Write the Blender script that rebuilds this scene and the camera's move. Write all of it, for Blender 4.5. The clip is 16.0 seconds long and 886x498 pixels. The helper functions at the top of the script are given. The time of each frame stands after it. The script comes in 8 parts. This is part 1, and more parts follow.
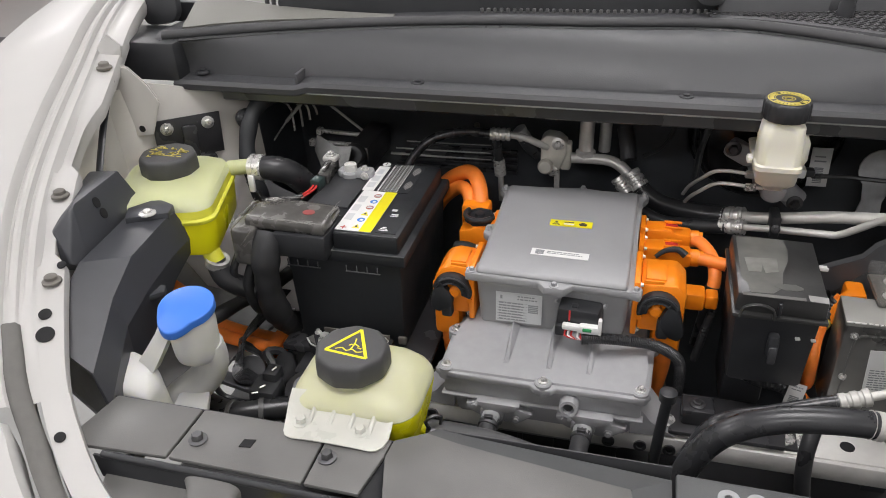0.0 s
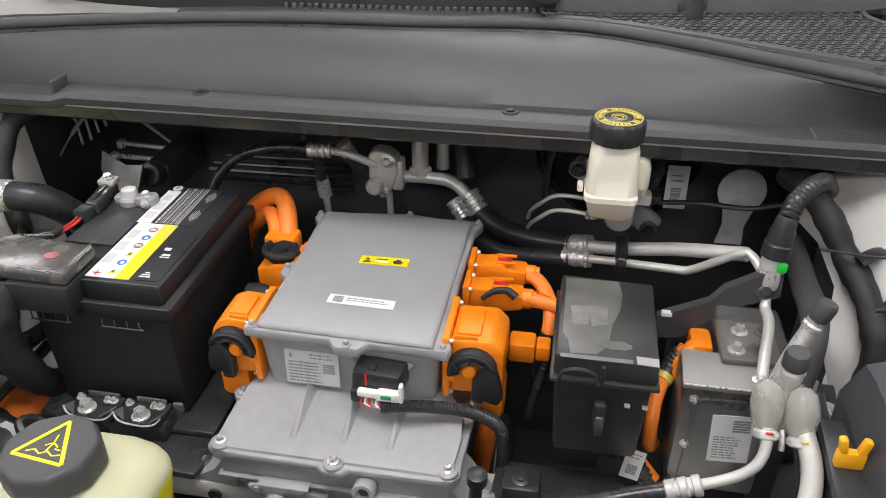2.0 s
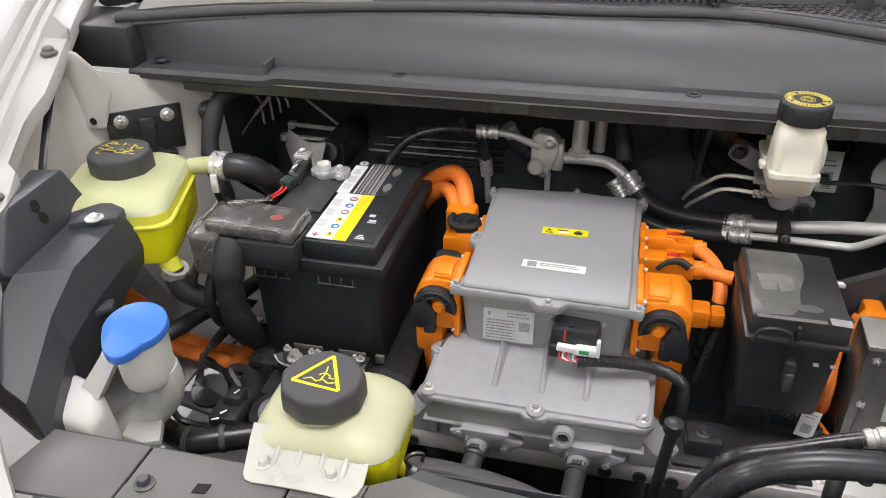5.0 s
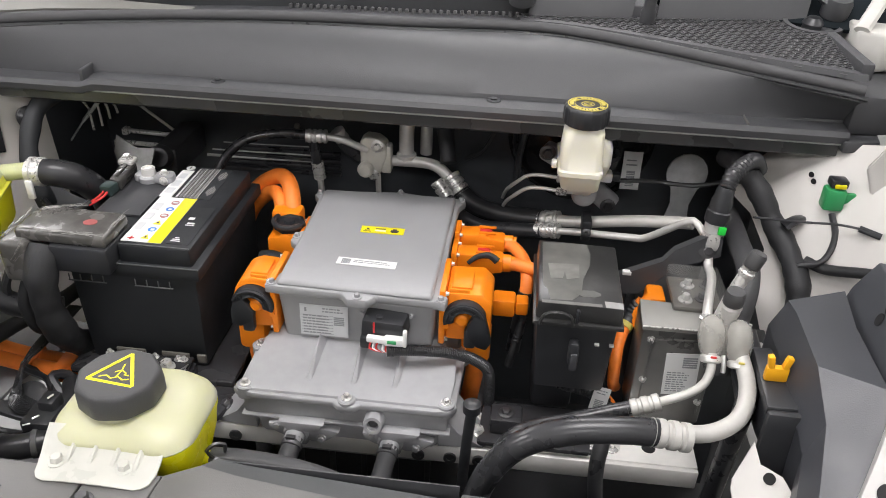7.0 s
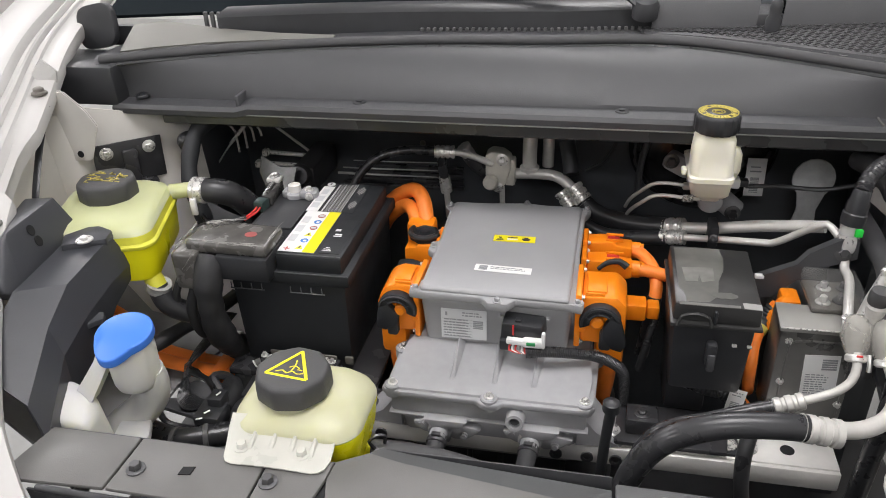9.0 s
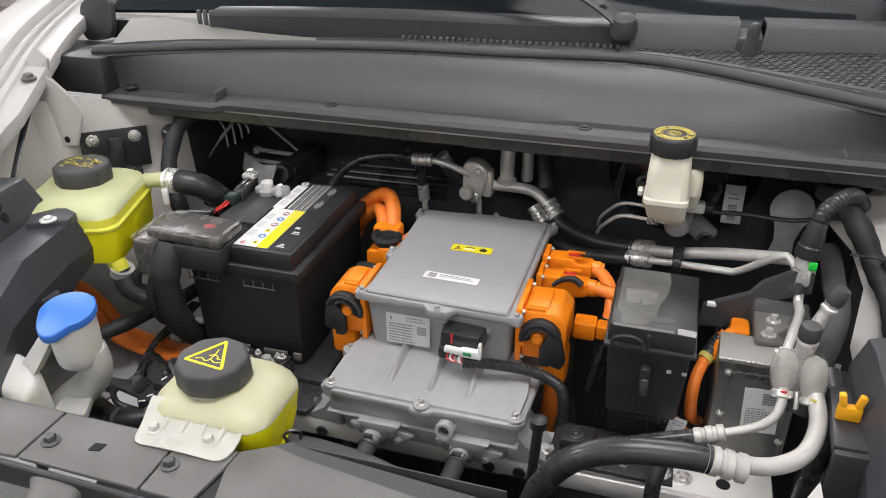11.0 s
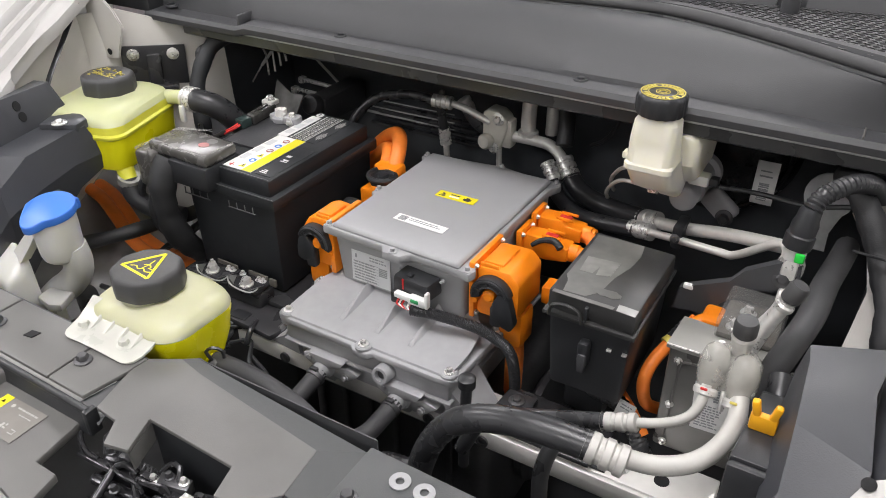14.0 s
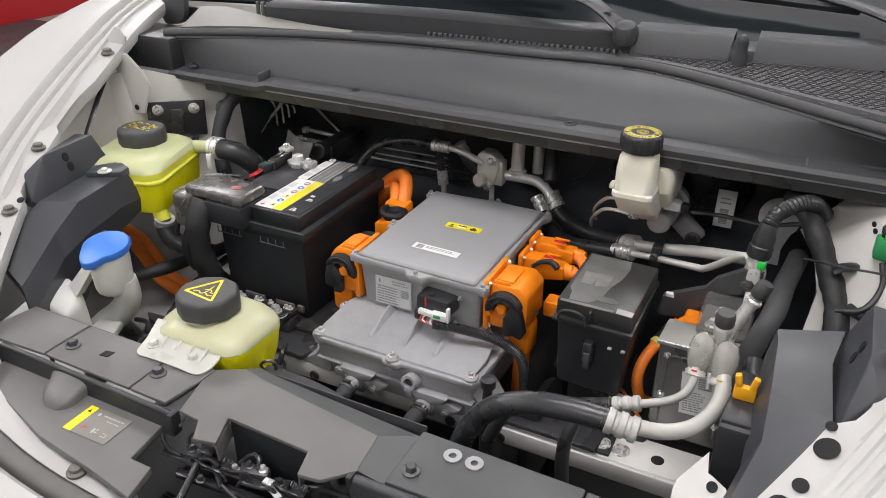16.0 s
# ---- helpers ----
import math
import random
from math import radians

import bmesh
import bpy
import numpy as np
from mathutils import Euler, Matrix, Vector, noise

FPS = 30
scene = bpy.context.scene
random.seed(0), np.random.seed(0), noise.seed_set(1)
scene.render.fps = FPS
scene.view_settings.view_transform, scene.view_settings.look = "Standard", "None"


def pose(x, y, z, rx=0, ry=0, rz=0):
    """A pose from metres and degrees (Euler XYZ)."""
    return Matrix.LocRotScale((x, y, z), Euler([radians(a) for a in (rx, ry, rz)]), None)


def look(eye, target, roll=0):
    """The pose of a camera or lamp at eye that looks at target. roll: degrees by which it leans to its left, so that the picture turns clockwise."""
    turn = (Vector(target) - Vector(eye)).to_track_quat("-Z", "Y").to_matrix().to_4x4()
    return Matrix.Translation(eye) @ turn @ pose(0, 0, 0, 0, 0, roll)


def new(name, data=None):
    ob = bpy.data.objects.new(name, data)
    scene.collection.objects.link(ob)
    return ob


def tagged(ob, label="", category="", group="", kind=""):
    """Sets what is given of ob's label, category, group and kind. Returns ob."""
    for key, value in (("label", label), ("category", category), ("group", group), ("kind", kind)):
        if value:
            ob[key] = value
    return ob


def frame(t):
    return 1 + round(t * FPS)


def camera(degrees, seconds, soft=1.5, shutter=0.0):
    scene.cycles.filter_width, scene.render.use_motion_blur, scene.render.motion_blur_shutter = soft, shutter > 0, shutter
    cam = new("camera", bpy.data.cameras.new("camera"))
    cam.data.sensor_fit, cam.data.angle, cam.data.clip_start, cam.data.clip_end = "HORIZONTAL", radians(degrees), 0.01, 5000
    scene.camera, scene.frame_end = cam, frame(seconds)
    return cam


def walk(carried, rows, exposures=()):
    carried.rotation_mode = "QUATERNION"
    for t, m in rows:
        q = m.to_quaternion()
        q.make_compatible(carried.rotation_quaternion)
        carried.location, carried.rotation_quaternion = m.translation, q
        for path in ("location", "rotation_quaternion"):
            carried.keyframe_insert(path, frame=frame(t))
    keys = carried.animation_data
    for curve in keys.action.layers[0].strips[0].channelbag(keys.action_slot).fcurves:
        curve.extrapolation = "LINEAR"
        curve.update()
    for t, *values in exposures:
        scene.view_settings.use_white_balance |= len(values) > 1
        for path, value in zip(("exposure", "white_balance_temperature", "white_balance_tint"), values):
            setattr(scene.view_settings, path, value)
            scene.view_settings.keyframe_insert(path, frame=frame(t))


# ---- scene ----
cam = camera(60.0, 16.0, soft=0.95)
PATH = [
    (0, (0.1, 0.011, 1.497), (-0.366, 1.662, 0.47), -2.3),
    (0.5, (0.11, 0.011, 1.5), (-0.257, 1.711, 0.513), -1.4),
    (1, (0.1, 0.016, 1.495), (-0.212, 1.724, 0.502), -1.1),
    (1.5, (0.142, 0.076, 1.483), (-0.151, 1.771, 0.463), -1.0),
    (2, (0.229, 0.233, 1.459), (-0.068, 1.905, 0.403), -0.2),
    (2.5, (0.231, 0.307, 1.442), (-0.155, 1.928, 0.337), -0.1),
    (3, (0.191, 0.283, 1.45), (-0.286, 1.874, 0.336), -1.3),
    (3.5, (0.116, 0.176, 1.462), (-0.359, 1.785, 0.373), -1.5),
    (3.7, (0.091, 0.138, 1.466), (-0.363, 1.756, 0.382), -1.4),
    (5.8, (0.066, 0.076, 1.472), (-0.281, 1.755, 0.442), -0.3),
    (6, (0.097, 0.051, 1.475), (-0.152, 1.747, 0.444), 1.0),
    (6.5, (0.105, 0.042, 1.47), (0.02, 1.749, 0.432), 3.8),
    (7, (0.188, 0.078, 1.487), (0.033, 1.781, 0.451), 2.2),
    (7.5, (0.267, 0.165, 1.463), (-0.098, 1.823, 0.405), -1.6),
    (8, (0.192, 0.099, 1.476), (-0.268, 1.728, 0.411), -3.6),
    (8.5, (0.128, 0.015, 1.494), (-0.249, 1.687, 0.464), -2.5),
    (10.8, (0.218, 0.029, 1.504), (-0.264, 1.721, 0.553), -0.7),
    (11, (0.275, 0.043, 1.49), (-0.25, 1.717, 0.53), -0.6),
    (11.5, (0.325, 0.06, 1.476), (-0.377, 1.637, 0.466), -1.0),
    (12, (0.35, 0.055, 1.464), (-0.423, 1.577, 0.423), -2.1),
    (12.5, (0.417, 0.016, 1.48), (-0.29, 1.592, 0.471), -1.5),
    (13, (0.48, 0.007, 1.47), (-0.241, 1.583, 0.473), 0.7),
    (13.5, (0.53, 0.162, 1.455), (-0.25, 1.687, 0.422), 1.9),
    (14, (0.499, 0.169, 1.46), (-0.372, 1.625, 0.401), -0.3),
    (14.5, (0.479, 0.056, 1.478), (-0.412, 1.511, 0.436), -2.0),
    (15, (0.472, -0.036, 1.475), (-0.371, 1.466, 0.458), -1.4),
    (15.5, (0.474, -0.046, 1.509), (-0.334, 1.502, 0.533), -0.3),
    (16, (0.49, -0.008, 1.507), (-0.298, 1.566, 0.558), 0.1),
]
walk(cam, [(t, look(eye, target, roll)) for t, eye, target, roll in PATH],
     exposures=[(0, -0.1), (1.0, -0.04), (1.5, 0.03), (2.5, 0.17), (3.0, 0.17), (6.0, 0.1), (7.0, 0.25), (7.5, 0.28), (8.5, 0.12), (11.0, 0.04), (11.5, 0.06), (12.5, 0.06), (14.0, 0.17), (15.0, 0.08), (16.0, -0.03)])

# ---- light ----
world = bpy.data.worlds.new("world")
scene.world = world
world.use_nodes = True
world.node_tree.nodes["Background"].inputs[0].default_value = (0.85, 0.92, 1.0, 1)
world.node_tree.nodes["Background"].inputs[1].default_value = 0.22
scene.view_settings.exposure = 0.0


def lamp(name, x, y, z, sx, sy, watts, colour=(1.0, 0.972, 1.02)):
    data = bpy.data.lights.new(name, "AREA")
    data.shape, data.size, data.size_y, data.energy, data.color = "RECTANGLE", sx, sy, watts, colour
    ob = new(name, data)
    ob.location = (x, y, z)
    return ob


CEILING = 3.4
for lx in (-3.2, 0.1, 3.2):
    for ly in (-2.6, 0.3, 3.2):
        lamp("ceiling_lamp", lx, ly, CEILING - 0.09, 1.2, 0.9, {-3.2: 38, 0.1: 27, 3.2: 13}[lx])
# Extra unseen lamp, added to light the left side from behind the car.
lamp("ceiling_lamp", -3.2, 5.4, CEILING - 0.09, 1.2, 0.9, 40)


# ---- materials ----
def material(name, colour, rough=0.5, metal=0.0, vary=0.12, grain=60.0, bump=0.05, bump_scale=400.0, coat=0.0,
             transmission=0.0, alpha=1.0, subsurface=0.0, island=0.0, emission=0.0, blot=0.0, blot_colour=None):
    m = bpy.data.materials.new(name)
    m.use_nodes = True
    nt = m.node_tree
    p = nt.nodes["Principled BSDF"]
    c = (*colour, 1.0)
    p.inputs["Base Color"].default_value = c
    p.inputs["Roughness"].default_value = rough
    p.inputs["Metallic"].default_value = metal
    p.inputs["Coat Weight"].default_value = coat
    p.inputs["Transmission Weight"].default_value = transmission
    p.inputs["Alpha"].default_value = alpha
    if subsurface:
        p.inputs["Subsurface Weight"].default_value = subsurface
        p.inputs["Subsurface Radius"].default_value = (0.02, 0.02, 0.008)
        p.inputs["Subsurface Scale"].default_value = 1.0
    if emission:
        p.inputs["Emission Color"].default_value = c
        p.inputs["Emission Strength"].default_value = emission
    co = nt.nodes.new("ShaderNodeTexCoord")
    if vary or blot:
        n1 = nt.nodes.new("ShaderNodeTexNoise")
        n1.inputs["Scale"].default_value, n1.inputs["Detail"].default_value = grain, 6
        n2 = nt.nodes.new("ShaderNodeTexNoise")
        n2.inputs["Scale"].default_value, n2.inputs["Detail"].default_value = grain / 9, 4
        for n in (n1, n2):
            nt.links.new(co.outputs["Object"], n.inputs["Vector"])
        add = nt.nodes.new("ShaderNodeMath")
        add.operation = "ADD"
        nt.links.new(n1.outputs["Fac"], add.inputs[0])
        nt.links.new(n2.outputs["Fac"], add.inputs[1])
        ramp = nt.nodes.new("ShaderNodeMapRange")
        ramp.inputs["From Min"].default_value, ramp.inputs["From Max"].default_value = 0.7, 1.3
        ramp.inputs["To Min"].default_value, ramp.inputs["To Max"].default_value = 1 - vary, 1 + vary
        nt.links.new(add.outputs[0], ramp.inputs["Value"])
        mul = nt.nodes.new("ShaderNodeVectorMath")
        mul.operation = "SCALE"
        mul.inputs[0].default_value = colour
        nt.links.new(ramp.outputs[0], mul.inputs["Scale"])
        out = mul.outputs[0]
        if blot:
            n3 = nt.nodes.new("ShaderNodeTexNoise")
            n3.inputs["Scale"].default_value, n3.inputs["Detail"].default_value = 22, 8
            nt.links.new(co.outputs["Object"], n3.inputs["Vector"])
            r3 = nt.nodes.new("ShaderNodeMapRange")
            r3.inputs["From Min"].default_value, r3.inputs["From Max"].default_value = 0.55, 0.75
            r3.inputs["To Max"].default_value = blot
            nt.links.new(n3.outputs["Fac"], r3.inputs["Value"])
            mx = nt.nodes.new("ShaderNodeMix")
            mx.data_type = "RGBA"
            nt.links.new(r3.outputs[0], mx.inputs[0])
            nt.links.new(out, mx.inputs[6])
            mx.inputs[7].default_value = (*(blot_colour or (0.3, 0.28, 0.25)), 1)
            out = mx.outputs[2]
        nt.links.new(out, p.inputs["Base Color"])
        rr = nt.nodes.new("ShaderNodeMapRange")
        rr.inputs["From Min"].default_value, rr.inputs["From Max"].default_value = 0.6, 1.4
        rr.inputs["To Min"].default_value, rr.inputs["To Max"].default_value = max(0, rough - 0.1), min(1, rough + 0.12)
        nt.links.new(add.outputs[0], rr.inputs["Value"])
        nt.links.new(rr.outputs[0], p.inputs["Roughness"])
    if bump:
        nb = nt.nodes.new("ShaderNodeTexNoise")
        nb.inputs["Scale"].default_value, nb.inputs["Detail"].default_value = bump_scale, 4
        nt.links.new(co.outputs["Object"], nb.inputs["Vector"])
        bp = nt.nodes.new("ShaderNodeBump")
        bp.inputs["Strength"].default_value, bp.inputs["Distance"].default_value = bump, 0.001
        nt.links.new(nb.outputs["Fac"], bp.inputs["Height"])
        nt.links.new(bp.outputs[0], p.inputs["Normal"])
    return m


WHITE = material("white_car_paint", (0.47, 0.462, 0.448), 0.5, vary=0.03, grain=12, bump=0.0, coat=0.08)
PRIMER = material("white_inner_paint", (0.63, 0.61, 0.58), 0.42, vary=0.05, grain=14, bump=0.12, bump_scale=60, blot=0.18, blot_colour=(0.5, 0.47, 0.42))
COWL = material("charcoal_moulded_plastic", (0.053, 0.054, 0.058), 0.5, vary=0.08, grain=50, bump=0.25, bump_scale=900)
PLASTIC = material("dark_grey_plastic", (0.052, 0.053, 0.057), 0.5, vary=0.1, grain=40, bump=0.22, bump_scale=800)
PANEL = material("grey_panel_plastic", (0.132, 0.13, 0.125), 0.42, vary=0.08, grain=30, bump=0.2, bump_scale=800, blot=0.08, blot_colour=(0.2, 0.19, 0.17))
# Darker copy of PANEL; the right side's weaker light is in its colour.
PANEL2 = material("shaded_panel_plastic", (0.07, 0.073, 0.075), 0.45, vary=0.08, grain=30, bump=0.2, bump_scale=800, blot=0.06, blot_colour=(0.14, 0.14, 0.13))
BLACK = material("black_plastic", (0.026, 0.0272, 0.03), 0.38, vary=0.15, grain=40, bump=0.15, bump_scale=600)
GUIDE = material("blue_black_plastic", (0.047, 0.049, 0.056), 0.4, vary=0.1, grain=30, bump=0.15, bump_scale=700)
SATIN = material("black_satin_metal", (0.036, 0.036, 0.039), 0.26, vary=0.15, grain=20, bump=0.05)
RUBBER = material("black_rubber", (0.029, 0.0295, 0.032), 0.3, vary=0.15, grain=60, bump=0.12)
SEAL = material("grey_rubber_seal", (0.055, 0.055, 0.058), 0.6, vary=0.12, grain=60, bump=0.2)
VOID = material("dark_underbay", (0.05, 0.051, 0.054), 0.55, vary=0.4, grain=12, bump=0.3, bump_scale=50)
CAST = material("cast_aluminium", (0.33, 0.332, 0.34), 0.55, metal=0.12, vary=0.05, grain=45, bump=0.2, bump_scale=1400)
CAST2 = material("raw_cast_aluminium", (0.35, 0.352, 0.362), 0.55, metal=0.15, vary=0.08, grain=60, bump=0.16, bump_scale=1300)
ALU = material("drawn_aluminium", (0.68, 0.665, 0.64), 0.36, metal=0.38, vary=0.08, grain=90, bump=0.06)
BARE = material("bare_sheet_aluminium", (0.8, 0.785, 0.755), 0.42, metal=0.25, vary=0.1, grain=30, bump=0.1, bump_scale=200)
ZINC = material("zinc_plated_steel", (0.72, 0.71, 0.69), 0.3, metal=0.6, vary=0.12, grain=200, bump=0.08)
DARKSTEEL = material("phosphated_steel", (0.12, 0.12, 0.125), 0.42, metal=0.8, vary=0.15, grain=200, bump=0.1)
ORANGE = material("orange_connector_plastic", (0.92, 0.25, 0.008), 0.4, vary=0.05, grain=80, bump=0.08)
ORANGE_CABLE = material("orange_cable_sleeve", (0.93, 0.235, 0.03), 0.5, vary=0.12, grain=60, bump=0.2, bump_scale=300)
TANK = material("milky_tank_plastic", (0.5, 0.5, 0.325), 0.38, vary=0.05, grain=18, bump=0.06, bump_scale=150, subsurface=0.35)
TANK_CLEAR = material("frosted_tank_plastic", (0.68, 0.68, 0.62), 0.3, vary=0.1, grain=22, bump=0.1, bump_scale=150, alpha=0.68)
COOLANT = material("yellow_coolant_behind_plastic", (0.9, 0.84, 0.01), 0.3, vary=0.05, grain=15, bump=0.05, bump_scale=100, subsurface=0.2)
CAP = material("charcoal_cap_plastic", (0.054, 0.054, 0.056), 0.5, vary=0.1, grain=60, bump=0.25, bump_scale=700)
BLUE = material("blue_cap_plastic", (0.055, 0.2, 0.72), 0.36, vary=0.04, grain=30, bump=0.05)
MILK = material("natural_white_plastic", (0.62, 0.62, 0.59), 0.36, vary=0.05, grain=25, bump=0.06, subsurface=0.3)
FROST = material("frosted_grey_plastic", (0.5, 0.5, 0.48), 0.4, vary=0.08, grain=25, bump=0.06, subsurface=0.1)
BRAKE = material("cream_reservoir_plastic", (0.73, 0.705, 0.6), 0.34, vary=0.04, grain=25, bump=0.05, subsurface=0.3)
PAPER = material("white_label", (0.78, 0.78, 0.77), 0.42, vary=0.03, grain=40, bump=0.0)
PALE = material("silver_label", (0.6, 0.61, 0.62), 0.4, vary=0.04, grain=40, bump=0.0)
YELLOW = material("yellow_print", (0.82, 0.72, 0.01), 0.42, vary=0.03, grain=40, bump=0.0)
GOLD = material("gold_print", (0.6, 0.5, 0.1), 0.42, vary=0.03, grain=40, bump=0.0)
INK = material("dark_print", (0.05, 0.05, 0.055), 0.5, vary=0.0, bump=0.0)
GREYINK = material("grey_print", (0.28, 0.29, 0.3), 0.5, vary=0.0, bump=0.0)
REDINK = material("red_print", (0.6, 0.03, 0.03), 0.45, vary=0.05, bump=0.0)
BLUEINK = material("blue_print", (0.04, 0.2, 0.6), 0.45, vary=0.0, bump=0.0)
GREEN = material("green_plastic", (0.04, 0.32, 0.11), 0.42, vary=0.05, bump=0.05)
NEON = material("green_paint_mark", (0.02, 0.6, 0.06), 0.4, vary=0.05, bump=0.0)
AMBER = material("amber_clip_plastic", (0.85, 0.4, 0.01), 0.4, vary=0.04, bump=0.05)
FLOOR = material("grey_floor_tile", (0.3, 0.3, 0.29), 0.35, vary=0.12, grain=8, bump=0.05)
WALLP = material("white_wall_paint", (0.72, 0.72, 0.7), 0.6, vary=0.03, grain=6, bump=0.05)
REDPAINT = material("red_lacquer", (0.42, 0.015, 0.02), 0.4, vary=0.06, grain=8, bump=0.0)
GLASS = material("tinted_windscreen_glass", (0.016, 0.02, 0.023), 0.12, vary=0.0, bump=0.0)
CLEAR = material("smoky_clear_plastic", (0.3, 0.3, 0.29), 0.18, vary=0.15, grain=25, bump=0.05, alpha=0.2)
MILKTOP = material("whitish_tank_plastic", (0.52, 0.545, 0.31), 0.36, vary=0.06, grain=18, bump=0.06, bump_scale=150, subsurface=0.35)
# Cowl plastic made paler to carry the left end's bright reflection.
RAMP = material("reflection_paled_plastic", (0.17, 0.166, 0.152), 0.42, vary=0.06, grain=30, bump=0.15, bump_scale=700)
FADED = material("faded_label", (0.2, 0.188, 0.172), 0.45, vary=0.08, grain=60, bump=0.0)
MESHP = material("satin_grey_plastic", (0.09, 0.091, 0.094), 0.5, vary=0.08, grain=50, bump=0.1)
EDGE = material("grey_edge_rubber", (0.12, 0.116, 0.108), 0.55, vary=0.12, grain=60, bump=0.2)
PLUG = material("dull_grey_fastener", (0.15, 0.14, 0.125), 0.55, metal=0.2, vary=0.2, grain=120, bump=0.1)
BATTERY = material("black_battery_case", (0.0135, 0.0152, 0.018), 0.58, vary=0.15, grain=40, bump=0.15, bump_scale=600)
HOLE = material("deep_black_hole", (0.006, 0.006, 0.007), 0.8, vary=0.2, grain=60, bump=0.0)
BOOT = material("frosted_translucent_boot", (0.42, 0.41, 0.375), 0.22, vary=0.2, grain=40, bump=0.35, bump_scale=90, alpha=0.5)
FADEINK = material("faded_white_print", (0.4, 0.39, 0.37), 0.5, vary=0.15, grain=200, bump=0.0)
YELLOWISH = material("yellow_lit_tank_plastic", (0.68, 0.66, 0.06), 0.34, vary=0.06, grain=18, bump=0.06, bump_scale=150, subsurface=0.3)
FIREWALL = material("black_painted_firewall", (0.055, 0.06, 0.067), 0.4, vary=0.3, grain=14, bump=0.2, bump_scale=40)
# Gloss black greyed in uneven patches to stand in for soft reflections.
CROSS = material("reflection_greyed_black_paint", (0.045, 0.046, 0.047), 0.26, vary=0.35, grain=7, bump=0.05, bump_scale=20, coat=0.2)
# Pale colour that stands in for highlights along dark edges.
EDGESHINE = material("painted_edge_highlight", (0.4, 0.4, 0.39), 0.4, metal=0.3, vary=0.25, grain=14, bump=0.0)
SHEETM = material("scratched_sheet_steel", (0.2, 0.2, 0.195), 0.36, metal=0.4, vary=0.5, grain=45, bump=0.3, bump_scale=120, blot=0.4, blot_colour=(0.08, 0.085, 0.09))
SMOKED = material("smoked_glossy_plastic", (0.05, 0.048, 0.046), 0.2, vary=0.35, grain=60, bump=0.15, bump_scale=90)
GLOSSY = material("glossy_black_paint", (0.014, 0.014, 0.015), 0.24, vary=0.1, grain=20, bump=0.0, coat=0.15)
TAPE = material("black_cloth_tape", (0.022, 0.0225, 0.0245), 0.6, vary=0.25, grain=120, bump=0.4, bump_scale=700)
FADERED = material("faded_red_print", (0.36, 0.09, 0.085), 0.35, vary=0.25, grain=60, bump=0.1)
LATCHM = material("oiled_black_steel", (0.05, 0.05, 0.054), 0.22, metal=0.45, vary=0.25, grain=90, bump=0.1)
LAMP = material("lit_ceiling_panel", (1.0, 0.97, 0.93), 0.5, vary=0.0, bump=0.0, emission=6.0)
SLAT = material("dull_grey_plastic", (0.1, 0.1, 0.1), 0.5, vary=0.1, grain=40, bump=0.1)
HINGE = material("dusty_white_paint", (0.5, 0.49, 0.46), 0.45, vary=0.12, grain=25, bump=0.15, blot=0.3, blot_colour=(0.3, 0.28, 0.25))
FINS = material("radiator_black_fins", (0.035, 0.036, 0.04), 0.45, vary=0.3, grain=60, bump=0.1)

GLASS.node_tree.nodes["Principled BSDF"].inputs["Specular IOR Level"].default_value = 0.12
GLASS.node_tree.nodes["Principled BSDF"].inputs["IOR"].default_value = 1.15

# ---- building helpers ----
ROOT = {}


def thing(name, at, label, category, group="", kind=""):
    ob = new(name)
    ob.location = at
    ob.empty_display_size = 0.02
    ROOT[ob.name] = Vector(at)
    return tagged(ob, label, category, group, kind)


def part(name, bm, mat, parent, label="", smooth=True, sharp=38):
    """Links a bmesh given in world places as one mesh under a thing or a part."""
    base = ROOT[parent.name] if parent is not None else Vector((0, 0, 0))
    bmesh.ops.translate(bm, verts=bm.verts, vec=-base)
    bmesh.ops.recalc_face_normals(bm, faces=bm.faces)
    me = bpy.data.meshes.new(name)
    if smooth:
        for f in bm.faces:
            f.smooth = True
        lim = radians(sharp)
        for e in bm.edges:
            if len(e.link_faces) == 2 and e.calc_face_angle(0) > lim:
                e.smooth = False
    bm.to_mesh(me)
    bm.free()
    me.materials.append(mat)
    ob = new(name, me)
    if parent is not None:
        ob.parent = parent
        ROOT[ob.name] = base
    if label:
        ob["label"] = label
    return ob


def join(bm, other, m=None):
    if m is not None:
        bmesh.ops.transform(other, matrix=m, verts=other.verts)
    me = bpy.data.meshes.new("tmp")
    other.to_mesh(me)
    other.free()
    bm.from_mesh(me)
    bpy.data.meshes.remove(me)
    return bm


def box(lo, hi, bevel=0.003, seg=2, taper=0.0, m=None, bm=None):
    """A bevelled box from corner to corner; taper draws its foot in by that many metres a side."""
    b = bmesh.new()
    bmesh.ops.create_cube(b, size=1)
    c, s = (Vector(lo) + Vector(hi)) / 2, Vector(hi) - Vector(lo)
    for v in b.verts:
        k = v.co.z
        v.co = Vector((v.co.x * s.x, v.co.y * s.y, v.co.z * s.z))
        if k < 0 and taper:
            v.co.x -= math.copysign(taper, v.co.x)
            v.co.y -= math.copysign(taper, v.co.y)
    if bevel:
        bmesh.ops.bevel(b, geom=b.edges[:], offset=min(bevel, 0.45 * min(s)), segments=seg, profile=0.5, affect="EDGES")
    m = Matrix.Translation(c) @ m if m is not None else Matrix.Translation(c)
    bmesh.ops.transform(b, matrix=m, verts=b.verts)
    return join(bm, b) if bm is not None else b


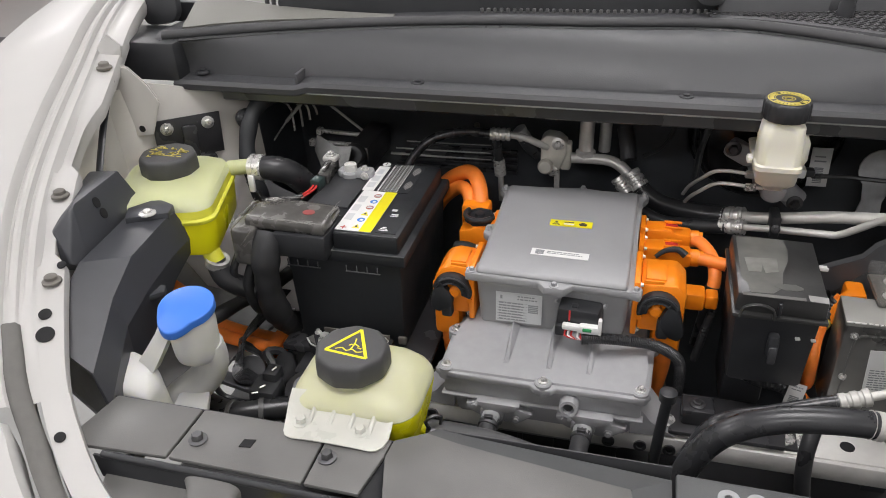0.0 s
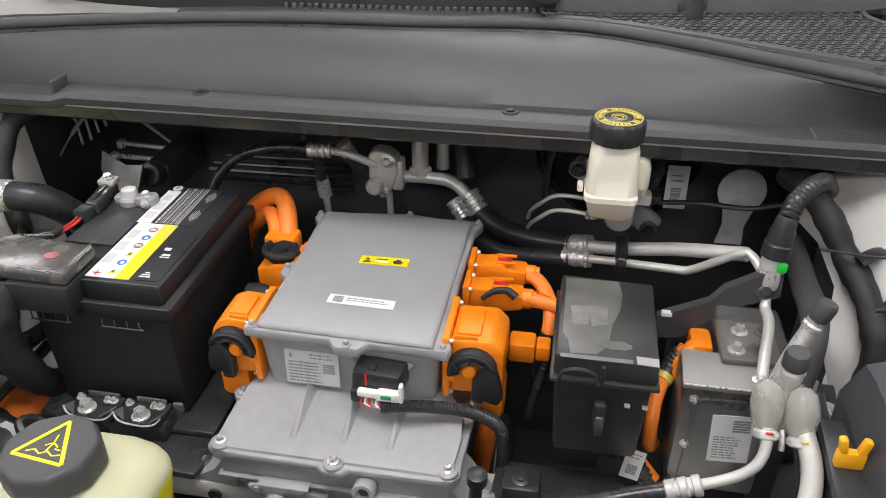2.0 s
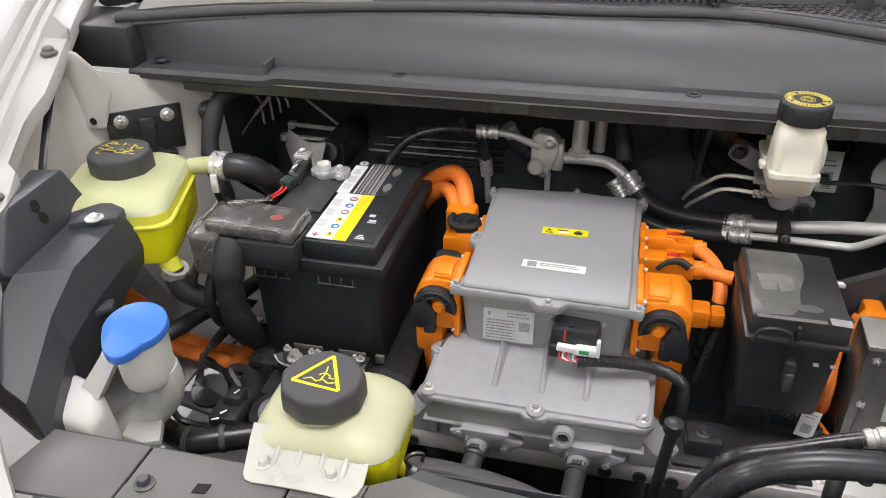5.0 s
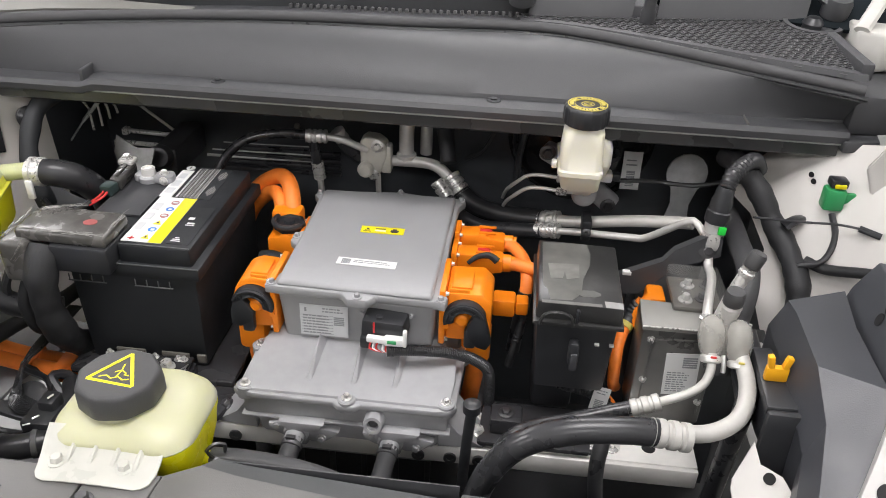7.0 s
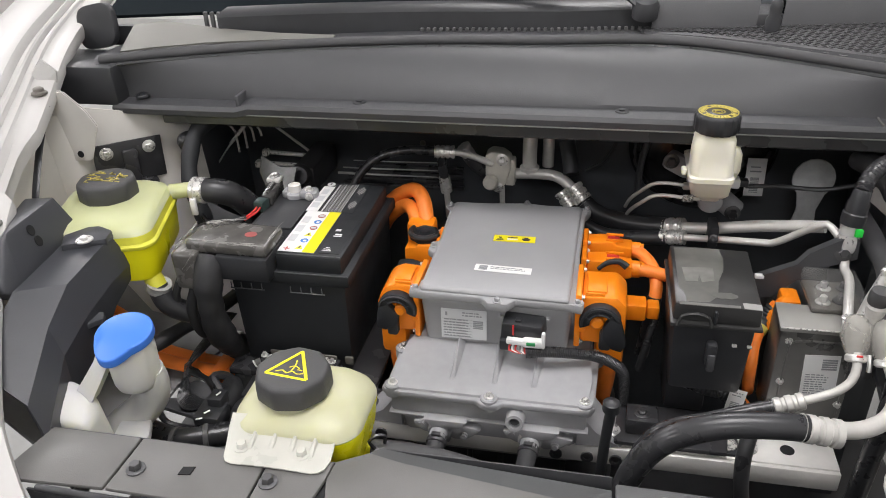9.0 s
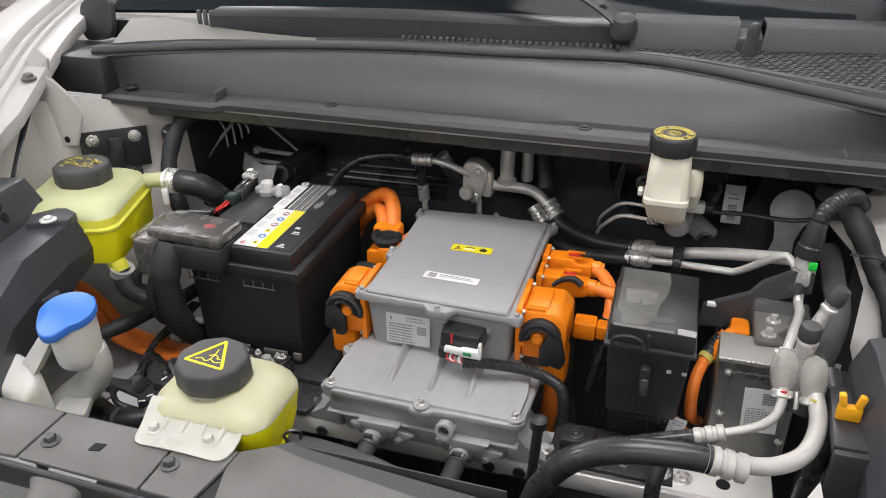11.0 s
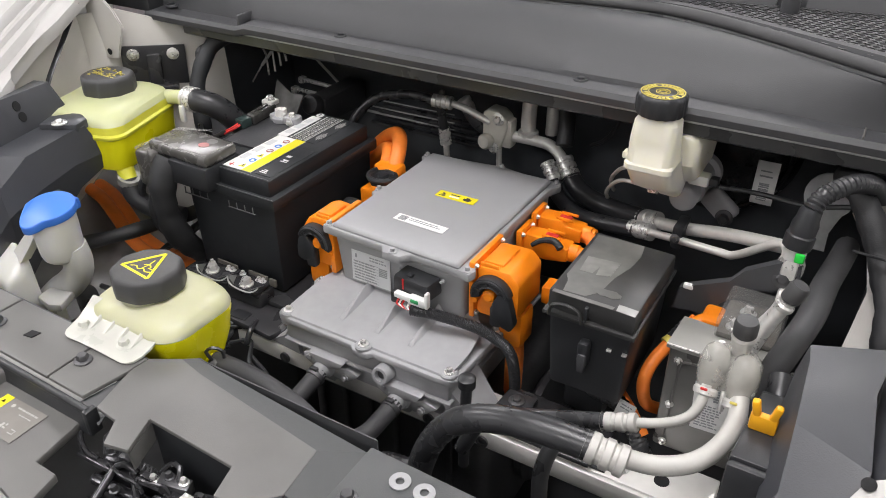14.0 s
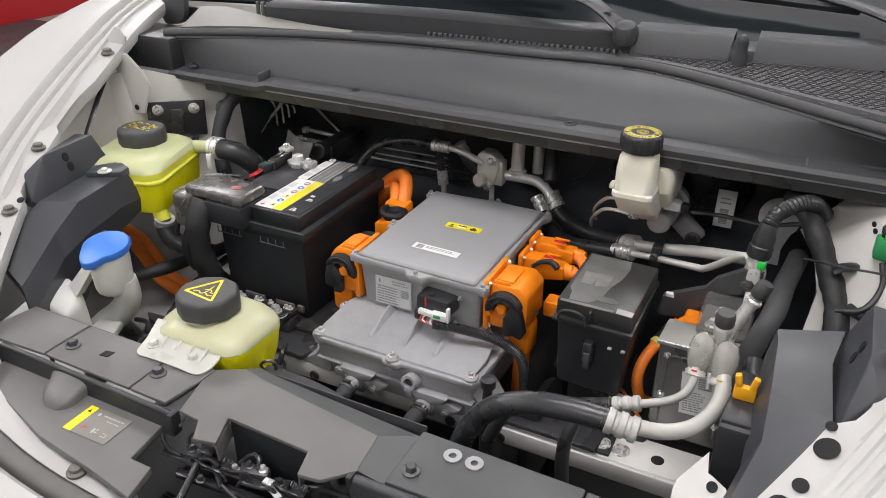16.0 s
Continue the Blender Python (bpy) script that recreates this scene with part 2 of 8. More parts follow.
def prism(poly, z0, z1, bevel=0.003, seg=2, m=None, bm=None, grow=0.0):
    """A bevelled upright prism over a polygon in x and y; grow widens its foot."""
    b = bmesh.new()
    cx, cy = sum(p[0] for p in poly) / len(poly), sum(p[1] for p in poly) / len(poly)
    low = []
    for x, y in poly:
        d = Vector((x - cx, y - cy))
        d = d.normalized() * grow if d.length else d
        low.append(b.verts.new((x + d.x, y + d.y, z0)))
    top = [b.verts.new((x, y, z1)) for x, y in poly]
    n = len(poly)
    b.faces.new(low[::-1])
    b.faces.new(top)
    for i in range(n):
        b.faces.new((low[i], low[(i + 1) % n], top[(i + 1) % n], top[i]))
    bmesh.ops.recalc_face_normals(b, faces=b.faces)
    if bevel:
        bmesh.ops.bevel(b, geom=b.edges[:], offset=bevel, segments=seg, profile=0.5, affect="EDGES", clamp_overlap=True)
    if m is not None:
        bmesh.ops.transform(b, matrix=m, verts=b.verts)
    return join(bm, b) if bm is not None else b


def lathe(profile, at, axis=(0, 0, 1), n=28, lobes=0, depth=0.0, bm=None, squash=1.0):
    """Turns a profile of (radius, height) about an axis; lobes cut shallow grips round it."""
    b = bmesh.new()
    rings = []
    for r, h in profile:
        ring = []
        for i in range(n):
            a = 2 * math.pi * i / n
            rr = r * (1 - depth * (0.5 - 0.5 * math.cos(lobes * a))) if lobes else r
            ring.append(b.verts.new((rr * math.cos(a), rr * math.sin(a) * squash, h)))
        rings.append(ring)
    for lo, hi in zip(rings, rings[1:]):
        for i in range(n):
            b.faces.new((lo[i], lo[(i + 1) % n], hi[(i + 1) % n], hi[i]))
    shut = profile[0] == profile[-1]
    if profile[0][0] > 1e-5 and not shut:
        b.faces.new(rings[0][::-1])
    if profile[-1][0] > 1e-5 and not shut:
        b.faces.new(rings[-1])
    bmesh.ops.remove_doubles(b, verts=b.verts, dist=1e-6)
    turn = Vector((0, 0, 1)).rotation_difference(Vector(axis)).to_matrix().to_4x4()
    bmesh.ops.transform(b, matrix=Matrix.Translation(at) @ turn, verts=b.verts)
    return join(bm, b) if bm is not None else b


def smooth_line(points, step=0.006):
    """A Catmull-Rom line through the points, as evenly spaced places."""
    p = [Vector(q) for q in points]
    if len(p) == 2:
        n = max(2, int((p[1] - p[0]).length / step))
        return [p[0].lerp(p[1], i / n) for i in range(n + 1)]
    p = [p[0] * 2 - p[1], *p, p[-1] * 2 - p[-2]]
    out = []
    for a, b, c, d in zip(p, p[1:], p[2:], p[3:]):
        n = max(2, int((c - b).length / step))
        for i in range(n):
            t = i / n
            out.append(0.5 * (2 * b + (c - a) * t + (2 * a - 5 * b + 4 * c - d) * t * t + (3 * b - a - 3 * c + d) * t**3))
    out.append(p[-2])
    return out


def tube(points, radius, n=12, step=0.006, ripple=0.0, wave=0.006, bm=None, raw=False, flat=1.0):
    """A tube along a smooth line; ripple gives the ribs of a corrugated hose."""
    line = [Vector(q) for q in points] if raw else smooth_line(points, min(step, wave / 2) if ripple else step)
    b = bmesh.new()
    rings, up, run = [], None, 0.0
    for i, q in enumerate(line):
        t = (line[min(i + 1, len(line) - 1)] - line[max(i - 1, 0)]).normalized()
        if up is None:
            up = t.orthogonal().normalized()
            if abs(t.z) < 0.9:
                up = (Vector((0, 0, 1)) - t * t.z).normalized()
        up = (up - t * up.dot(t)).normalized()
        side = t.cross(up)
        if i:
            run += (q - line[i - 1]).length
        r = radius(run) if callable(radius) else radius
        if ripple:
            r *= 1 + ripple * (1 if i % 2 else -1)
        rings.append([b.verts.new(q + r * (math.cos(a) * side + flat * math.sin(a) * up)) for a in (2 * math.pi * k / n for k in range(n))])
    for lo, hi in zip(rings, rings[1:]):
        for k in range(n):
            b.faces.new((lo[k], lo[(k + 1) % n], hi[(k + 1) % n], hi[k]))
    b.faces.new(rings[0][::-1])
    b.faces.new(rings[-1])
    return join(bm, b) if bm is not None else b


def ferrule(a, b, r, bands=4):
    """A crimped collar between two places."""
    a, b = Vector(a), Vector(b)
    long = (b - a).length
    prof = [(r * 0.8, 0)]
    for i in range(bands):
        s = long / bands
        prof += [(r, (i + 0.12) * s), (r, (i + 0.62) * s), (r * 0.86, (i + 0.72) * s), (r * 0.86, (i + 0.98) * s)]
    prof += [(r, long * 0.995), (r * 0.8, long)]
    return lathe(prof, a, b - a, n=20)


def bolt(at, r=0.006, axis=(0, 0, 1), washer=1.7, high=0.006):
    """A hexagon head with a flange."""
    b = lathe([(r * washer, 0), (r * washer, r * 0.25), (r * washer * 0.8, r * 0.4)], at, axis, n=20)
    lathe([(r, 0), (r, high * 0.8), (r * 0.8, high)], at, axis, n=6, bm=b)
    return b


def sheet(points, faces, thick=0.0):
    b = bmesh.new()
    vs = [b.verts.new(p) for p in points]
    for f in faces:
        b.faces.new([vs[i] for i in f])
    if thick:
        bmesh.ops.recalc_face_normals(b, faces=b.faces)
        bmesh.ops.solidify(b, geom=b.faces[:], thickness=thick)
    return b


def loft(rows, thick=0.0, closed=False):
    """A skin over rows of places, all of one length."""
    b = bmesh.new()
    vs = [[b.verts.new(p) for p in row] for row in rows]
    k = len(vs[0])
    for lo, hi in zip(vs, vs[1:]):
        for i in range(k if closed else k - 1):
            b.faces.new((lo[i], lo[(i + 1) % k], hi[(i + 1) % k], hi[i]))
    if thick:
        bmesh.ops.recalc_face_normals(b, faces=b.faces)
        bmesh.ops.solidify(b, geom=b.faces[:], thickness=thick)
    return b


def flat_frame(o, u, v):
    """A pose whose x and y run along u and v from o."""
    u = Vector(u).normalized()
    w = u.cross(Vector(v)).normalized()
    v = w.cross(u)
    m = Matrix((u, v, w)).transposed().to_4x4()
    return Matrix.Translation(o) @ m


def decal(name, parent, frame_m, w, h, mat, bars=(), label="", lift=0.0006):
    """A thin label of width w and height h with bars (x, y, w, h, material) printed on it."""
    b = box((0, 0, 0), (w, h, lift), 0.0, m=None)
    bmesh.ops.transform(b, matrix=frame_m, verts=b.verts)
    ob = part(name, b, mat, parent, label, smooth=False)
    inks = {}
    for x, y, bw, bh, ink, *shape in bars:
        inks.setdefault(ink.name, (ink, []))[1].append((x, y, bw, bh, *shape))
    for ink, rects in inks.values():
        b = bmesh.new()
        for x, y, bw, bh, *shape in rects:
            if shape == ["o"]:
                lathe([(bw / 2, 0), (bw / 2, 0.0003), (0, 0.0003)], (x + bw / 2, y + bh / 2, lift), (0, 0, 1), n=20, bm=b)
            elif shape == ["t"]:
                prism([(x, y), (x + bw, y), (x + bw / 2, y + bh)], lift, lift + 0.0003, 0.0, bm=b)
            else:
                box((x, y, lift), (x + bw, y + bh, lift + (0.0006 if shape else 0.0003)), 0.0, bm=b)
        bmesh.ops.transform(b, matrix=frame_m, verts=b.verts)
        tagged(part("print", b, ink, ob, smooth=False), kind="stuff")
    return ob


def print_block(x, y, s):
    """A plain grey printed square of short bars."""
    return [(x, y + k * s / 5, s, s / 5 * 0.72, GREYINK) for k in range(5)]


def text_rows(x, y, w, rows, pitch, high, ink, seed):
    rnd = random.Random(seed)
    out = []
    for r in range(rows):
        at = x
        end = x + w * rnd.uniform(0.7, 1.0)
        while at < end:
            l = rnd.uniform(0.002, 0.007)
            out.append((at, y - r * pitch, min(l, end - at), high, ink))
            at += l + 0.0012
    return out

# ---- the hall round the car ----
def setting(name, lo, hi, mat, label):
    ob = part(name, box(lo, hi, 0.0), mat, None, smooth=False)
    return tagged(ob, label, name.split("_")[0], "", "structure")


setting("floor", (-6.2, -5.2, -0.1), (6.2, 6.2, 0.0), FLOOR, "polished grey tiled showroom floor")
setting("wall_south", (-6.2, -5.3, 0), (6.2, -5.2, CEILING), WALLP, "plain white painted wall")
setting("wall_north", (-6.2, 6.2, 0), (6.2, 6.3, CEILING), WALLP, "plain white painted wall")
setting("wall_west", (-6.3, -5.3, 0), (-6.2, 6.3, CEILING), WALLP, "plain white painted wall")
setting("wall_east", (6.2, -5.3, 0), (6.3, 6.3, CEILING), WALLP, "plain white painted wall")
setting("ceiling", (-6.3, -5.3, CEILING), (6.3, 6.3, CEILING + 0.1), WALLP, "plain white ceiling with lit panels")
# The last place, outside the grid, is the panel of the added lamp.
for lx, ly in [(x_, y_) for x_ in (-3.2, 0.1, 3.2) for y_ in (-2.6, 0.3, 3.2)] + [(-3.2, 5.4)]:
    light = thing("ceiling_light", (lx, ly, CEILING), "square lit ceiling panel in a white frame", "ceiling light", "ceiling panels")
    fr = bmesh.new()
    for a, b_ in (((-0.64, -0.5), (0.64, -0.46)), ((-0.64, 0.46), (0.64, 0.5)), ((-0.64, -0.46), (-0.6, 0.46)), ((0.6, -0.46), (0.64, 0.46))):
        box((lx + a[0], ly + a[1], CEILING - 0.05), (lx + b_[0], ly + b_[1], CEILING - 0.001), 0.004, bm=fr)
    part("frame", fr, WALLP, light)
    part("diffuser", box((lx - 0.6, ly - 0.46, CEILING - 0.03), (lx + 0.6, ly + 0.46, CEILING - 0.004), 0.0), LAMP, light)
board = thing("display_board", (-6.15, 5.0, 0), "red lacquered skirting board along the hall's wall", "board")
part("board", box((-6.198, 3.6, 0.0), (-6.15, 6.15, 0.75), 0.008), REDPAINT, board)
setting("floor_mat", (-6.14, 2.4, 0.0005), (-3.6, 4.75, 0.012), PLASTIC, "dark grey floor mat beside the wall")

# ---- body shell ----
car = thing("car_body", (0, 1.2, 0), "white car body shell with its bonnet opening bare", "car body")
RIM = [(-0.80, 1.35, 1.235), (-0.745, 1.13, 1.195), (-0.692, 0.977, 1.153), (-0.625, 0.749, 1.057), (-0.527, 0.565, 0.968), (-0.455, 0.478, 0.922),
       (-0.376, 0.421, 0.887), (-0.275, 0.397, 0.873), (-0.18, 0.387, 0.866), (-0.06, 0.384, 0.862), (0.0, 0.384, 0.862)]


def rim_frames(points, step=0.02):
    line = smooth_line(points, step)
    out = []
    wide = max(1, int(0.1 / step))
    for i, q in enumerate(line):
        t = (line[min(i + wide, len(line) - 1)] - line[max(i - wide, 0)]).normalized()
        n = Vector((-t.y, t.x, 0)).normalized()
        out.append((q, n, t))
    return out


FLANGE = [(0.0155, -0.022), (0.0175, -0.01), (0.015, -0.001), (0.006, 0.0), (-0.004, 0.0), (-0.013, 0.0), (-0.0165, 0.0015), (-0.019, 0.006), (-0.0225, 0.0075), (-0.027, 0.0075), (-0.0295, 0.004), (-0.0335, 0.004), (-0.036, 0.0115), (-0.0395, 0.014),
          (-0.044, 0.014), (-0.0465, 0.011), (-0.0495, 0.011), (-0.052, 0.02), (-0.056, 0.0245), (-0.064, 0.026), (-0.085, 0.026), (-0.15, 0.02), (-0.22, 0.002), (-0.3, -0.05), (-0.37, -0.16), (-0.4, -0.34), (-0.41, -0.6)]


def pocket(y):
    """How far the flange is pressed down between its bolts."""
    return sum(max(0.0, min(1.0, (y - lo) / 0.016, (hi - y) / 0.03)) for lo, hi in ((0.788, 0.905), (0.662, 0.728)))


def rim_skin(side, profile, lo=0.0, hi=1.0, wide=None, taper=0.0):
    fr = rim_frames(RIM)
    n = len(fr)
    rows = []
    for i, (q, nn, t) in enumerate(fr):
        s = i / (n - 1)
        if not lo <= s <= hi:
            continue
        row = []
        for o, h in profile:
            k = wide(s) if wide and o < -0.07 else 1.0
            o2 = o if o > -0.07 else -0.07 + (o + 0.07) * k
            if taper and o > 0 and s > taper:
                o2 -= (o + 0.01) * (s - taper) / (hi - taper)
            if o < -0.014:
                o2 += 0.015 * max(0.0, min(1.0, (s - 0.57) / 0.1))
            if o > 0.02:
                o2 -= 0.022 * max(0.0, min(1.0, (s - 0.45) / 0.2))
            if len(profile) > 12 and o < -0.014:
                o2 = -0.014 + (o2 + 0.014) * (0.62 + 0.38 * max(0.0, min(1.0, (s - 0.1) / 0.25)))
            if len(profile) > 12:
                fade = max(0.0, min(1.0, (s - 0.48) / 0.14))
                h = (h * (1 - fade) if h > 0 else h) if o > -0.0505 else h - 0.018 * fade
                dip = pocket(q.y)
                if o > -0.015:
                    h -= 0.007 * dip
                if o > 0:
                    o2 -= 1.05 * o * dip
            p = q + nn * o2 + Vector((0, 0, h))
            row.append(Vector((p.x * side, p.y, p.z)))
        rows.append(row)
    return loft(rows, 0.0)


JOIN = int(0.655 * (len(rim_frames(RIM)) - 1)) / (len(rim_frames(RIM)) - 1) - 1e-6
for side in (-1, 1):
    s = -side
    ob = part("fender", rim_skin(s, FLANGE, 0.0, 0.655), WHITE, car, "white painted fender with bolted flange", sharp=30)
    ob = part("bumper_skin", rim_skin(s, [(-0.058, -0.03), (-0.06, 0.004), (-0.066, 0.01), (-0.1, 0.004), (-0.17, -0.03), (-0.24, -0.09), (-0.29, -0.2), (-0.3, -0.5)], 0.655, 1.0), WHITE, car, "white painted bumper skin", sharp=50)
    ob = part("flange", rim_skin(s, [(0.014, -0.03), (0.018, -0.008), (0.016, 0), (-0.013, 0.0), (-0.0138, -0.02)], JOIN, 0.972, taper=0.938), WHITE, car, "white bolted flange", sharp=50)
    ob = part("edge_seal", rim_skin(s, [(-0.031, -0.03), (-0.031, 0.002), (-0.035, 0.007), (-0.048, 0.008), (-0.053, 0.004), (-0.054, -0.03)], 0.56, 1.0), EDGE, car, "dark grey rubber edge seal", sharp=50)


FLANGE_BOLTS = [(-0.692, 0.977, 1.153), (-0.625, 0.749, 1.057), (-0.568, 0.637, 1.003), (-0.374, 0.42, 0.887), (-0.174, 0.386, 0.866)]
for side in (1, -1):
    for x, y, z in FLANGE_BOLTS:
        if side < 0 and y == 0.637:
            part("flange_hole", lathe([(0.012, 0), (0.012, 0.001), (0.0108, 0.0014), (0, 0.0014)], (-x, y, z + 0.001), (-0.35, -0.25, 0.9), n=24), HOLE, car, "dark punched hole")
            continue
        b = lathe([(0.0115, 0), (0.0115, 0.003), (0.008, 0.005), (0.0075, 0.009), (0.005, 0.0105), (0.0, 0.0105)], (x * side, y, z), (0, 0, 1), n=18)
        part("flange_bolt", b, PLUG, car)
for x, y, z, r in [(s_ * x, y, z, r) for s_ in (-1, 1) for x, y, z, r in ((0.569, 0.66, 1.009, 0.0055), (0.552, 0.597, 0.981, 0.0075), (0.538, 0.575, 0.97, 0.0105), (0.46, 0.478, 0.924, 0.006))]:
    q, nn, t_ = min(rim_frames(RIM, 0.004), key=lambda f: (f[0].x + abs(x)) ** 2 + (f[0].y - y) ** 2)
    d = Vector((-abs(x), y, q.z)) - q
    up = t_.cross(nn)
    up = up if up.z > 0 else -up
    at = q + nn * d.dot(nn) + t_ * d.dot(t_) + up * 0.0012
    k = math.copysign(1, -x)
    part("flange_hole", lathe([(r, 0), (r, 0.001), (r * 0.9, 0.0014), (0, 0.0014)], (at.x * k, at.y, at.z), (up.x * k, up.y, up.z), n=24), HOLE, car, "dark punched hole")

for side in (-1, 1):
    part("seam_strip", tube([(0.676 * side, 0.965, 1.139), (0.674 * side, 0.925, 1.092), (0.658 * side, 0.872, 1.044), (0.654 * side, 0.855, 1.02)], 0.006, n=8, flat=0.4), BLACK, car, "dark sealing strip")
# inner side panels, white, with the strut tower behind
for side in (1, -1):
    pts = []
    for y, top in ((1.15, 1.088), (1.12, 1.088), (1.085, 1.09), (1.03, 1.115), (0.98, 1.11), (0.86, 1.07), (0.74, 1.03)):
        row = []
        for k, z in enumerate((top, 1.03, 0.95, 0.85, 0.72, 0.55) if side > 0 or y < 0.94 else [top + (float(np.interp(y, (0.98, 1.0, 1.03, 1.06, 1.15), (0.89, 0.915, 0.95, 0.972, 0.985))) - top) * f for f in (0, 0.2, 0.4, 0.6, 0.8, 1.0)]):
            x = float(np.interp(y, (0.7, 0.9, 0.96, 1.0, 1.014, 1.09, 1.14, 1.2, 1.4), (0.68, 0.696, 0.712, 0.714, 0.69, 0.6, 0.56, 0.54, 0.535))) - 0.006 * k
            if side < 0 and 0.94 < y:
                x = float(np.interp(y, (0.98, 1.02, 1.065, 1.15), (0.664, 0.632, 0.603, 0.56))) + 0.8 * (z - 1.045)
            row.append(Vector((-x * side, y + 0.004 * math.sin(3 * k), z)))
        pts.append(row)
    part("dark_side", box((min(-0.6 * side, -0.56 * side), 1.152, 0.36), (max(-0.6 * side, -0.56 * side), 1.34, 1.085), 0.0), FIREWALL, car, "dark rear side of the bay")
    part("inner_panel", loft(pts, 0.004), PRIMER, car, "white painted inner side panel", sharp=40)
    tower = [(-0.7 * side, 0.995, 1.152), (-0.672 * side, 1.0, 1.15), (-0.645 * side, 1.005, 1.12), (-0.632 * side, 1.008, 1.092), (-0.655 * side, 1.004, 1.036), (-0.71 * side, 1.0, 1.03)]
    b = bmesh.new()
    front = [b.verts.new(p) for p in tower]
    back = [b.verts.new((p[0] - 0.003 * side, p[1] + 0.006, p[2])) for p in tower]
    b.faces.new(front)
    b.faces.new(back[::-1])
    for i in range(6):
        b.faces.new((front[i], back[i], back[(i + 1) % 6], front[(i + 1) % 6]))
    bmesh.ops.bevel(b, geom=b.edges[:], offset=0.0022, segments=2, affect="EDGES")
    part("hinge_gusset", b, PRIMER, car, "folded white gusset plate")
    part("gusset_hole", lathe([(0.0055, 0), (0.0055, 0.001), (0, 0.001)], (-0.67 * side, 1.0005, 1.048), (0, -1, 0), n=16), HOLE, car)
    part("hinge_tab", sheet([(-0.732 * side, 1.012, 1.163), (-0.706 * side, 1.02, 1.193), (-0.685 * side, 1.02, 1.176), (-0.689 * side, 1.018, 1.152), (-0.716 * side, 1.008, 1.146)], [(0, 1, 2, 3, 4)], 0.005), WHITE, car, "upright hinge tab")

part("firewall", box((-0.7, 1.34, 0.35), (0.7, 1.37, 1.12), 0.0), FIREWALL, car, "black firewall")
part("bay_floor", box((-0.72, 0.28, 0.33), (0.72, 1.36, 0.36), 0.0), VOID, car, "dark floor of the engine bay")
part("underbody", box((-0.6, 0.4, 0.0), (0.6, 1.3, 0.329), 0.01), VOID, car)
part("apron", sheet([(-0.11, 0.3665, 0.852), (0.11, 0.3665, 0.852), (0.13, 0.42, 0.8), (0.14, 0.43, 0.74), (-0.14, 0.43, 0.74), (-0.13, 0.42, 0.8)], [(0, 1, 2, 5), (5, 2, 3, 4)], 0.003), BLACK, car, "dark apron behind the bumper")
part("front_closing", box((-0.62, 0.33, 0.36), (0.62, 0.345, 0.8), 0.0), VOID, car)
part("crossmember", loft([[Vector((x, y, z)) for y, z in ((1.12, 1.099), (1.077, 1.0975), (1.0735, 1.0955), (1.0745, 1.0785), (1.08, 1.0745), (1.14, 1.072))] for x in (-0.56, -0.3, 0, 0.3, 0.62)], 0.003), CROSS, car, "glossy black cross member")
# Thin pale strip paints the highlight on the cross member's upper edge.
part("crossmember_edge", tube([(-0.56, 1.0705, 1.0965), (0, 1.0705, 1.0965), (0.62, 1.0705, 1.0965)], 0.0013, n=10, step=0.1), EDGESHINE, car, "painted highlight along the edge")

# front rail of bare aluminium
rail = thing("front_rail", (0.1, 0.83, 0.70), "bare aluminium beam with punched holes under the drive unit", "beam")
part("web", box((-0.24, 0.798, 0.72), (0.46, 0.805, 0.749), 0.002), BARE, rail)
part("top_flange", box((-0.24, 0.8055, 0.742), (0.46, 0.868, 0.75), 0.002), BARE, rail)
part("rear_web", box((-0.24, 0.861, 0.68), (0.46, 0.868, 0.7415), 0.002), BARE, rail)
for x in (-0.147, 0.1, 0.142, 0.18):
    part("grommet", lathe([(0.0085, 0), (0.0085, 0.003), (0.0045, 0.003), (0.0045, 0.001), (0, 0.001)], (x, 0.7978, 0.731), (0, -1, 0), n=18), DARKSTEEL, rail)
for x, y, z in ((0.323, 0.826, 0.7545), (0.35, 0.828, 0.7502), (0.18, 0.83, 0.7502)):
    part("bolt", bolt((x, y, z), 0.0075), ZINC, rail)
for x in (0.23, 0.4):
    part("slot", lathe([(0.009, 0), (0.009, 0.0008), (0, 0.0008)], (x, 0.832, 0.7501), (0, 0, 1), n=18), HOLE, rail, "dark round hole")
part("pad", box((0.297, 0.808, 0.7502), (0.338, 0.866, 0.7545), 0.001), BLACK, rail)

# ---- cowl ----
cowl = thing("cowl_panel", (0, 1.1, 1.1), "charcoal moulded plastic cowl panel under the windscreen", "cowl panel")


def seal_y(x):
    def bend(u):
        return float(np.interp(u, (0.0, 0.09, 0.18, 0.245, 0.324, 0.4, 0.466, 0.52, 0.7), (1.203, 1.215, 1.229, 1.227, 1.198, 1.164, 1.132, 1.108, 1.03))) if u > 0 else 1.205 - 0.26 * u * u

    return sum(bend(x + d) for d in (-0.04, -0.02, 0.0, 0.02, 0.04)) / 5


def seal_z(x):
    return 1.182 - 0.03 * x * x


rows = []
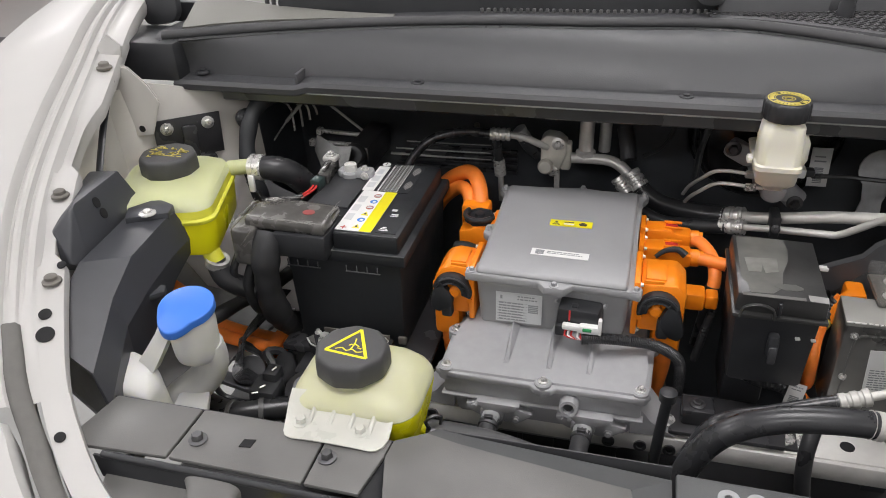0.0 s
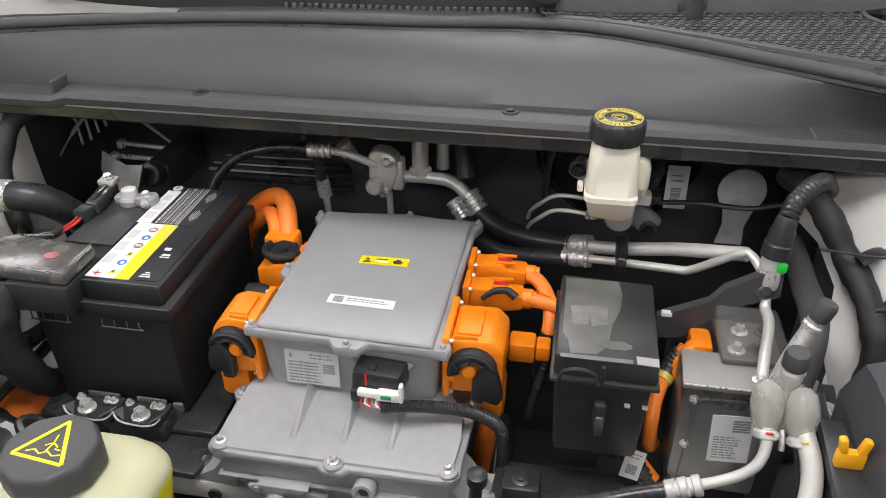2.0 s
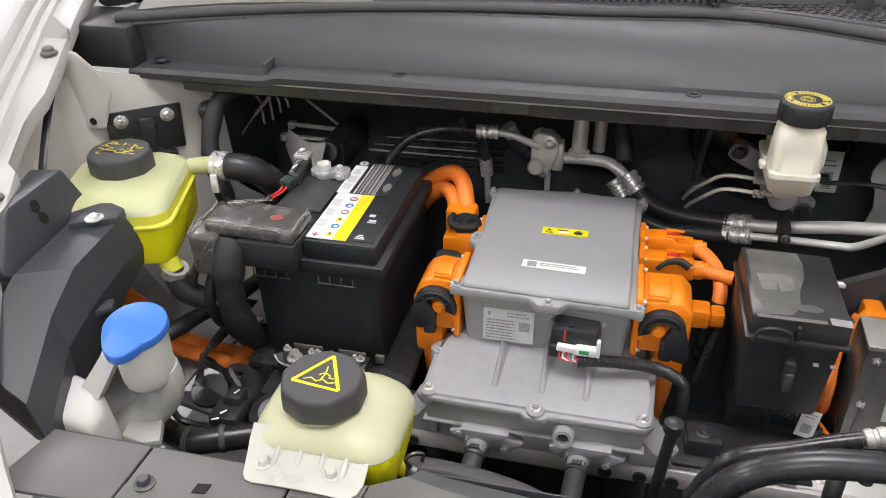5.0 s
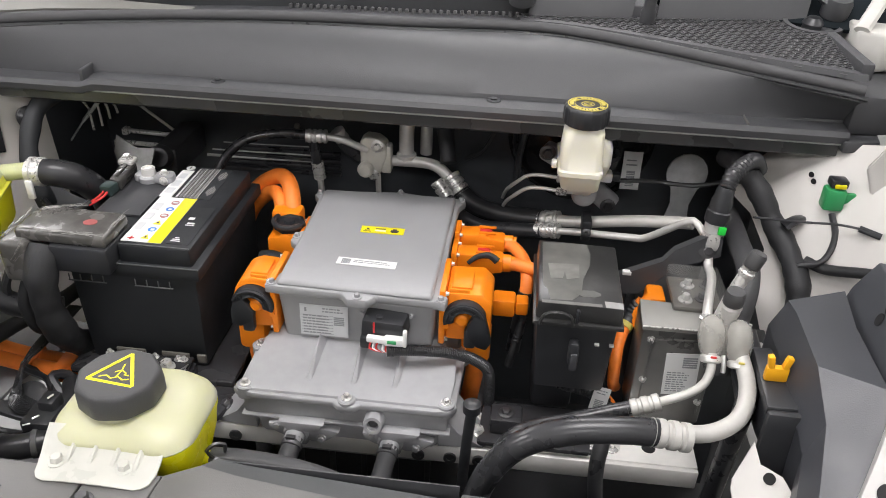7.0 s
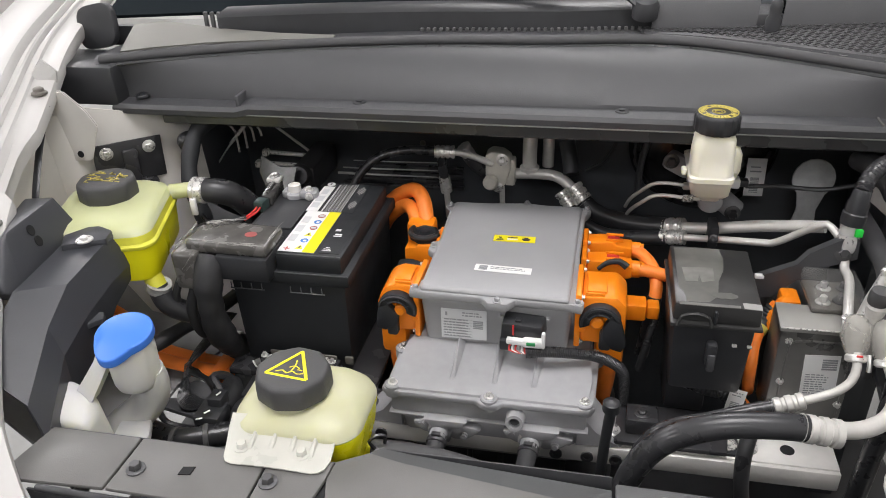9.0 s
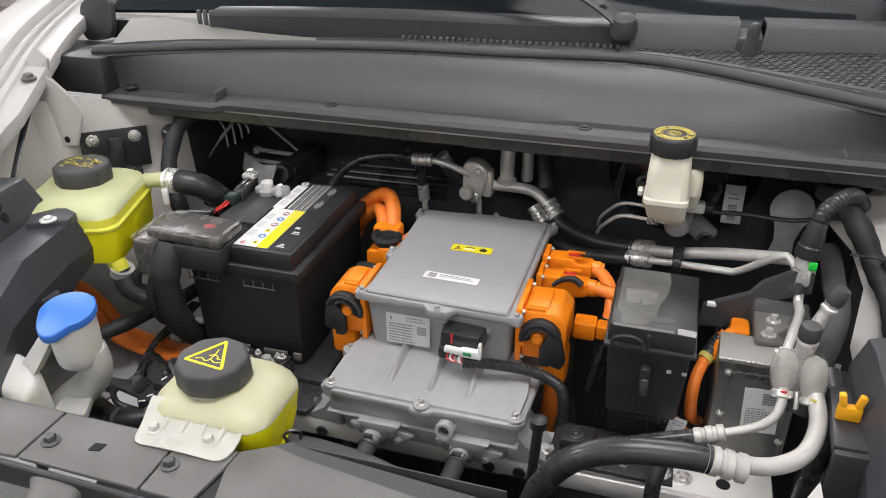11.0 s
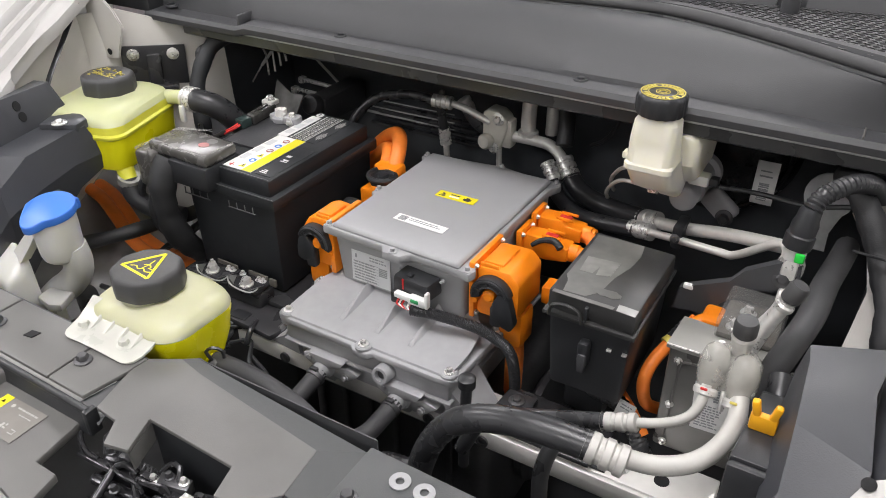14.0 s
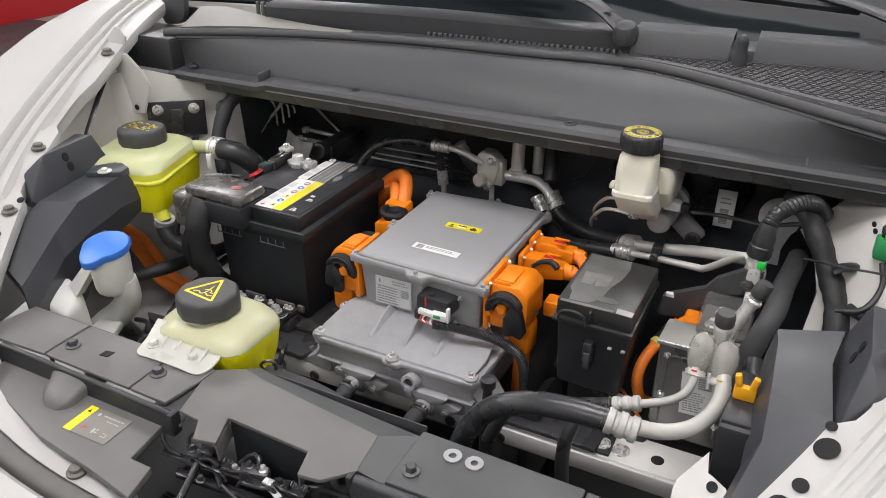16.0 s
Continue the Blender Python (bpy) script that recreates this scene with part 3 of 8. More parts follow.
for i in range(61):
    x = -0.64 + 1.266 * i / 60
    ys, zs = seal_y(x), seal_z(x)
    ledge = 1.0 if x > -0.425 else 0.0
    dz = -0.006 * (1 - ledge)
    prof = [(1.1, 1.1), (1.072, 1.1 + dz), (1.068, 1.102 + dz), (1.067, 1.108 + dz), (1.07, 1.112 + dz), (1.1005, 1.1135 + dz), (1.1025, 1.1205)]
    y0, z0 = 1.1025, 1.1205
    for f in (0.2, 0.4, 0.6, 0.8, 1.0):
        prof.append((y0 + (ys - 0.012 - y0) * f, z0 + (zs - 0.006 - z0) * (f + 0.24 * math.sin(math.pi * f))))
    rows.append([Vector((x, y, z)) for y, z in prof])
part("face", loft(rows, 0.003), COWL, cowl, sharp=32)
sx = [-0.66 + 1.286 * i / 24 for i in range(25)]
part("weatherstrip", tube([(x, seal_y(x), seal_z(x) + 0.003) for x in sx], 0.0085, n=12, step=0.03), SEAL, cowl, "ribbed rubber weatherstrip")
part("weatherstrip_lip", tube([(x, seal_y(x) - 0.012, seal_z(x) - 0.004) for x in sx], 0.0035, n=8, step=0.03), RUBBER, cowl)
for x in (-0.234, 0.158, -0.60):
    b = lathe([(0.011, 0), (0.011, 0.002), (0.0095, 0.004), (0, 0.0045)], (x, 1.093, 1.1135), (0, 0, 1), n=18)
    lathe([(0.005, 0), (0.005, 0.003), (0, 0.003)], (x, 1.093, 1.1165), (0, 0, 1), n=12, bm=b)
    part("clip", b, BLACK, cowl)
part("fin", prism([(-0.428, 1.07), (-0.422, 1.07), (-0.422, 1.122), (-0.428, 1.122)], 1.1, 1.127, 0.002), COWL, cowl)
part("fin", prism([(0.4948, 1.069), (0.4972, 1.069), (0.4972, 1.104), (0.4948, 1.104)], 1.108, 1.1185, 0.001), EDGE, cowl, "narrow moulded seam fin")
part("end_block", box((-0.79, 1.066, 1.105), (-0.628, 1.17, 1.168), 0.005), BLACK, cowl, "moulded end block")
part("end_block", prism([(0.628, 1.085), (0.7, 1.09), (0.735, 1.12), (0.735, 1.25), (0.628, 1.25)], 1.105, 1.158, 0.005), PLASTIC, cowl, "moulded end block")
part("end_ledge", prism([(0.62, 1.06), (0.668, 1.068), (0.675, 1.1), (0.62, 1.1)], 1.088, 1.1045, 0.003), COWL, cowl)
part("hinge_foot", prism([(0.65, 1.2), (0.685, 1.185), (0.72, 1.2), (0.73, 1.29), (0.66, 1.29)], 1.16, 1.215, 0.006), HINGE, cowl, "dusty white hinge foot")
part("hinge_arm", tube([(0.655, 1.2, 1.215), (0.675, 1.23, 1.23), (0.7, 1.27, 1.25)], 0.011, n=8, flat=0.5), HINGE, cowl)

# the tray behind the seal
tray = thing("wiper_tray", (0, 1.3, 1.18), "dark plastic wiper tray below the windscreen", "cowl tray")
rows = []
for i in range(41):
    x = -0.68 + 0.87 * i / 40
    ys, zs = seal_y(x), seal_z(x)
    rows.append([Vector((x, ys + 0.008, zs - 0.004)), Vector((x, ys + 0.03, zs + 0.004)), Vector((x, ys + 0.075, zs + 0.004)), Vector((x, 1.33, 1.165))])
part("floor", loft(rows, 0.003), COWL, tray)
wall_x0, wall_x1 = -0.5, 0.2
part("slotted_wall", loft([[Vector((x, seal_y(x) + 0.055, 1.178)), Vector((x, seal_y(x) + 0.06, 1.215)), Vector((x, seal_y(x) + 0.07, 1.222)), Vector((x, seal_y(x) + 0.1, 1.224))] for x in np.linspace(wall_x0, wall_x1, 24)], 0.003), BLACK, tray)
for i in range(34):
    x = -0.17 + 0.0105 * i
    part("slat", box((x, seal_y(x) + 0.047, 1.184), (x + 0.0055, seal_y(x) + 0.053, 1.192), 0.001, 1), SLAT, tray)
for i in range(5):
    x = -0.535 + i * 0.012
    part("slat", box((x, 1.215, 1.185), (x + 0.006, 1.222, 1.22), 0.001, 1), SLAT, tray)
# The ramp's grazing reflection is put into its paler colour.
part("left_ramp", loft([[Vector((-0.63, 1.105, 1.183)), Vector((-0.635, 1.14, 1.196)), Vector((-0.64, 1.175, 1.208))], [Vector((-0.58, 1.118, 1.187)), Vector((-0.58, 1.15, 1.2)), Vector((-0.59, 1.185, 1.213))], [Vector((-0.5, 1.145, 1.189)), Vector((-0.5, 1.175, 1.195)), Vector((-0.5, 1.2, 1.198))], [Vector((-0.4, 1.168, 1.189)), Vector((-0.4, 1.185, 1.192)), Vector((-0.4, 1.197, 1.193))], [Vector((-0.3, 1.187, 1.1885)), Vector((-0.3, 1.195, 1.19)), Vector((-0.3, 1.2, 1.19))]], 0.003), RAMP, tray, "moulded ramp paled for its reflection")
fm = flat_frame((-0.712, 1.18, 1.203), (0.9, -0.25, 0.2), (-0.1, 0.25, 0.95))
b = bmesh.new()
soft = [(0.046 * math.copysign(abs(c) ** 0.55, c), 0.036 * math.copysign(abs(q) ** 0.55, q)) for c, q in ((math.cos(a), math.sin(a)) for a in np.linspace(0, 2 * math.pi, 33)[:-1])]
prism(soft, -0.006, 0.006, 0.003, m=fm, bm=b)
part("hinge_cover", b, BLACK, tray, "rounded black hinge cover plate")
part("hinge_web", box((-0.74, 1.2, 1.165), (-0.62, 1.215, 1.2), 0.004), BLACK, tray)

grille = thing("mesh_grille", (0.42, 1.25, 1.2), "dark plastic air intake grille with a honeycomb of round holes", "grille")
b = bmesh.new()
P = 0.0126
for j in range(22):
    for i in range(42):
        gx, gy = 0.185 + i * P + (0.5 * P if j % 2 else 0), 1.06 + j * P * 0.87
        if gy < seal_y(gx) + 0.007 or gx > 0.625 or (gx - 0.61) ** 2 + (gy - 1.262) ** 2 < 0.0018 or gy > 1.272:
            continue
        gz = 1.188 + 0.1 * (gy - seal_y(gx))
        outer = [b.verts.new((gx + 0.5774 * P * math.sin(k * math.pi / 3), gy + 0.5774 * P * math.cos(k * math.pi / 3), gz)) for k in range(6)]
        inner = [b.verts.new((gx + 0.35 * P * math.sin(k * math.pi / 3), gy + 0.35 * P * math.cos(k * math.pi / 3), gz)) for k in range(6)]
        deep = [b.verts.new((v.co.x, v.co.y, gz - 0.006)) for v in inner]
        for k in range(6):
            b.faces.new((outer[k], outer[(k + 1) % 6], inner[(k + 1) % 6], inner[k]))
            b.faces.new((inner[k], inner[(k + 1) % 6], deep[(k + 1) % 6], deep[k]))
bmesh.ops.remove_doubles(b, verts=b.verts, dist=0.0004)
tagged(part("mesh", b, MESHP, grille, smooth=False), kind="stuff")
gx_ = [0.186 + 0.44 * i / 30 for i in range(31)]
part("front_frame", loft([[Vector((x, seal_y(x) + 0.003, 1.184)), Vector((x, seal_y(x) + 0.006, 1.1915)), Vector((x, seal_y(x) + 0.016, 1.1925)), Vector((x, seal_y(x) + 0.018, 1.184))] for x in gx_]), COWL, grille, "moulded grille edge")
part("end_frame", box((0.618, seal_y(0.62) + 0.01, 1.182), (0.634, 1.28, 1.204), 0.003), COWL, grille, "moulded grille edge")
part("sump", box((0.19, 1.13, 1.085), (0.66, 1.4, 1.095), 0.0), BLACK, grille)
for x0, x1 in ((0.196, 0.35), (0.386, 0.6)):
    part("rear_lip", loft([[Vector((x, 1.266, 1.188)), Vector((x + 0.004, 1.276, 1.222 + 0.02 * x)), Vector((x + 0.004, 1.281, 1.227 + 0.02 * x)), Vector((x + 0.002, 1.32, 1.228 + 0.02 * x)), Vector((x, 1.345, 1.21))] for x in np.linspace(x0, x1, 10)], 0.003), COWL, grille)
part("rear_step", box((0.348, 1.272, 1.188), (0.39, 1.345, 1.214), 0.004), COWL, grille)
b = lathe([(0.0115, -0.012), (0.0115, 0.014), (0.0085, 0.02), (0.0092, 0.034), (0.0078, 0.042), (0.004, 0.046), (0, 0.0465)], (0.371, 1.252, 1.198), (0, -0.25, 1), n=18)
part("washer_nozzle", b, COWL, grille, "moulded washer nozzle")
part("spindle_well", lathe([(0.042, 0.0), (0.042, 0.012), (0.036, 0.013), (0.034, -0.004), (0.024, -0.01), (0, -0.01)], (0.61, 1.262, 1.195), (0, -0.1, 1), n=32), PLASTIC, grille, "round wiper spindle well")
part("spindle", lathe([(0.017, -0.01), (0.016, 0.012), (0.009, 0.02), (0, 0.021)], (0.61, 1.262, 1.195), (0, -0.1, 1), n=20), BLACK, grille)

screen = thing("windscreen", (0, 1.45, 1.2), "dark raked windscreen glass above the cowl", "windscreen")
rows = []
for i in range(25):
    x = -0.74 + 1.48 * i / 24
    y0 = seal_y(x * 0.8) + 0.13
    rows.append([Vector((x, y0, 1.205)), Vector((x, y0 + 0.25, 1.30)), Vector((x, y0 + 0.55, 1.44)), Vector((x, y0 + 0.9, 1.58))])
part("glass", loft(rows, 0.006), GLASS, screen)
part("dashboard", box((-0.7, 1.6, 1.0), (0.7, 2.3, 1.18), 0.03), PLASTIC, screen, "dark dashboard under the glass")


def wiper(pts, blade):
    w = thing("windscreen_wiper", pts[0], "black wiper arm resting low on the windscreen", "wiper", "wipers")
    part("pivot_cap", lathe([(0.02, -0.014), (0.021, 0.004), (0.017, 0.014), (0.008, 0.019), (0, 0.02)], pts[0], (0, -0.3, 1), n=20), PLASTIC, w)
    part("arm", tube(pts, lambda r: 0.019 - 0.02 * min(r, 0.35), n=12, step=0.015, flat=0.4), COWL, w)
    part("hinge_pin", tube([Vector(pts[1]) + Vector((0, -0.014, 0)), Vector(pts[1]) + Vector((0, 0.014, 0))], 0.007, n=12), BLACK, w)
    part("blade", tube(blade, 0.012, n=8, step=0.03, flat=0.8), BLACK, w)


wiper([(0.185, 1.27, 1.222), (0.15, 1.285, 1.245), (0.085, 1.3, 1.268), (-0.1, 1.36, 1.275), (-0.4, 1.38, 1.27)], [(0.03, 1.38, 1.258), (-0.2, 1.385, 1.25), (-0.52, 1.33, 1.245)])
wiper([(0.64, 1.27, 1.23), (0.56, 1.33, 1.27), (0.4, 1.43, 1.285), (0.15, 1.49, 1.29)], [(0.52, 1.38, 1.27), (0.3, 1.44, 1.268), (0.08, 1.46, 1.262)])

# ---- front panel (over the radiator) ----
panel = thing("radiator_cover", (0, 0.53, 0.9), "dark grey plastic radiator cover panel screwed along the front", "cover panel")
PZ = 0.908


def slab(name, poly, z1=PZ, z0=None, mat=PANEL, bevel=0.0025, parent=None, label=""):
    return part(name, prism(poly, z0 if z0 is not None else z1 - 0.006, z1, bevel), mat, parent or panel, label)


slab("plate", [(-0.47, 0.487), (-0.347, 0.492), (-0.345, 0.566), (-0.455, 0.566)])
slab("plate", [(-0.3445, 0.492), (-0.1925, 0.490), (-0.1925, 0.566), (-0.3425, 0.566)])
slab("plate", [(-0.1905, 0.490), (-0.132, 0.489), (-0.1225, 0.541), (-0.1205, 0.566), (-0.1905, 0.566)])
# broad middle with its cut-out
slab("middle_plate", [(-0.1195, 0.5665), (-0.1215, 0.541), (-0.106, 0.486), (-0.074, 0.483), (-0.058, 0.456), (-0.03, 0.462), (-0.045, 0.502), (0.07, 0.498), (0.08, 0.464), (0.107, 0.468), (0.1345, 0.497), (0.127, 0.5545), (-0.05, 0.577), (-0.088, 0.585)], bevel=0.0015)
# Border and right plates use the shaded copy of the panel colour.
part("sloped_border", sheet([(-0.088, 0.5845, PZ - 0.0006), (-0.05, 0.5765, PZ - 0.0006), (0.127, 0.554, PZ - 0.0006), (0.1345, 0.4975, PZ - 0.0006), (0.1665, 0.498, PZ - 0.0065), (0.1655, 0.582, PZ - 0.008), (-0.05, 0.597, PZ - 0.0075), (-0.078, 0.602, PZ - 0.0075)], [(0, 7, 6, 1), (1, 6, 5, 2), (2, 5, 4, 3)], 0.003), PANEL2, panel, "sloping border in shaded panel colour", sharp=8)
slab("plate", [(0.1685, 0.497), (0.362, 0.50), (0.362, 0.582), (0.1685, 0.585)], mat=PANEL2)
slab("plate", [(0.364, 0.50), (0.46, 0.50), (0.455, 0.575), (0.364, 0.58)], mat=PANEL2)
part("recess_wall", sheet([(-0.045, 0.503, 0.9018), (-0.0305, 0.463, 0.9018), (-0.031, 0.465, 0.878), (-0.045, 0.503, 0.878)], [(0, 1, 2, 3)], 0.002), PANEL, panel)
# Back wall coloured black for the shade deep in the cut-out.
part("recess_wall", box((-0.045, 0.5035, 0.80), (0.07, 0.5065, 0.9015), 0.001), BATTERY, panel)
part("recess_wall", sheet([(0.0705, 0.497, 0.9018), (0.0805, 0.465, 0.9018), (0.079, 0.466, 0.886), (0.069, 0.497, 0.878)], [(0, 1, 2, 3)], 0.002), PANEL, panel)
part("rear_skirt", box((-0.46, 0.566, 0.84), (-0.08, 0.5685, 0.9055), 0.001), PLASTIC, panel)
part("rear_skirt", box((-0.075, 0.598, 0.83), (0.166, 0.6, 0.9015), 0.001), PLASTIC, panel)
part("front_lip", tube([(-0.42, 0.485, 0.902), (-0.27, 0.484, 0.901), (-0.115, 0.482, 0.9)], 0.0042, n=10, step=0.03), BLACK, panel, "rolled front edge")
part("front_lip", tube([(0.135, 0.492, 0.8995), (0.25, 0.492, 0.901), (0.455, 0.492, 0.901)], 0.0062, n=10, step=0.03), PLASTIC, panel, "rolled front edge")
part("lip_end", box((0.127, 0.484, 0.886), (0.1345, 0.499, 0.907), 0.002), BLACK, panel)
part("lip_end", box((-0.1165, 0.474, 0.874), (-0.1085, 0.4885, 0.9055), 0.002), BLACK, panel)
part("front_wall", sheet([(-0.43, 0.482, 0.902), (-0.11, 0.479, 0.9), (-0.11, 0.474, 0.874), (-0.42, 0.476, 0.878)], [(0, 1, 2, 3)], 0.003), BLACK, panel)
part("front_wall", sheet([(0.13, 0.489, 0.9), (0.302, 0.489, 0.9), (0.302, 0.485, 0.883), (0.134, 0.485, 0.882)], [(0, 1, 2, 3)], 0.003), BLACK, panel)
part("front_wall", sheet([(0.3025, 0.489, 0.9), (0.46, 0.489, 0.9), (0.46, 0.47, 0.868), (0.3025, 0.474, 0.866)], [(0, 1, 2, 3)], 0.003), BLACK, panel)
part("tray", prism([(-0.4258, 0.5053), (-0.4063, 0.4469), (-0.3382, 0.4235), (-0.2447, 0.3982), (-0.1483, 0.3865), (-0.0792, 0.3748), (-0.0899, 0.4196), (-0.1220, 0.4201), (-0.13, 0.481), (-0.4, 0.484)], 0.871, 0.882, 0.002), PANEL, panel, "stepped tray with a warning label")
b = loft([[Vector((cx + w * math.cos(a), y, 0.8815 + h * max(0.0, math.sin(a)) ** 0.38)) for a in np.linspace(0, math.pi, 17)] for y, cx, w, h in ((0.486, -0.291, 0.036, 0.0205), (0.47, -0.2845, 0.029, 0.0185), (0.457, -0.2805, 0.0265, 0.016), (0.447, -0.2785, 0.0215, 0.0125), (0.441, -0.2775, 0.015, 0.007), (0.4375, -0.2775, 0.008, 0.0008))])
part("tray_rib", b, PANEL, panel, "rounded moulded rib", sharp=60)
# Right trays are darkened the same way, by colour in place of shade.
part("tray", prism([(0.134, 0.4875), (0.143, 0.47), (0.147, 0.452), (0.146, 0.424), (0.2, 0.424), (0.26, 0.426), (0.302, 0.43), (0.302, 0.4875)], 0.872, 0.884, 0.002), PANEL2, panel, "raised tray in shaded panel colour")
part("tray", prism([(0.3025, 0.4745), (0.3025, 0.43), (0.35, 0.434), (0.43, 0.448), (0.47, 0.48)], 0.855, 0.866, 0.002), PANEL2, panel)
part("tray_rib", tube([(0.272, 0.485, 0.8845), (0.27, 0.477, 0.885), (0.277, 0.464, 0.885), (0.283, 0.445, 0.885), (0.282, 0.428, 0.884)], 0.0035, n=10, flat=0.8), PANEL2, panel, "rounded step edge")
part("step", prism([(0.273, 0.4875), (0.2725, 0.478), (0.279, 0.464), (0.285, 0.446), (0.284, 0.43), (0.302, 0.431), (0.302, 0.4875)], 0.8842, 0.887, 0.001), PANEL2, panel)
for x, y in ((-0.325, 0.521), (-0.179, 0.527), (0.187, 0.522), (0.41, 0.53)):
    part("bolt", bolt((x, y, PZ), 0.0068, washer=1.5, high=0.009), DARKSTEEL, panel)
part("square_hole", prism([(-0.277, 0.521), (-0.264, 0.523), (-0.263, 0.534), (-0.276, 0.532)], PZ - 0.0005, PZ + 0.0012, 0.0), HOLE, panel, smooth=False)
for x, y in ((0.217, 0.562), (0.243, 0.562)):
    ob = thing("washer", (x, y, PZ), "loose zinc washer lying on the cover panel", "washer", "loose washers")
    part("ring", lathe([(0.0042, 0.0004), (0.0042, 0.002), (0.0103, 0.002), (0.0103, 0.0004), (0.0042, 0.0004)], (x, y, PZ), (0, 0, 1), n=24), CAST2, ob)
fm = flat_frame((-0.2330, 0.4196, 0.8825), (1, 0.01, 0), (-0.12, 1, 0))
decal("warning_label", panel, fm, 0.068, 0.045, FADED,
      [(0.0, 0.0, 0.0125, 0.045, YELLOW), (0.003, 0.034, 0.006, 0.006, INK, "t"), (0.02, 0.009, 0.002, 0.006, REDINK), (0.0235, 0.012, 0.003, 0.002, REDINK), (0.02, 0.034, 0.005, 0.005, FADEINK, "o"),
       (0.036, 0.008, 0.003, 0.008, FADEINK), (0.04, 0.01, 0.004, 0.002, FADEINK), (0.041, 0.014, 0.002, 0.003, FADEINK), (0.052, 0.008, 0.007, 0.0012, FADEINK), (0.052, 0.013, 0.005, 0.0012, FADEINK), (0.058, 0.008, 0.0012, 0.006, FADEINK)]
      + text_rows(0.03, 0.036, 0.034, 1, 0.004, 0.0022, FADEINK, 6) + text_rows(0.04, 0.03, 0.024, 1, 0.004, 0.0014, FADEINK, 7), "worn yellow and grey warning label")

# bonnet latch and the dark radiator below it
latch = thing("bonnet_latch", (-0.02, 0.42, 0.8), "black bonnet latch with steel levers and springs", "latch")
part("back_plate", prism([(-0.098, 0.46), (0.1, 0.472), (0.102, 0.488), (-0.096, 0.478)], 0.826, 0.838, 0.003), BATTERY, latch)
part("crossbar", tube([(-0.118, 0.462, 0.858), (-0.063, 0.463, 0.86), (-0.014, 0.471, 0.859), (0.05, 0.476, 0.858), (0.13, 0.475, 0.857)], 0.0055, n=8, flat=0.6), LATCHM, latch)
part("striker_plate", prism([(-0.094, 0.478), (-0.05, 0.485), (-0.046, 0.469), (-0.082, 0.465)], 0.858, 0.8655, 0.0015), LATCHM, latch)
part("striker_tab", box((-0.066, 0.47, 0.8655), (-0.05, 0.482, 0.874), 0.002, m=Matrix.Rotation(radians(8), 4, "Z")), DARKSTEEL, latch)
part("lock_case", prism([(-0.014, 0.481), (0.022, 0.488), (0.028, 0.474), (-0.006, 0.466)], 0.856, 0.872, 0.002), DARKSTEEL, latch)
part("lock_case", prism([(0.028, 0.484), (0.05, 0.489), (0.054, 0.472), (0.032, 0.468)], 0.852, 0.864, 0.002), LATCHM, latch)
part("lock_jaw", tube([(-0.016, 0.48, 0.868), (-0.004, 0.487, 0.88), (0.008, 0.486, 0.882), (0.014, 0.478, 0.874)], 0.003, n=8), LATCHM, latch)
part("lock_tongue", tube([(-0.085, 0.47, 0.866), (-0.09, 0.478, 0.88), (-0.08, 0.486, 0.889)], 0.003, n=8), BLACK, latch)
part("lock_tongue", tube([(-0.07, 0.476, 0.866), (-0.072, 0.486, 0.878), (-0.066, 0.49, 0.886)], 0.0025, n=8), BLACK, latch)
part("hook", tube([(-0.04, 0.47, 0.862), (-0.05, 0.47, 0.868), (-0.062, 0.465, 0.866), (-0.059, 0.445, 0.86), (-0.051, 0.414, 0.852), (-0.05, 0.395, 0.846)], 0.0045, n=10), LATCHM, latch, "bent black release lever")
part("hook_grip", lathe([(0.006, 0), (0.0125, 0.004), (0.0135, 0.01), (0.0125, 0.016), (0.007, 0.02)], (-0.05, 0.398, 0.842), (-0.25, -0.9, -0.25), n=18), RUBBER, latch)
part("rod", tube([(-0.016, 0.448, 0.862), (0.006, 0.442, 0.86), (0.024, 0.438, 0.858), (0.042, 0.44, 0.858), (0.05, 0.452, 0.861), (0.052, 0.466, 0.864)], 0.002, n=8), DARKSTEEL, latch, "bent steel rod")
part("rod", tube([(0.052, 0.466, 0.862), (0.076, 0.462, 0.86), (0.103, 0.46, 0.858), (0.12, 0.462, 0.855)], 0.0026, n=8), LATCHM, latch)
part("lever", tube([(-0.048, 0.472, 0.866), (-0.036, 0.462, 0.858), (-0.022, 0.452, 0.852)], 0.0038, n=8), LATCHM, latch)
part("spring", tube([(0.056 + 0.0006 * i, 0.482 + 0.0045 * math.cos(i * 1.3), 0.866 + 0.0045 * math.sin(i * 1.3)) for i in range(40)], 0.0011, n=6, raw=True), DARKSTEEL, latch)
part("spring", tube([(-0.04 + 0.0006 * i, 0.476 + 0.004 * math.cos(i * 1.4), 0.868 + 0.004 * math.sin(i * 1.4)) for i in range(34)], 0.001, n=6, raw=True), DARKSTEEL, latch)
for x, y, z, m_ in ((-0.083, 0.474, 0.8655, DARKSTEEL), (-0.063, 0.479, 0.8655, ZINC), (-0.046, 0.446, 0.858, DARKSTEEL), (-0.016, 0.471, 0.866, ZINC), (0.0, 0.478, 0.872, DARKSTEEL), (0.018, 0.48, 0.872, ZINC), (0.042, 0.478, 0.864, DARKSTEEL), (0.085, 0.486, 0.86, DARKSTEEL)):
    part("pivot", bolt((x, y, z), 0.0036, washer=1.5, high=0.007), m_, latch)
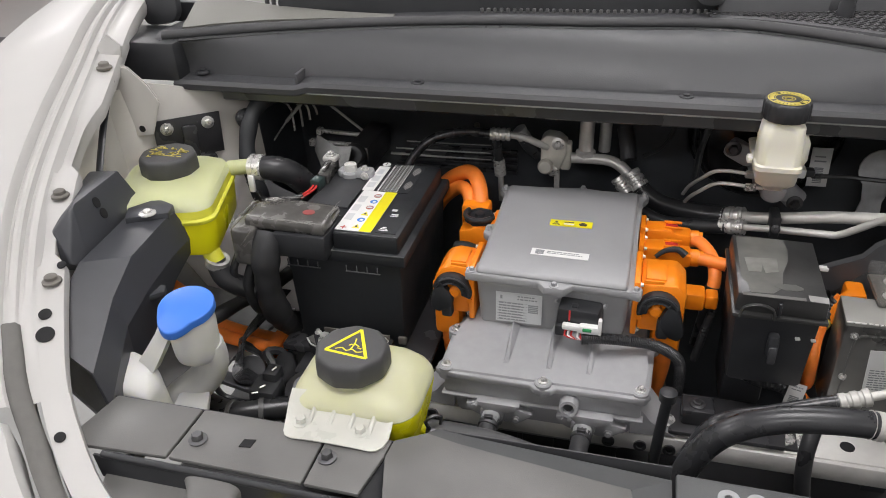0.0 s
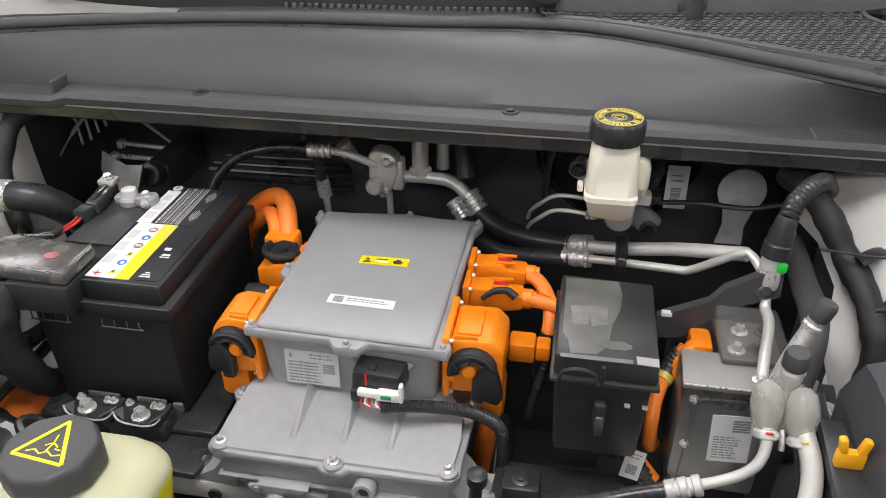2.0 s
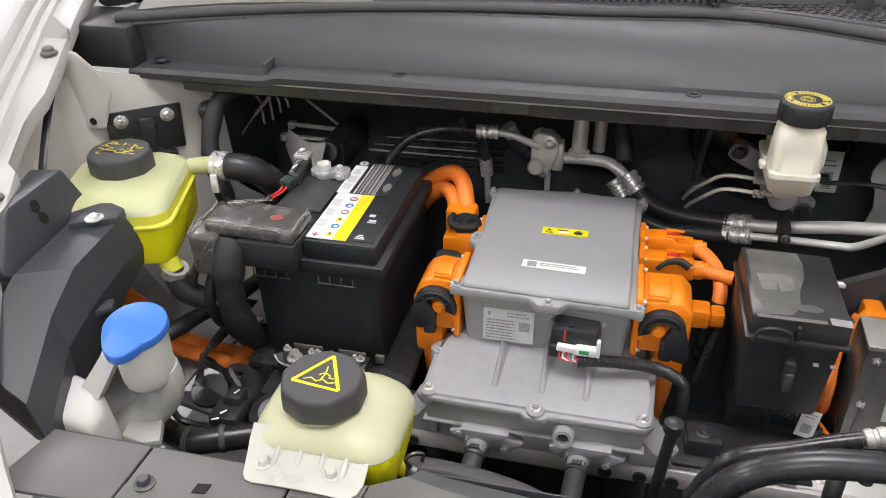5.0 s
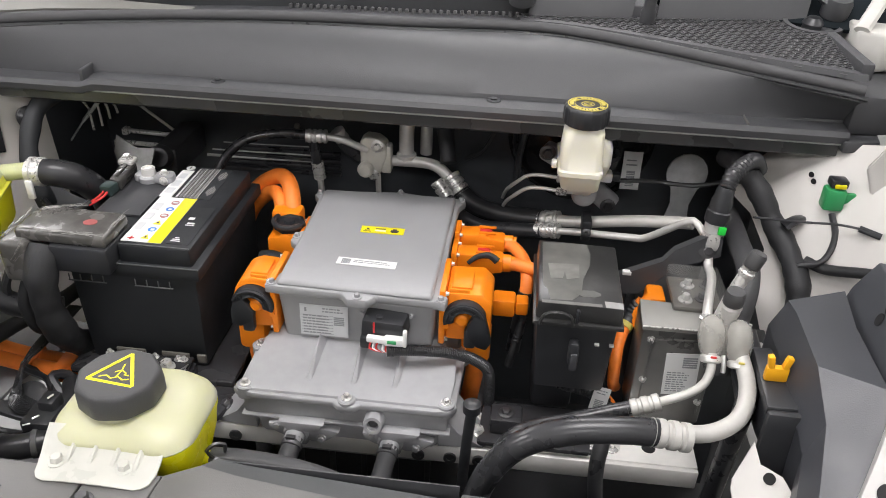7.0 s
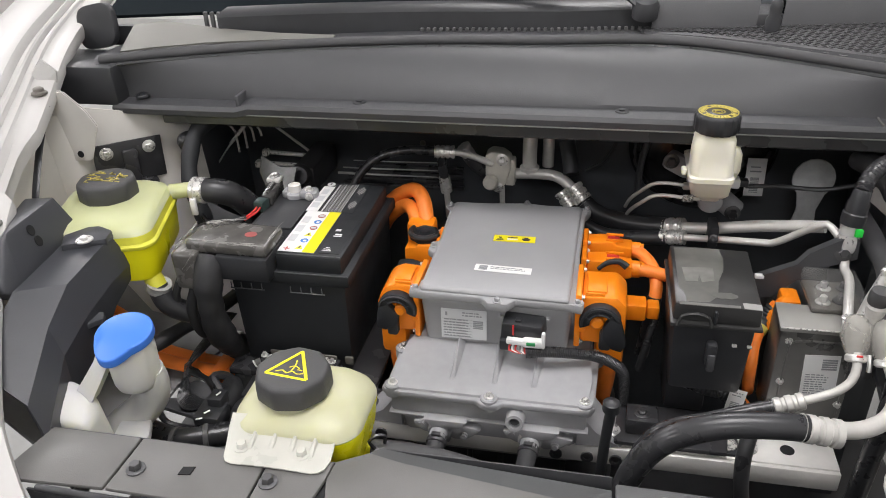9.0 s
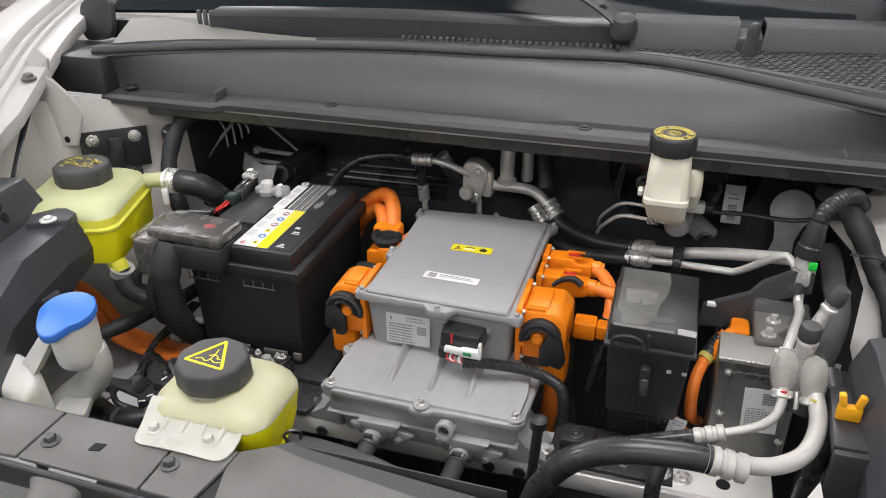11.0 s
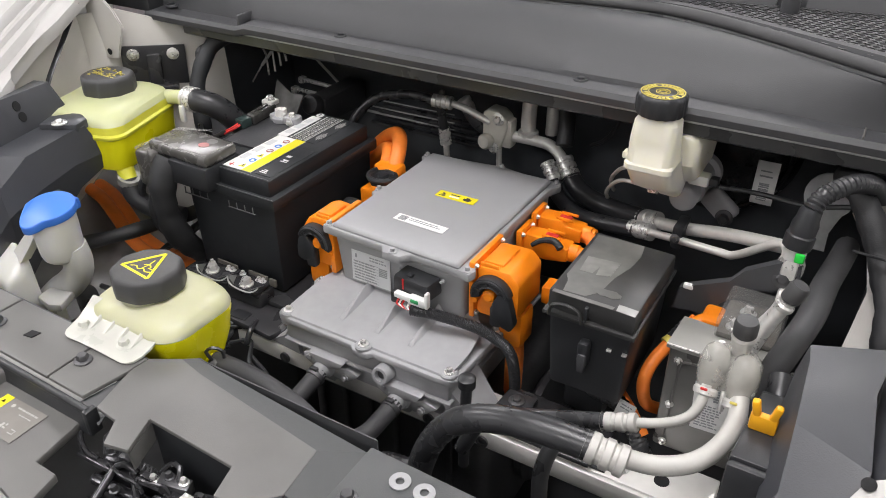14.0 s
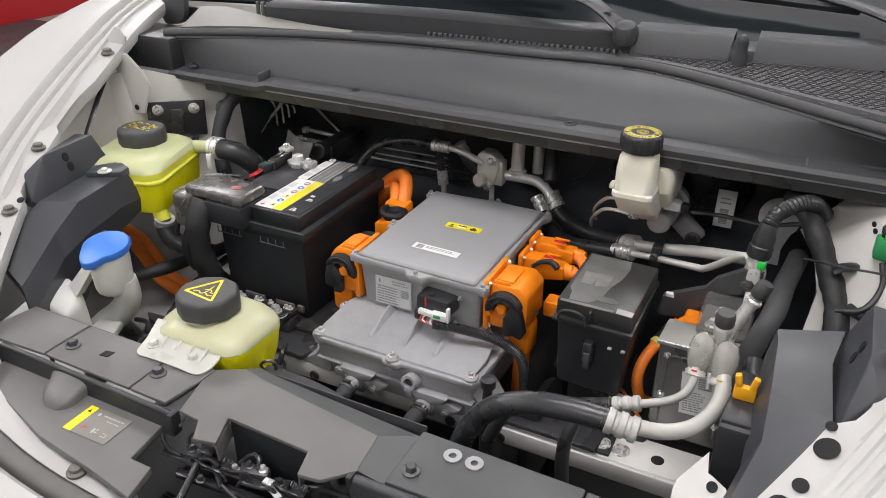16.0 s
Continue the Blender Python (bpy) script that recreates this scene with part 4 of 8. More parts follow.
part("tag", sheet([(0.033, 0.463, 0.869), (0.038, 0.47, 0.869), (0.057, 0.462, 0.866), (0.053, 0.456, 0.866)], [(0, 1, 2, 3)], 0.001), PALE, latch, "pale tag")
part("release_cable", tube([(-0.09, 0.463, 0.862), (-0.105, 0.462, 0.864), (-0.122, 0.468, 0.868), (-0.128, 0.474, 0.872)], 0.0028, n=8), LATCHM, latch)
part("release_cable", tube([(0.05, 0.482, 0.855), (0.08, 0.488, 0.866), (0.11, 0.488, 0.872), (0.14, 0.484, 0.874)], 0.0032, n=8), BLACK, latch)
part("front_plate", prism([(-0.092, 0.456), (-0.03, 0.462), (0.04, 0.466), (0.11, 0.462), (0.112, 0.452), (0.04, 0.455), (-0.03, 0.45), (-0.088, 0.446)], 0.842, 0.85, 0.002), LATCHM, latch)
for x0, y0, x1, y1, z0, r in ((-0.075, 0.462, -0.02, 0.458, 0.868, 0.0022), (-0.03, 0.46, 0.012, 0.466, 0.874, 0.002), (0.0, 0.455, 0.05, 0.462, 0.87, 0.0024), (0.03, 0.47, 0.085, 0.466, 0.872, 0.002), (0.06, 0.456, 0.105, 0.464, 0.866, 0.0026)):
    part("link_rod", tube([(x0, y0, z0 - 0.008), (x0 + 0.006, y0, z0), ((x0 + x1) / 2, (y0 + y1) / 2 - 0.004, z0 + 0.003), (x1 - 0.006, y1, z0), (x1, y1, z0 - 0.01)], r, n=7), LATCHM, latch)
for x, y, z, w in ((-0.03, 0.466, 0.866, 0.016), (0.006, 0.462, 0.862, 0.022), (0.03, 0.462, 0.872, 0.012), (0.062, 0.47, 0.864, 0.018), (0.09, 0.468, 0.86, 0.014)):
    part("link_plate", box((x, y, z), (x + w, y + 0.009, z + 0.004), 0.001), ZINC if w == 0.012 else LATCHM, latch)
part("sensor_plug", box((0.06, 0.47, 0.846), (0.088, 0.484, 0.858), 0.003), BLACK, latch)
part("sensor_plug", box((0.09, 0.462, 0.842), (0.112, 0.476, 0.854), 0.003), PLASTIC, latch)
part("wedge", sheet([(-0.136, 0.486, 0.9), (-0.122, 0.545, 0.9015), (-0.105, 0.482, 0.885)], [(0, 1, 2)], 0.003), BLACK, panel)
rad = thing("radiator", (0, 0.39, 0.75), "black finned radiator behind the bonnet latch", "radiator")
part("core", box((-0.16, 0.36, 0.5), (0.2, 0.485, 0.752), 0.002), FINS, rad)
for i in range(22):
    part("fin", box((-0.155, 0.364 + 0.0055 * i, 0.752), (0.195, 0.3664 + 0.0055 * i, 0.76), 0.0), SATIN, rad, smooth=False)

# ---- side guides behind the lamps ----
for side in (1, -1):
    guide = thing("lamp_guide", (-0.55 * side, 0.68, 0.85), "faceted black plastic lamp guide beside the fender", "air guide", "lamp guides")

    def sx_(pts):
        return [(p[0] * side, *p[1:]) for p in pts]

    k_ = 0.0 if side > 0 else 1.0
    b = sheet(sx_([(-0.575, 0.84, 1.0135), (-0.506, 0.812, 1.0125), (-0.5, 0.83, 0.965), (-0.504, 0.83, 0.84 + 0.103 * (1 - k_)),
                   (-0.565, 0.772, 1.0115), (-0.509, 0.79, 1.0115), (-0.498, 0.776, 0.965), (-0.504, 0.78, 0.84 + 0.085 * (1 - k_)),
                   (-0.572, 0.69, 0.998), (-0.512, 0.715, 1.0), (-0.5, 0.715, 0.95), (-0.507, 0.72, 0.84 + 0.035 * (1 - k_)),
                   (-0.565, 0.65, 0.985), (-0.514, 0.665, 0.968), (-0.5, 0.66, 0.93), (-0.505, 0.66, 0.82),
                   (-0.535, 0.585, 0.945), (-0.49, 0.575, 0.925), (-0.475, 0.57, 0.88), (-0.475, 0.58, 0.79)]),
              [(4 * r + c, 4 * r + c + 1, 4 * r + c + 5, 4 * r + c + 4) for r in range(4) for c in range(3)], 0.004)
    part("shell", b, GUIDE, guide, sharp=9)
    b = bmesh.new()
    for p in sx_([(-0.592, 0.827, 1.062), (-0.579, 0.838, 1.021), (-0.579, 0.728, 1.014), (-0.592, 0.727, 1.058), (-0.578, 0.682, 1.0), (-0.605, 0.70, 1.035),
                  (-0.65, 0.84, 1.05), (-0.64, 0.72, 1.02), (-0.62, 0.69, 0.98), (-0.65, 0.85, 0.98), (-0.572, 0.84, 0.985), (-0.568, 0.7, 0.98)]):
        b.verts.new(p)
    bmesh.ops.convex_hull(b, input=b.verts[:])
    bmesh.ops.delete(b, geom=[v for v in b.verts if not v.link_faces], context="VERTS")
    bmesh.ops.dissolve_limit(b, angle_limit=radians(6), verts=b.verts[:], edges=b.edges[:])
    bmesh.ops.bevel(b, geom=b.edges[:], offset=0.0025, segments=2, profile=0.5, affect="EDGES", clamp_overlap=True)
    part("top_block", b, GUIDE, guide, "black moulded block with two oval holes", sharp=25)
    if side > 0:
        part("mount", prism(sx_([(-0.556, 0.772), (-0.506, 0.798), (-0.512, 0.822), (-0.545, 0.835), (-0.57, 0.80)]), 1.006, 1.0195, 0.002), GUIDE, guide, "mounting tab")
        part("nut", bolt((-0.532 * side, 0.79, 1.0195), 0.006, washer=1.9), ZINC, guide)
        part("ledge", prism([(-0.53, 0.706), (-0.51, 0.703), (-0.487, 0.728), (-0.494, 0.742), (-0.53, 0.742)], 0.932, 0.941, 0.002), GUIDE, guide, "small black ledge")
    for y, z in ((0.765, 1.044), (0.767, 1.0275)):
        x = -0.583 - (z - 1.0275) * 0.29
        part("slot", lathe([(0.0075, 0), (0.0075, 0.0012), (0, 0.0012)], ((x + 0.001) * side, y, z), (0.96 * side, -0.01, 0.28), n=18, squash=0.75), HOLE, guide)

# ---- drive inverter ----
inv = thing("inverter", (0.0, 0.95, 0.75), "grey cast aluminium inverter box bolted over the drive unit", "inverter")
U0, U1, V0, V1 = -0.113, 0.125, 0.858, 1.152
part("housing", box((-0.099, 0.874, 0.83), (0.11, 1.14, 0.917), 0.008, 3, taper=0.006), CAST, inv)
b = prism([(-0.092, V0 + 0.008), (-0.012, V0 + 0.008), (-0.002, V0 - 0.006), (0.024, V0 - 0.006), (0.034, V0 + 0.008), (0.106, V0 + 0.006), (0.122, V0 + 0.002), (U1, V0 + 0.016), (0.118, V0 + 0.03), (0.113, 1.0), (0.116, V1 - 0.03),
           (U1, V1 - 0.01), (0.118, V1), (0.09, V1 - 0.006), (0.02, V1 + 0.004), (-0.06, V1 - 0.006), (-0.104, V1 - 0.012), (U0, V1 - 0.026), (-0.103, V1 - 0.04), (-0.1, 1.012), (-0.111, 1.003), (-0.111, 0.982), (-0.1, 0.973), (-0.1, 0.9), (U0, 0.886), (U0, 0.868)], 0.9175, 0.9305, 0.003)
lid = part("lid", b, CAST, inv, "grey lid with rounded plateau")
part("plateau", prism([(-0.096, 0.872), (0.104, 0.867), (0.108, 1.14), (-0.096, 1.133)], 0.9295, 0.9372, 0.004, 4, grow=0.004), CAST, inv, sharp=60)
for x, y in ((-0.104, 0.874), (0.0105, 0.858), (0.116, 0.868), (-0.104, 1.13), (0.117, 1.142), (-0.104, 0.993), (0.02, 1.15)):
    part("lid_bolt", bolt((x, y, 0.9305), 0.0038, washer=1.6, high=0.006), CAST2, inv)
fm = flat_frame((-0.016, 1.008, 0.9376), (1, 0.012, 0), (0, 1, 0))
decal("warning_label", inv, fm, 0.062, 0.018, YELLOW, [(0.004, 0.003, 0.011, 0.0015, INK), (0.0055, 0.006, 0.008, 0.0015, INK), (0.0075, 0.009, 0.004, 0.0035, INK), (0.02, 0.005, 0.016, 0.0035, PAPER), (0.021, 0.011, 0.014, 0.002, INK),
      (0.044, 0.004, 0.009, 0.003, INK), (0.0425, 0.0065, 0.012, 0.004, INK), (0.0455, 0.0105, 0.006, 0.003, INK)], "yellow warning label")
fm = flat_frame((-0.031, 0.921, 0.9376), (1, -0.03, 0), (0.03, 1, 0))
decal("white_label", inv, fm, 0.08, 0.017, PAPER, print_block(0.006, 0.0025, 0.012) + text_rows(0.022, 0.011, 0.05, 2, 0.004, 0.0015, GREYINK, 5), "white label with grey print")
fm = flat_frame((-0.07, 0.8735, 0.853), (1, 0.0, 0), (0, 0.03, 1))
decal("rating_plate", inv, fm, 0.064, 0.048, PALE, [(0.002, 0.003 + 0.0048 * i, 0.042, 0.0004, GREYINK) for i in range(7)] + text_rows(0.024, 0.03, 0.018, 7, 0.0045, 0.0018, GREYINK, 18) + text_rows(0.004, 0.030, 0.04, 7, 0.0045, 0.0022, GREYINK, 8) + text_rows(0.03, 0.042, 0.028, 2, 0.0045, 0.002, GREYINK, 9) + print_block(0.045, 0.018, 0.014) + [(0.006, 0.037, 0.003, 0.006, GREYINK)], "silver rating plate with small print")
# signal plug with its wires
b = prism([(0.018, 0.846), (0.072, 0.842), (0.076, 0.872), (0.02, 0.878)], 0.88, 0.905, 0.004, grow=0.002)
box((0.016, 0.84, 0.864), (0.033, 0.866, 0.881), 0.003, bm=b)
box((0.036, 0.85, 0.903), (0.044, 0.858, 0.908), 0.001, bm=b)
part("plug_body", b, BLACK, inv, "black signal plug")
b = box((0.026, 0.8335, 0.8785), (0.076, 0.8425, 0.8865), 0.002, m=Matrix.Rotation(radians(3), 4, "Y"))
box((0.0725, 0.8335, 0.876), (0.0775, 0.8425, 0.9), 0.002, bm=b)
box((0.048, 0.832, 0.877), (0.074, 0.8435, 0.889), 0.003, bm=b)
part("plug_shell", b, PAPER, inv, "white plug shell")
part("plug_seal", box((0.053, 0.8312, 0.8815), (0.065, 0.8335, 0.8868), 0.001), GREEN, inv)
part("plug_stripe", box((0.033, 0.8435, 0.888), (0.0355, 0.8452, 0.904), 0.0005), REDINK, inv)
for x in (0.014, 0.078):
    part("plug_screw", bolt((x, 0.872, 0.899), 0.0024, (0, -1, 0.2)), CAST2, inv)
for i, mt in enumerate((REDINK, PAPER, REDINK, GREYINK, PAPER, REDINK)):
    part("wire", tube([(0.032 + 0.004 * i, 0.842, 0.877), (0.03 + 0.0042 * i, 0.834, 0.871), (0.046 + 0.0015 * i, 0.833, 0.868), (0.064, 0.834, 0.868 + 0.001 * i)], 0.0014, n=6), mt, inv)
part("loom", tube([(0.052, 0.834, 0.868), (0.075, 0.84, 0.868), (0.105, 0.848, 0.864), (0.14, 0.856, 0.857), (0.166, 0.862, 0.844), (0.182, 0.866, 0.825), (0.186, 0.874, 0.78), (0.184, 0.88, 0.73)], 0.0074, n=12, step=0.0012, ripple=0.055, wave=0.0036), RUBBER, inv, "black corrugated conduit")
# lower casing
low = loft([[Vector((x, y, z)) for x in np.linspace(x0, x1, 9)] for y, z, x0, x1 in ((0.783, 0.8215, -0.13, 0.14), (0.7855, 0.8285, -0.129, 0.1395), (0.79, 0.8305, -0.127, 0.138), (0.83, 0.836, -0.124, 0.142), (0.87, 0.843, -0.118, 0.138), (0.885, 0.846, -0.11, 0.125), (0.9, 0.849, -0.105, 0.115))], 0.004)
part("lower_lid", low, CAST2, inv, sharp=30)
flange = [(-0.137, 0.788), (-0.13, 0.782), (-0.11, 0.78), (-0.006, 0.779), (0.0, 0.772), (0.022, 0.772), (0.028, 0.779), (0.122, 0.779), (0.14, 0.781), (0.148, 0.79), (0.147, 0.803), (0.15, 0.88), (0.157, 0.895), (0.15, 0.91), (-0.13, 0.91), (-0.137, 0.88), (-0.132, 0.86), (-0.132, 0.806)]
part("lower_flange", prism(flange, 0.8155, 0.8255, 0.0025), CAST2, inv)
part("lower_case", box((-0.125, 0.785, 0.787), (0.138, 1.06, 0.8152), 0.004), CAST2, inv)
part("case_lip", box((-0.128, 0.7815, 0.783), (0.141, 1.06, 0.7868), 0.0015), CAST2, inv)
part("lower_case", box((-0.116, 0.794, 0.71), (0.13, 1.06, 0.7828), 0.008, taper=0.008), CAST2, inv)
for x0, x1 in ((-0.044, -0.0425), (0.0135, 0.0145), (0.066, 0.07)):
    b = sheet([(x0 - 0.003, 0.806, 0.8325), (x0 + 0.004, 0.806, 0.8325), (x1 + 0.008, 0.878, 0.843), (x1 - 0.006, 0.878, 0.843), (x0 - 0.001, 0.81, 0.8358), (x1 - 0.002, 0.878, 0.857)], [(0, 1, 4), (3, 5, 2), (0, 4, 5, 3), (1, 2, 5, 4), (0, 3, 2, 1)])
    part("rib", b, CAST2, inv, "triangular cast rib")
for x, y in ((-0.122, 0.792), (0.0105, 0.7835), (0.134, 0.793), (-0.127, 0.872), (0.145, 0.897)):
    part("bolt_boss", lathe([(0.0115, -0.014), (0.0115, 0.002), (0.0098, 0.0035), (0.0, 0.0035)], (x, y, 0.8265), (0, 0, 1), n=24), CAST2, inv)
    part("case_bolt", bolt((x, y, 0.83), 0.0043, washer=1.6, high=0.006), ZINC, inv)
part("breather", lathe([(0.013, -0.03), (0.0125, 0.006), (0.0115, 0.0085), (0.0075, 0.0085), (0.0075, 0.001), (0, 0.001)], (0.046, 0.774, 0.8025), (0, -1, 0.2), n=24), CAST2, inv)
part("breather_core", lathe([(0.0072, 0), (0.0055, 0.003), (0, 0.0032)], (0.046, 0.7735, 0.8028), (0, -1, 0.2), n=16), DARKSTEEL, inv)
for x in (-0.057, 0.066):
    # cast port with a web above and a lug on each side
    turn = flat_frame((x, 0.794, 0.765), (1, 0, 0), (0, 0, 1))
    b = prism([(-0.021, 0.024), (0.039, 0.024), (0.03, 0.0125), (0.018, 0.0095), (-0.009, 0.0095)], 0.0, 0.022, 0.002, m=turn)
    prism([(-0.037, 0.012), (-0.021, 0.016), (-0.008, 0.008), (-0.008, -0.008), (-0.02, -0.006), (-0.034, 0.002)], 0.0, 0.015, 0.003, m=turn, bm=b)
    prism([(0.008, 0.006), (0.022, 0.006), (0.034, 0.01), (0.057, 0.005), (0.05, -0.003), (0.038, -0.013), (0.02, -0.016), (0.008, -0.01)], 0.0, 0.013, 0.003, m=turn, bm=b)
    prism([(-0.016, -0.012), (0.016, -0.012), (0.012, -0.026), (-0.012, -0.026)], 0.0, 0.01, 0.003, m=turn, bm=b)
    lathe([(0.0175, 0), (0.0165, 0.016), (0.0145, 0.02)], (x, 0.794, 0.766), (0, -1, -0.05), n=24, bm=b)
    part("port_flange", b, CAST2, inv, "cast hose flange with webs")
    for dx, dz in ((-0.0245, 0.0095), (0.033, -0.006)):
        part("flange_bolt", lathe([(0.006, 0), (0.006, 0.002), (0.0042, 0.003), (0.004, 0.0055), (0.0, 0.006)], (x + dx, 0.7815, 0.765 + dz), (0, -1, 0), n=12), CAST2, inv)
    part("spigot", tube([(x, 0.785, 0.766), (x, 0.772, 0.765), (x - 0.001, 0.762, 0.764)], 0.0125, n=14), CAST2, inv)
for s_ in (-1, 1):
    ox = 0.006
    b = sheet([(-0.122 * s_ + ox, 0.79, 0.812), (-0.146 * s_ + ox, 0.796, 0.776), (-0.178 * s_ + ox, 0.8, 0.752), (-0.186 * s_ + ox, 0.812, 0.7505), (-0.172 * s_ + ox, 0.85, 0.7505), (-0.13 * s_ + ox, 0.86, 0.8), (-0.12 * s_ + ox, 0.795, 0.752)], [(0, 1, 5), (1, 2, 3, 4, 5), (0, 6, 2, 1)], 0.006)
    part("foot", b, CAST2, inv, "cast mounting foot")
    part("foot_bolt", bolt((-0.168 * s_ + ox, 0.818, 0.7625), 0.0075, (-0.55 * s_, -0.1, 0.8), washer=1.4, high=0.009), DARKSTEEL if s_ > 0 else ZINC, inv)

HOSE = material("grey_dusty_rubber", (0.045, 0.045, 0.048), 0.5, vary=0.15, grain=40, bump=0.15)
# hoses to the ports
for n_, pts in (("coolant_hose", [(-0.057, 0.769, 0.765), (-0.059, 0.745, 0.757), (-0.065, 0.712, 0.747), (-0.088, 0.678, 0.742), (-0.13, 0.655, 0.748), (-0.19, 0.645, 0.755)]), ("coolant_hose", [(0.066, 0.769, 0.765), (0.064, 0.742, 0.76), (0.06, 0.71, 0.757), (0.043, 0.684, 0.757), (0.012, 0.668, 0.76), (-0.04, 0.66, 0.762), (-0.1, 0.655, 0.765)])):
    hose = thing(n_, pts[0], "black rubber coolant hose on a spring clip", "hose", "coolant hoses")
    part("hose", tube(pts, 0.0122, n=16), HOSE, hose)
    a, b_ = Vector(pts[0]), Vector(pts[1])
    d = (b_ - a).normalized()
    part("clip", lathe([(0.013, 0), (0.0138, 0.001), (0.0138, 0.006), (0.013, 0.007)], a + d * 0.006, d, n=20), DARKSTEEL, hose)
    part("clip_ear", box(a + d * 0.01 + Vector((-0.006, -0.003, 0.01)), a + d * 0.01 + Vector((0.006, 0.003, 0.017)), 0.001), DARKSTEEL, hose)


# ---- orange high-voltage plugs ----
def hv_plug(at, side, size, lever, label, drop=False):
    """A plug on the inverter's flank: flange plate, body, lever and cable stub; side is -1 or 1."""
    x, y, z = at
    dx, dy, dz = size
    ob = thing("high_voltage_plug", at, label, "plug", "high-voltage plugs")
    def B(lo, hi, bv=0.004):
        xs = sorted((x + side * lo[0], x + side * hi[0]))
        return box((xs[0], y + lo[1], z + lo[2]), (xs[1], y + hi[1], z + hi[2]), bv)
    part("flange", B((0, -dy / 2 - 0.006, -dz / 2 - 0.004), (0.008, dy / 2 + 0.006, dz / 2 + 0.004), 0.002), ORANGE, ob)
    big = lever == "front"
    wall = flat_frame((x, y + side * dy / 2, z), (side, 0, 0), (0, 0, 1))
    if big:
        form = [(0.008, -dz / 2), (0.008, dz / 2 - 0.002), (dx * 0.8, dz / 2), (dx, dz / 2 - 0.014), (dx, -dz / 2 + 0.012), (dx - 0.01, -dz / 2)] if side > 0 else [(0.008, -dz / 2), (0.008, dz / 2 - 0.002), (dx * 0.55, dz / 2), (dx * 0.78, dz / 2 - 0.006), (dx * 0.93, dz / 2 - 0.02), (dx, dz / 2 - 0.036), (dx, -dz / 2 + 0.012), (dx - 0.01, -dz / 2)]
    else:
        form = [(0.008, -dz / 2 + 0.002), (0.008, dz / 2 - 0.002), (dx * 0.5, dz / 2), (dx * 0.62, dz / 2), (dx * 0.68, dz / 2 - 0.006), (dx, dz / 2 - 0.008), (dx, -dz / 2 + 0.006), (dx * 0.6, -dz / 2)]
    part("body", prism(form, 0.0, dy, 0.003 if not big else 0.005, 2, m=wall), ORANGE, ob, sharp=30)
    if big:
        part("ridge", B((0.014, -dy / 2 + 0.01, dz / 2 - 0.004), (dx * 0.6, dy / 2 - 0.012, dz / 2 + 0.0025), 0.002), ORANGE, ob)
        part("ridge", B((0.012, -dy / 2 + 0.003, dz / 2 - 0.006), (dx * 0.56, -dy / 2 + 0.006, dz / 2 + 0.003), 0.001), ORANGE, ob)
        for k in range(3 if side < 0 else 0):
            part("side_rib", B((dx - 0.003, -dy / 2 + 0.012 + 0.017 * k, -dz / 2 + 0.014), (dx + 0.003, -dy / 2 + 0.0155 + 0.017 * k, dz / 2 - 0.038), 0.001), ORANGE, ob)
    for sy in (-1, 1):
        for sz in (-1, 1):
            part("screw", bolt((x + side * 0.008, y + sy * (dy / 2 + 0.001), z + sz * (dz / 2 - 0.002)), 0.0028, (side, 0, 0), washer=1.4, high=0.004), ZINC, ob)
    if lever == "front":
        cy = y - dy / 2 - 0.006
        cx = x + side * dx * 0.5
        def swing(pts):
            return [(p[0] * side, p[1]) for p in pts] if side > 0 else [(p[0] * side, p[1]) for p in pts][::-1]
        turn = flat_frame((cx, cy + 0.004, z + 0.002), (1, 0, 0), (0, 0, 1))
        arc = [(0.028 * math.cos(a), 0.028 * math.sin(a)) for a in np.linspace(radians(12), radians(196), 16)]
        arc += [(0.014 * math.cos(a), 0.014 * math.sin(a)) for a in np.linspace(radians(190), radians(12), 14)]
        part("lever", prism(swing(arc), -0.002, 0.012, 0.0018, 2, m=turn), BATTERY, ob, "black locking lever")
        part("lever_rim", tube([turn @ Vector((side * 0.0245 * math.cos(a), 0.0245 * math.sin(a), 0.012)) for a in np.linspace(radians(20), radians(185), 16)], 0.0022, n=6, raw=True), BLACK, ob)
        part("lever_rim", tube([turn @ Vector((side * 0.0165 * math.cos(a), 0.0165 * math.sin(a), 0.012)) for a in np.linspace(radians(40), radians(170), 14)], 0.0015, n=6, raw=True), BLACK, ob)
        for a in (45, 100, 150):
            part("lever_web", prism([(0.0155, -0.001), (0.0245, -0.001), (0.0245, 0.001), (0.0155, 0.001)], 0.011, 0.0138, 0.0, m=turn @ Matrix.Rotation(radians(a if side > 0 else 180 - a), 4, "Z")), BLACK, ob)
        foot = [(0.012, 0.012), (0.027, 0.006), (0.032, -0.012), (0.036, -0.03), (0.03, -0.042), (0.016, -0.038), (0.004, -0.022), (0.003, -0.008)] if side > 0 else [(0.012, 0.012), (0.026, 0.004), (0.03, -0.012), (0.03, -0.03), (0.018, -0.034), (0.0, -0.024), (-0.002, -0.008)]
        part("strap", prism(swing(foot[::-1]), 0.0, 0.013, 0.003, 2, m=turn), BATTERY, ob, "black lever foot")
        part("hub", lathe([(0.0085, 0), (0.0085, 0.009), (0.006, 0.0115), (0, 0.012)], (cx - side * 0.004, y - dy / 2, z + 0.001), (0, -1, 0), n=18), ORANGE, ob)
        part("hub_pin", lathe([(0.004, 0), (0.004, 0.008), (0, 0.009)], (cx - side * 0.024, y - dy / 2, z - 0.012), (0, -1, 0), n=12), ORANGE, ob)
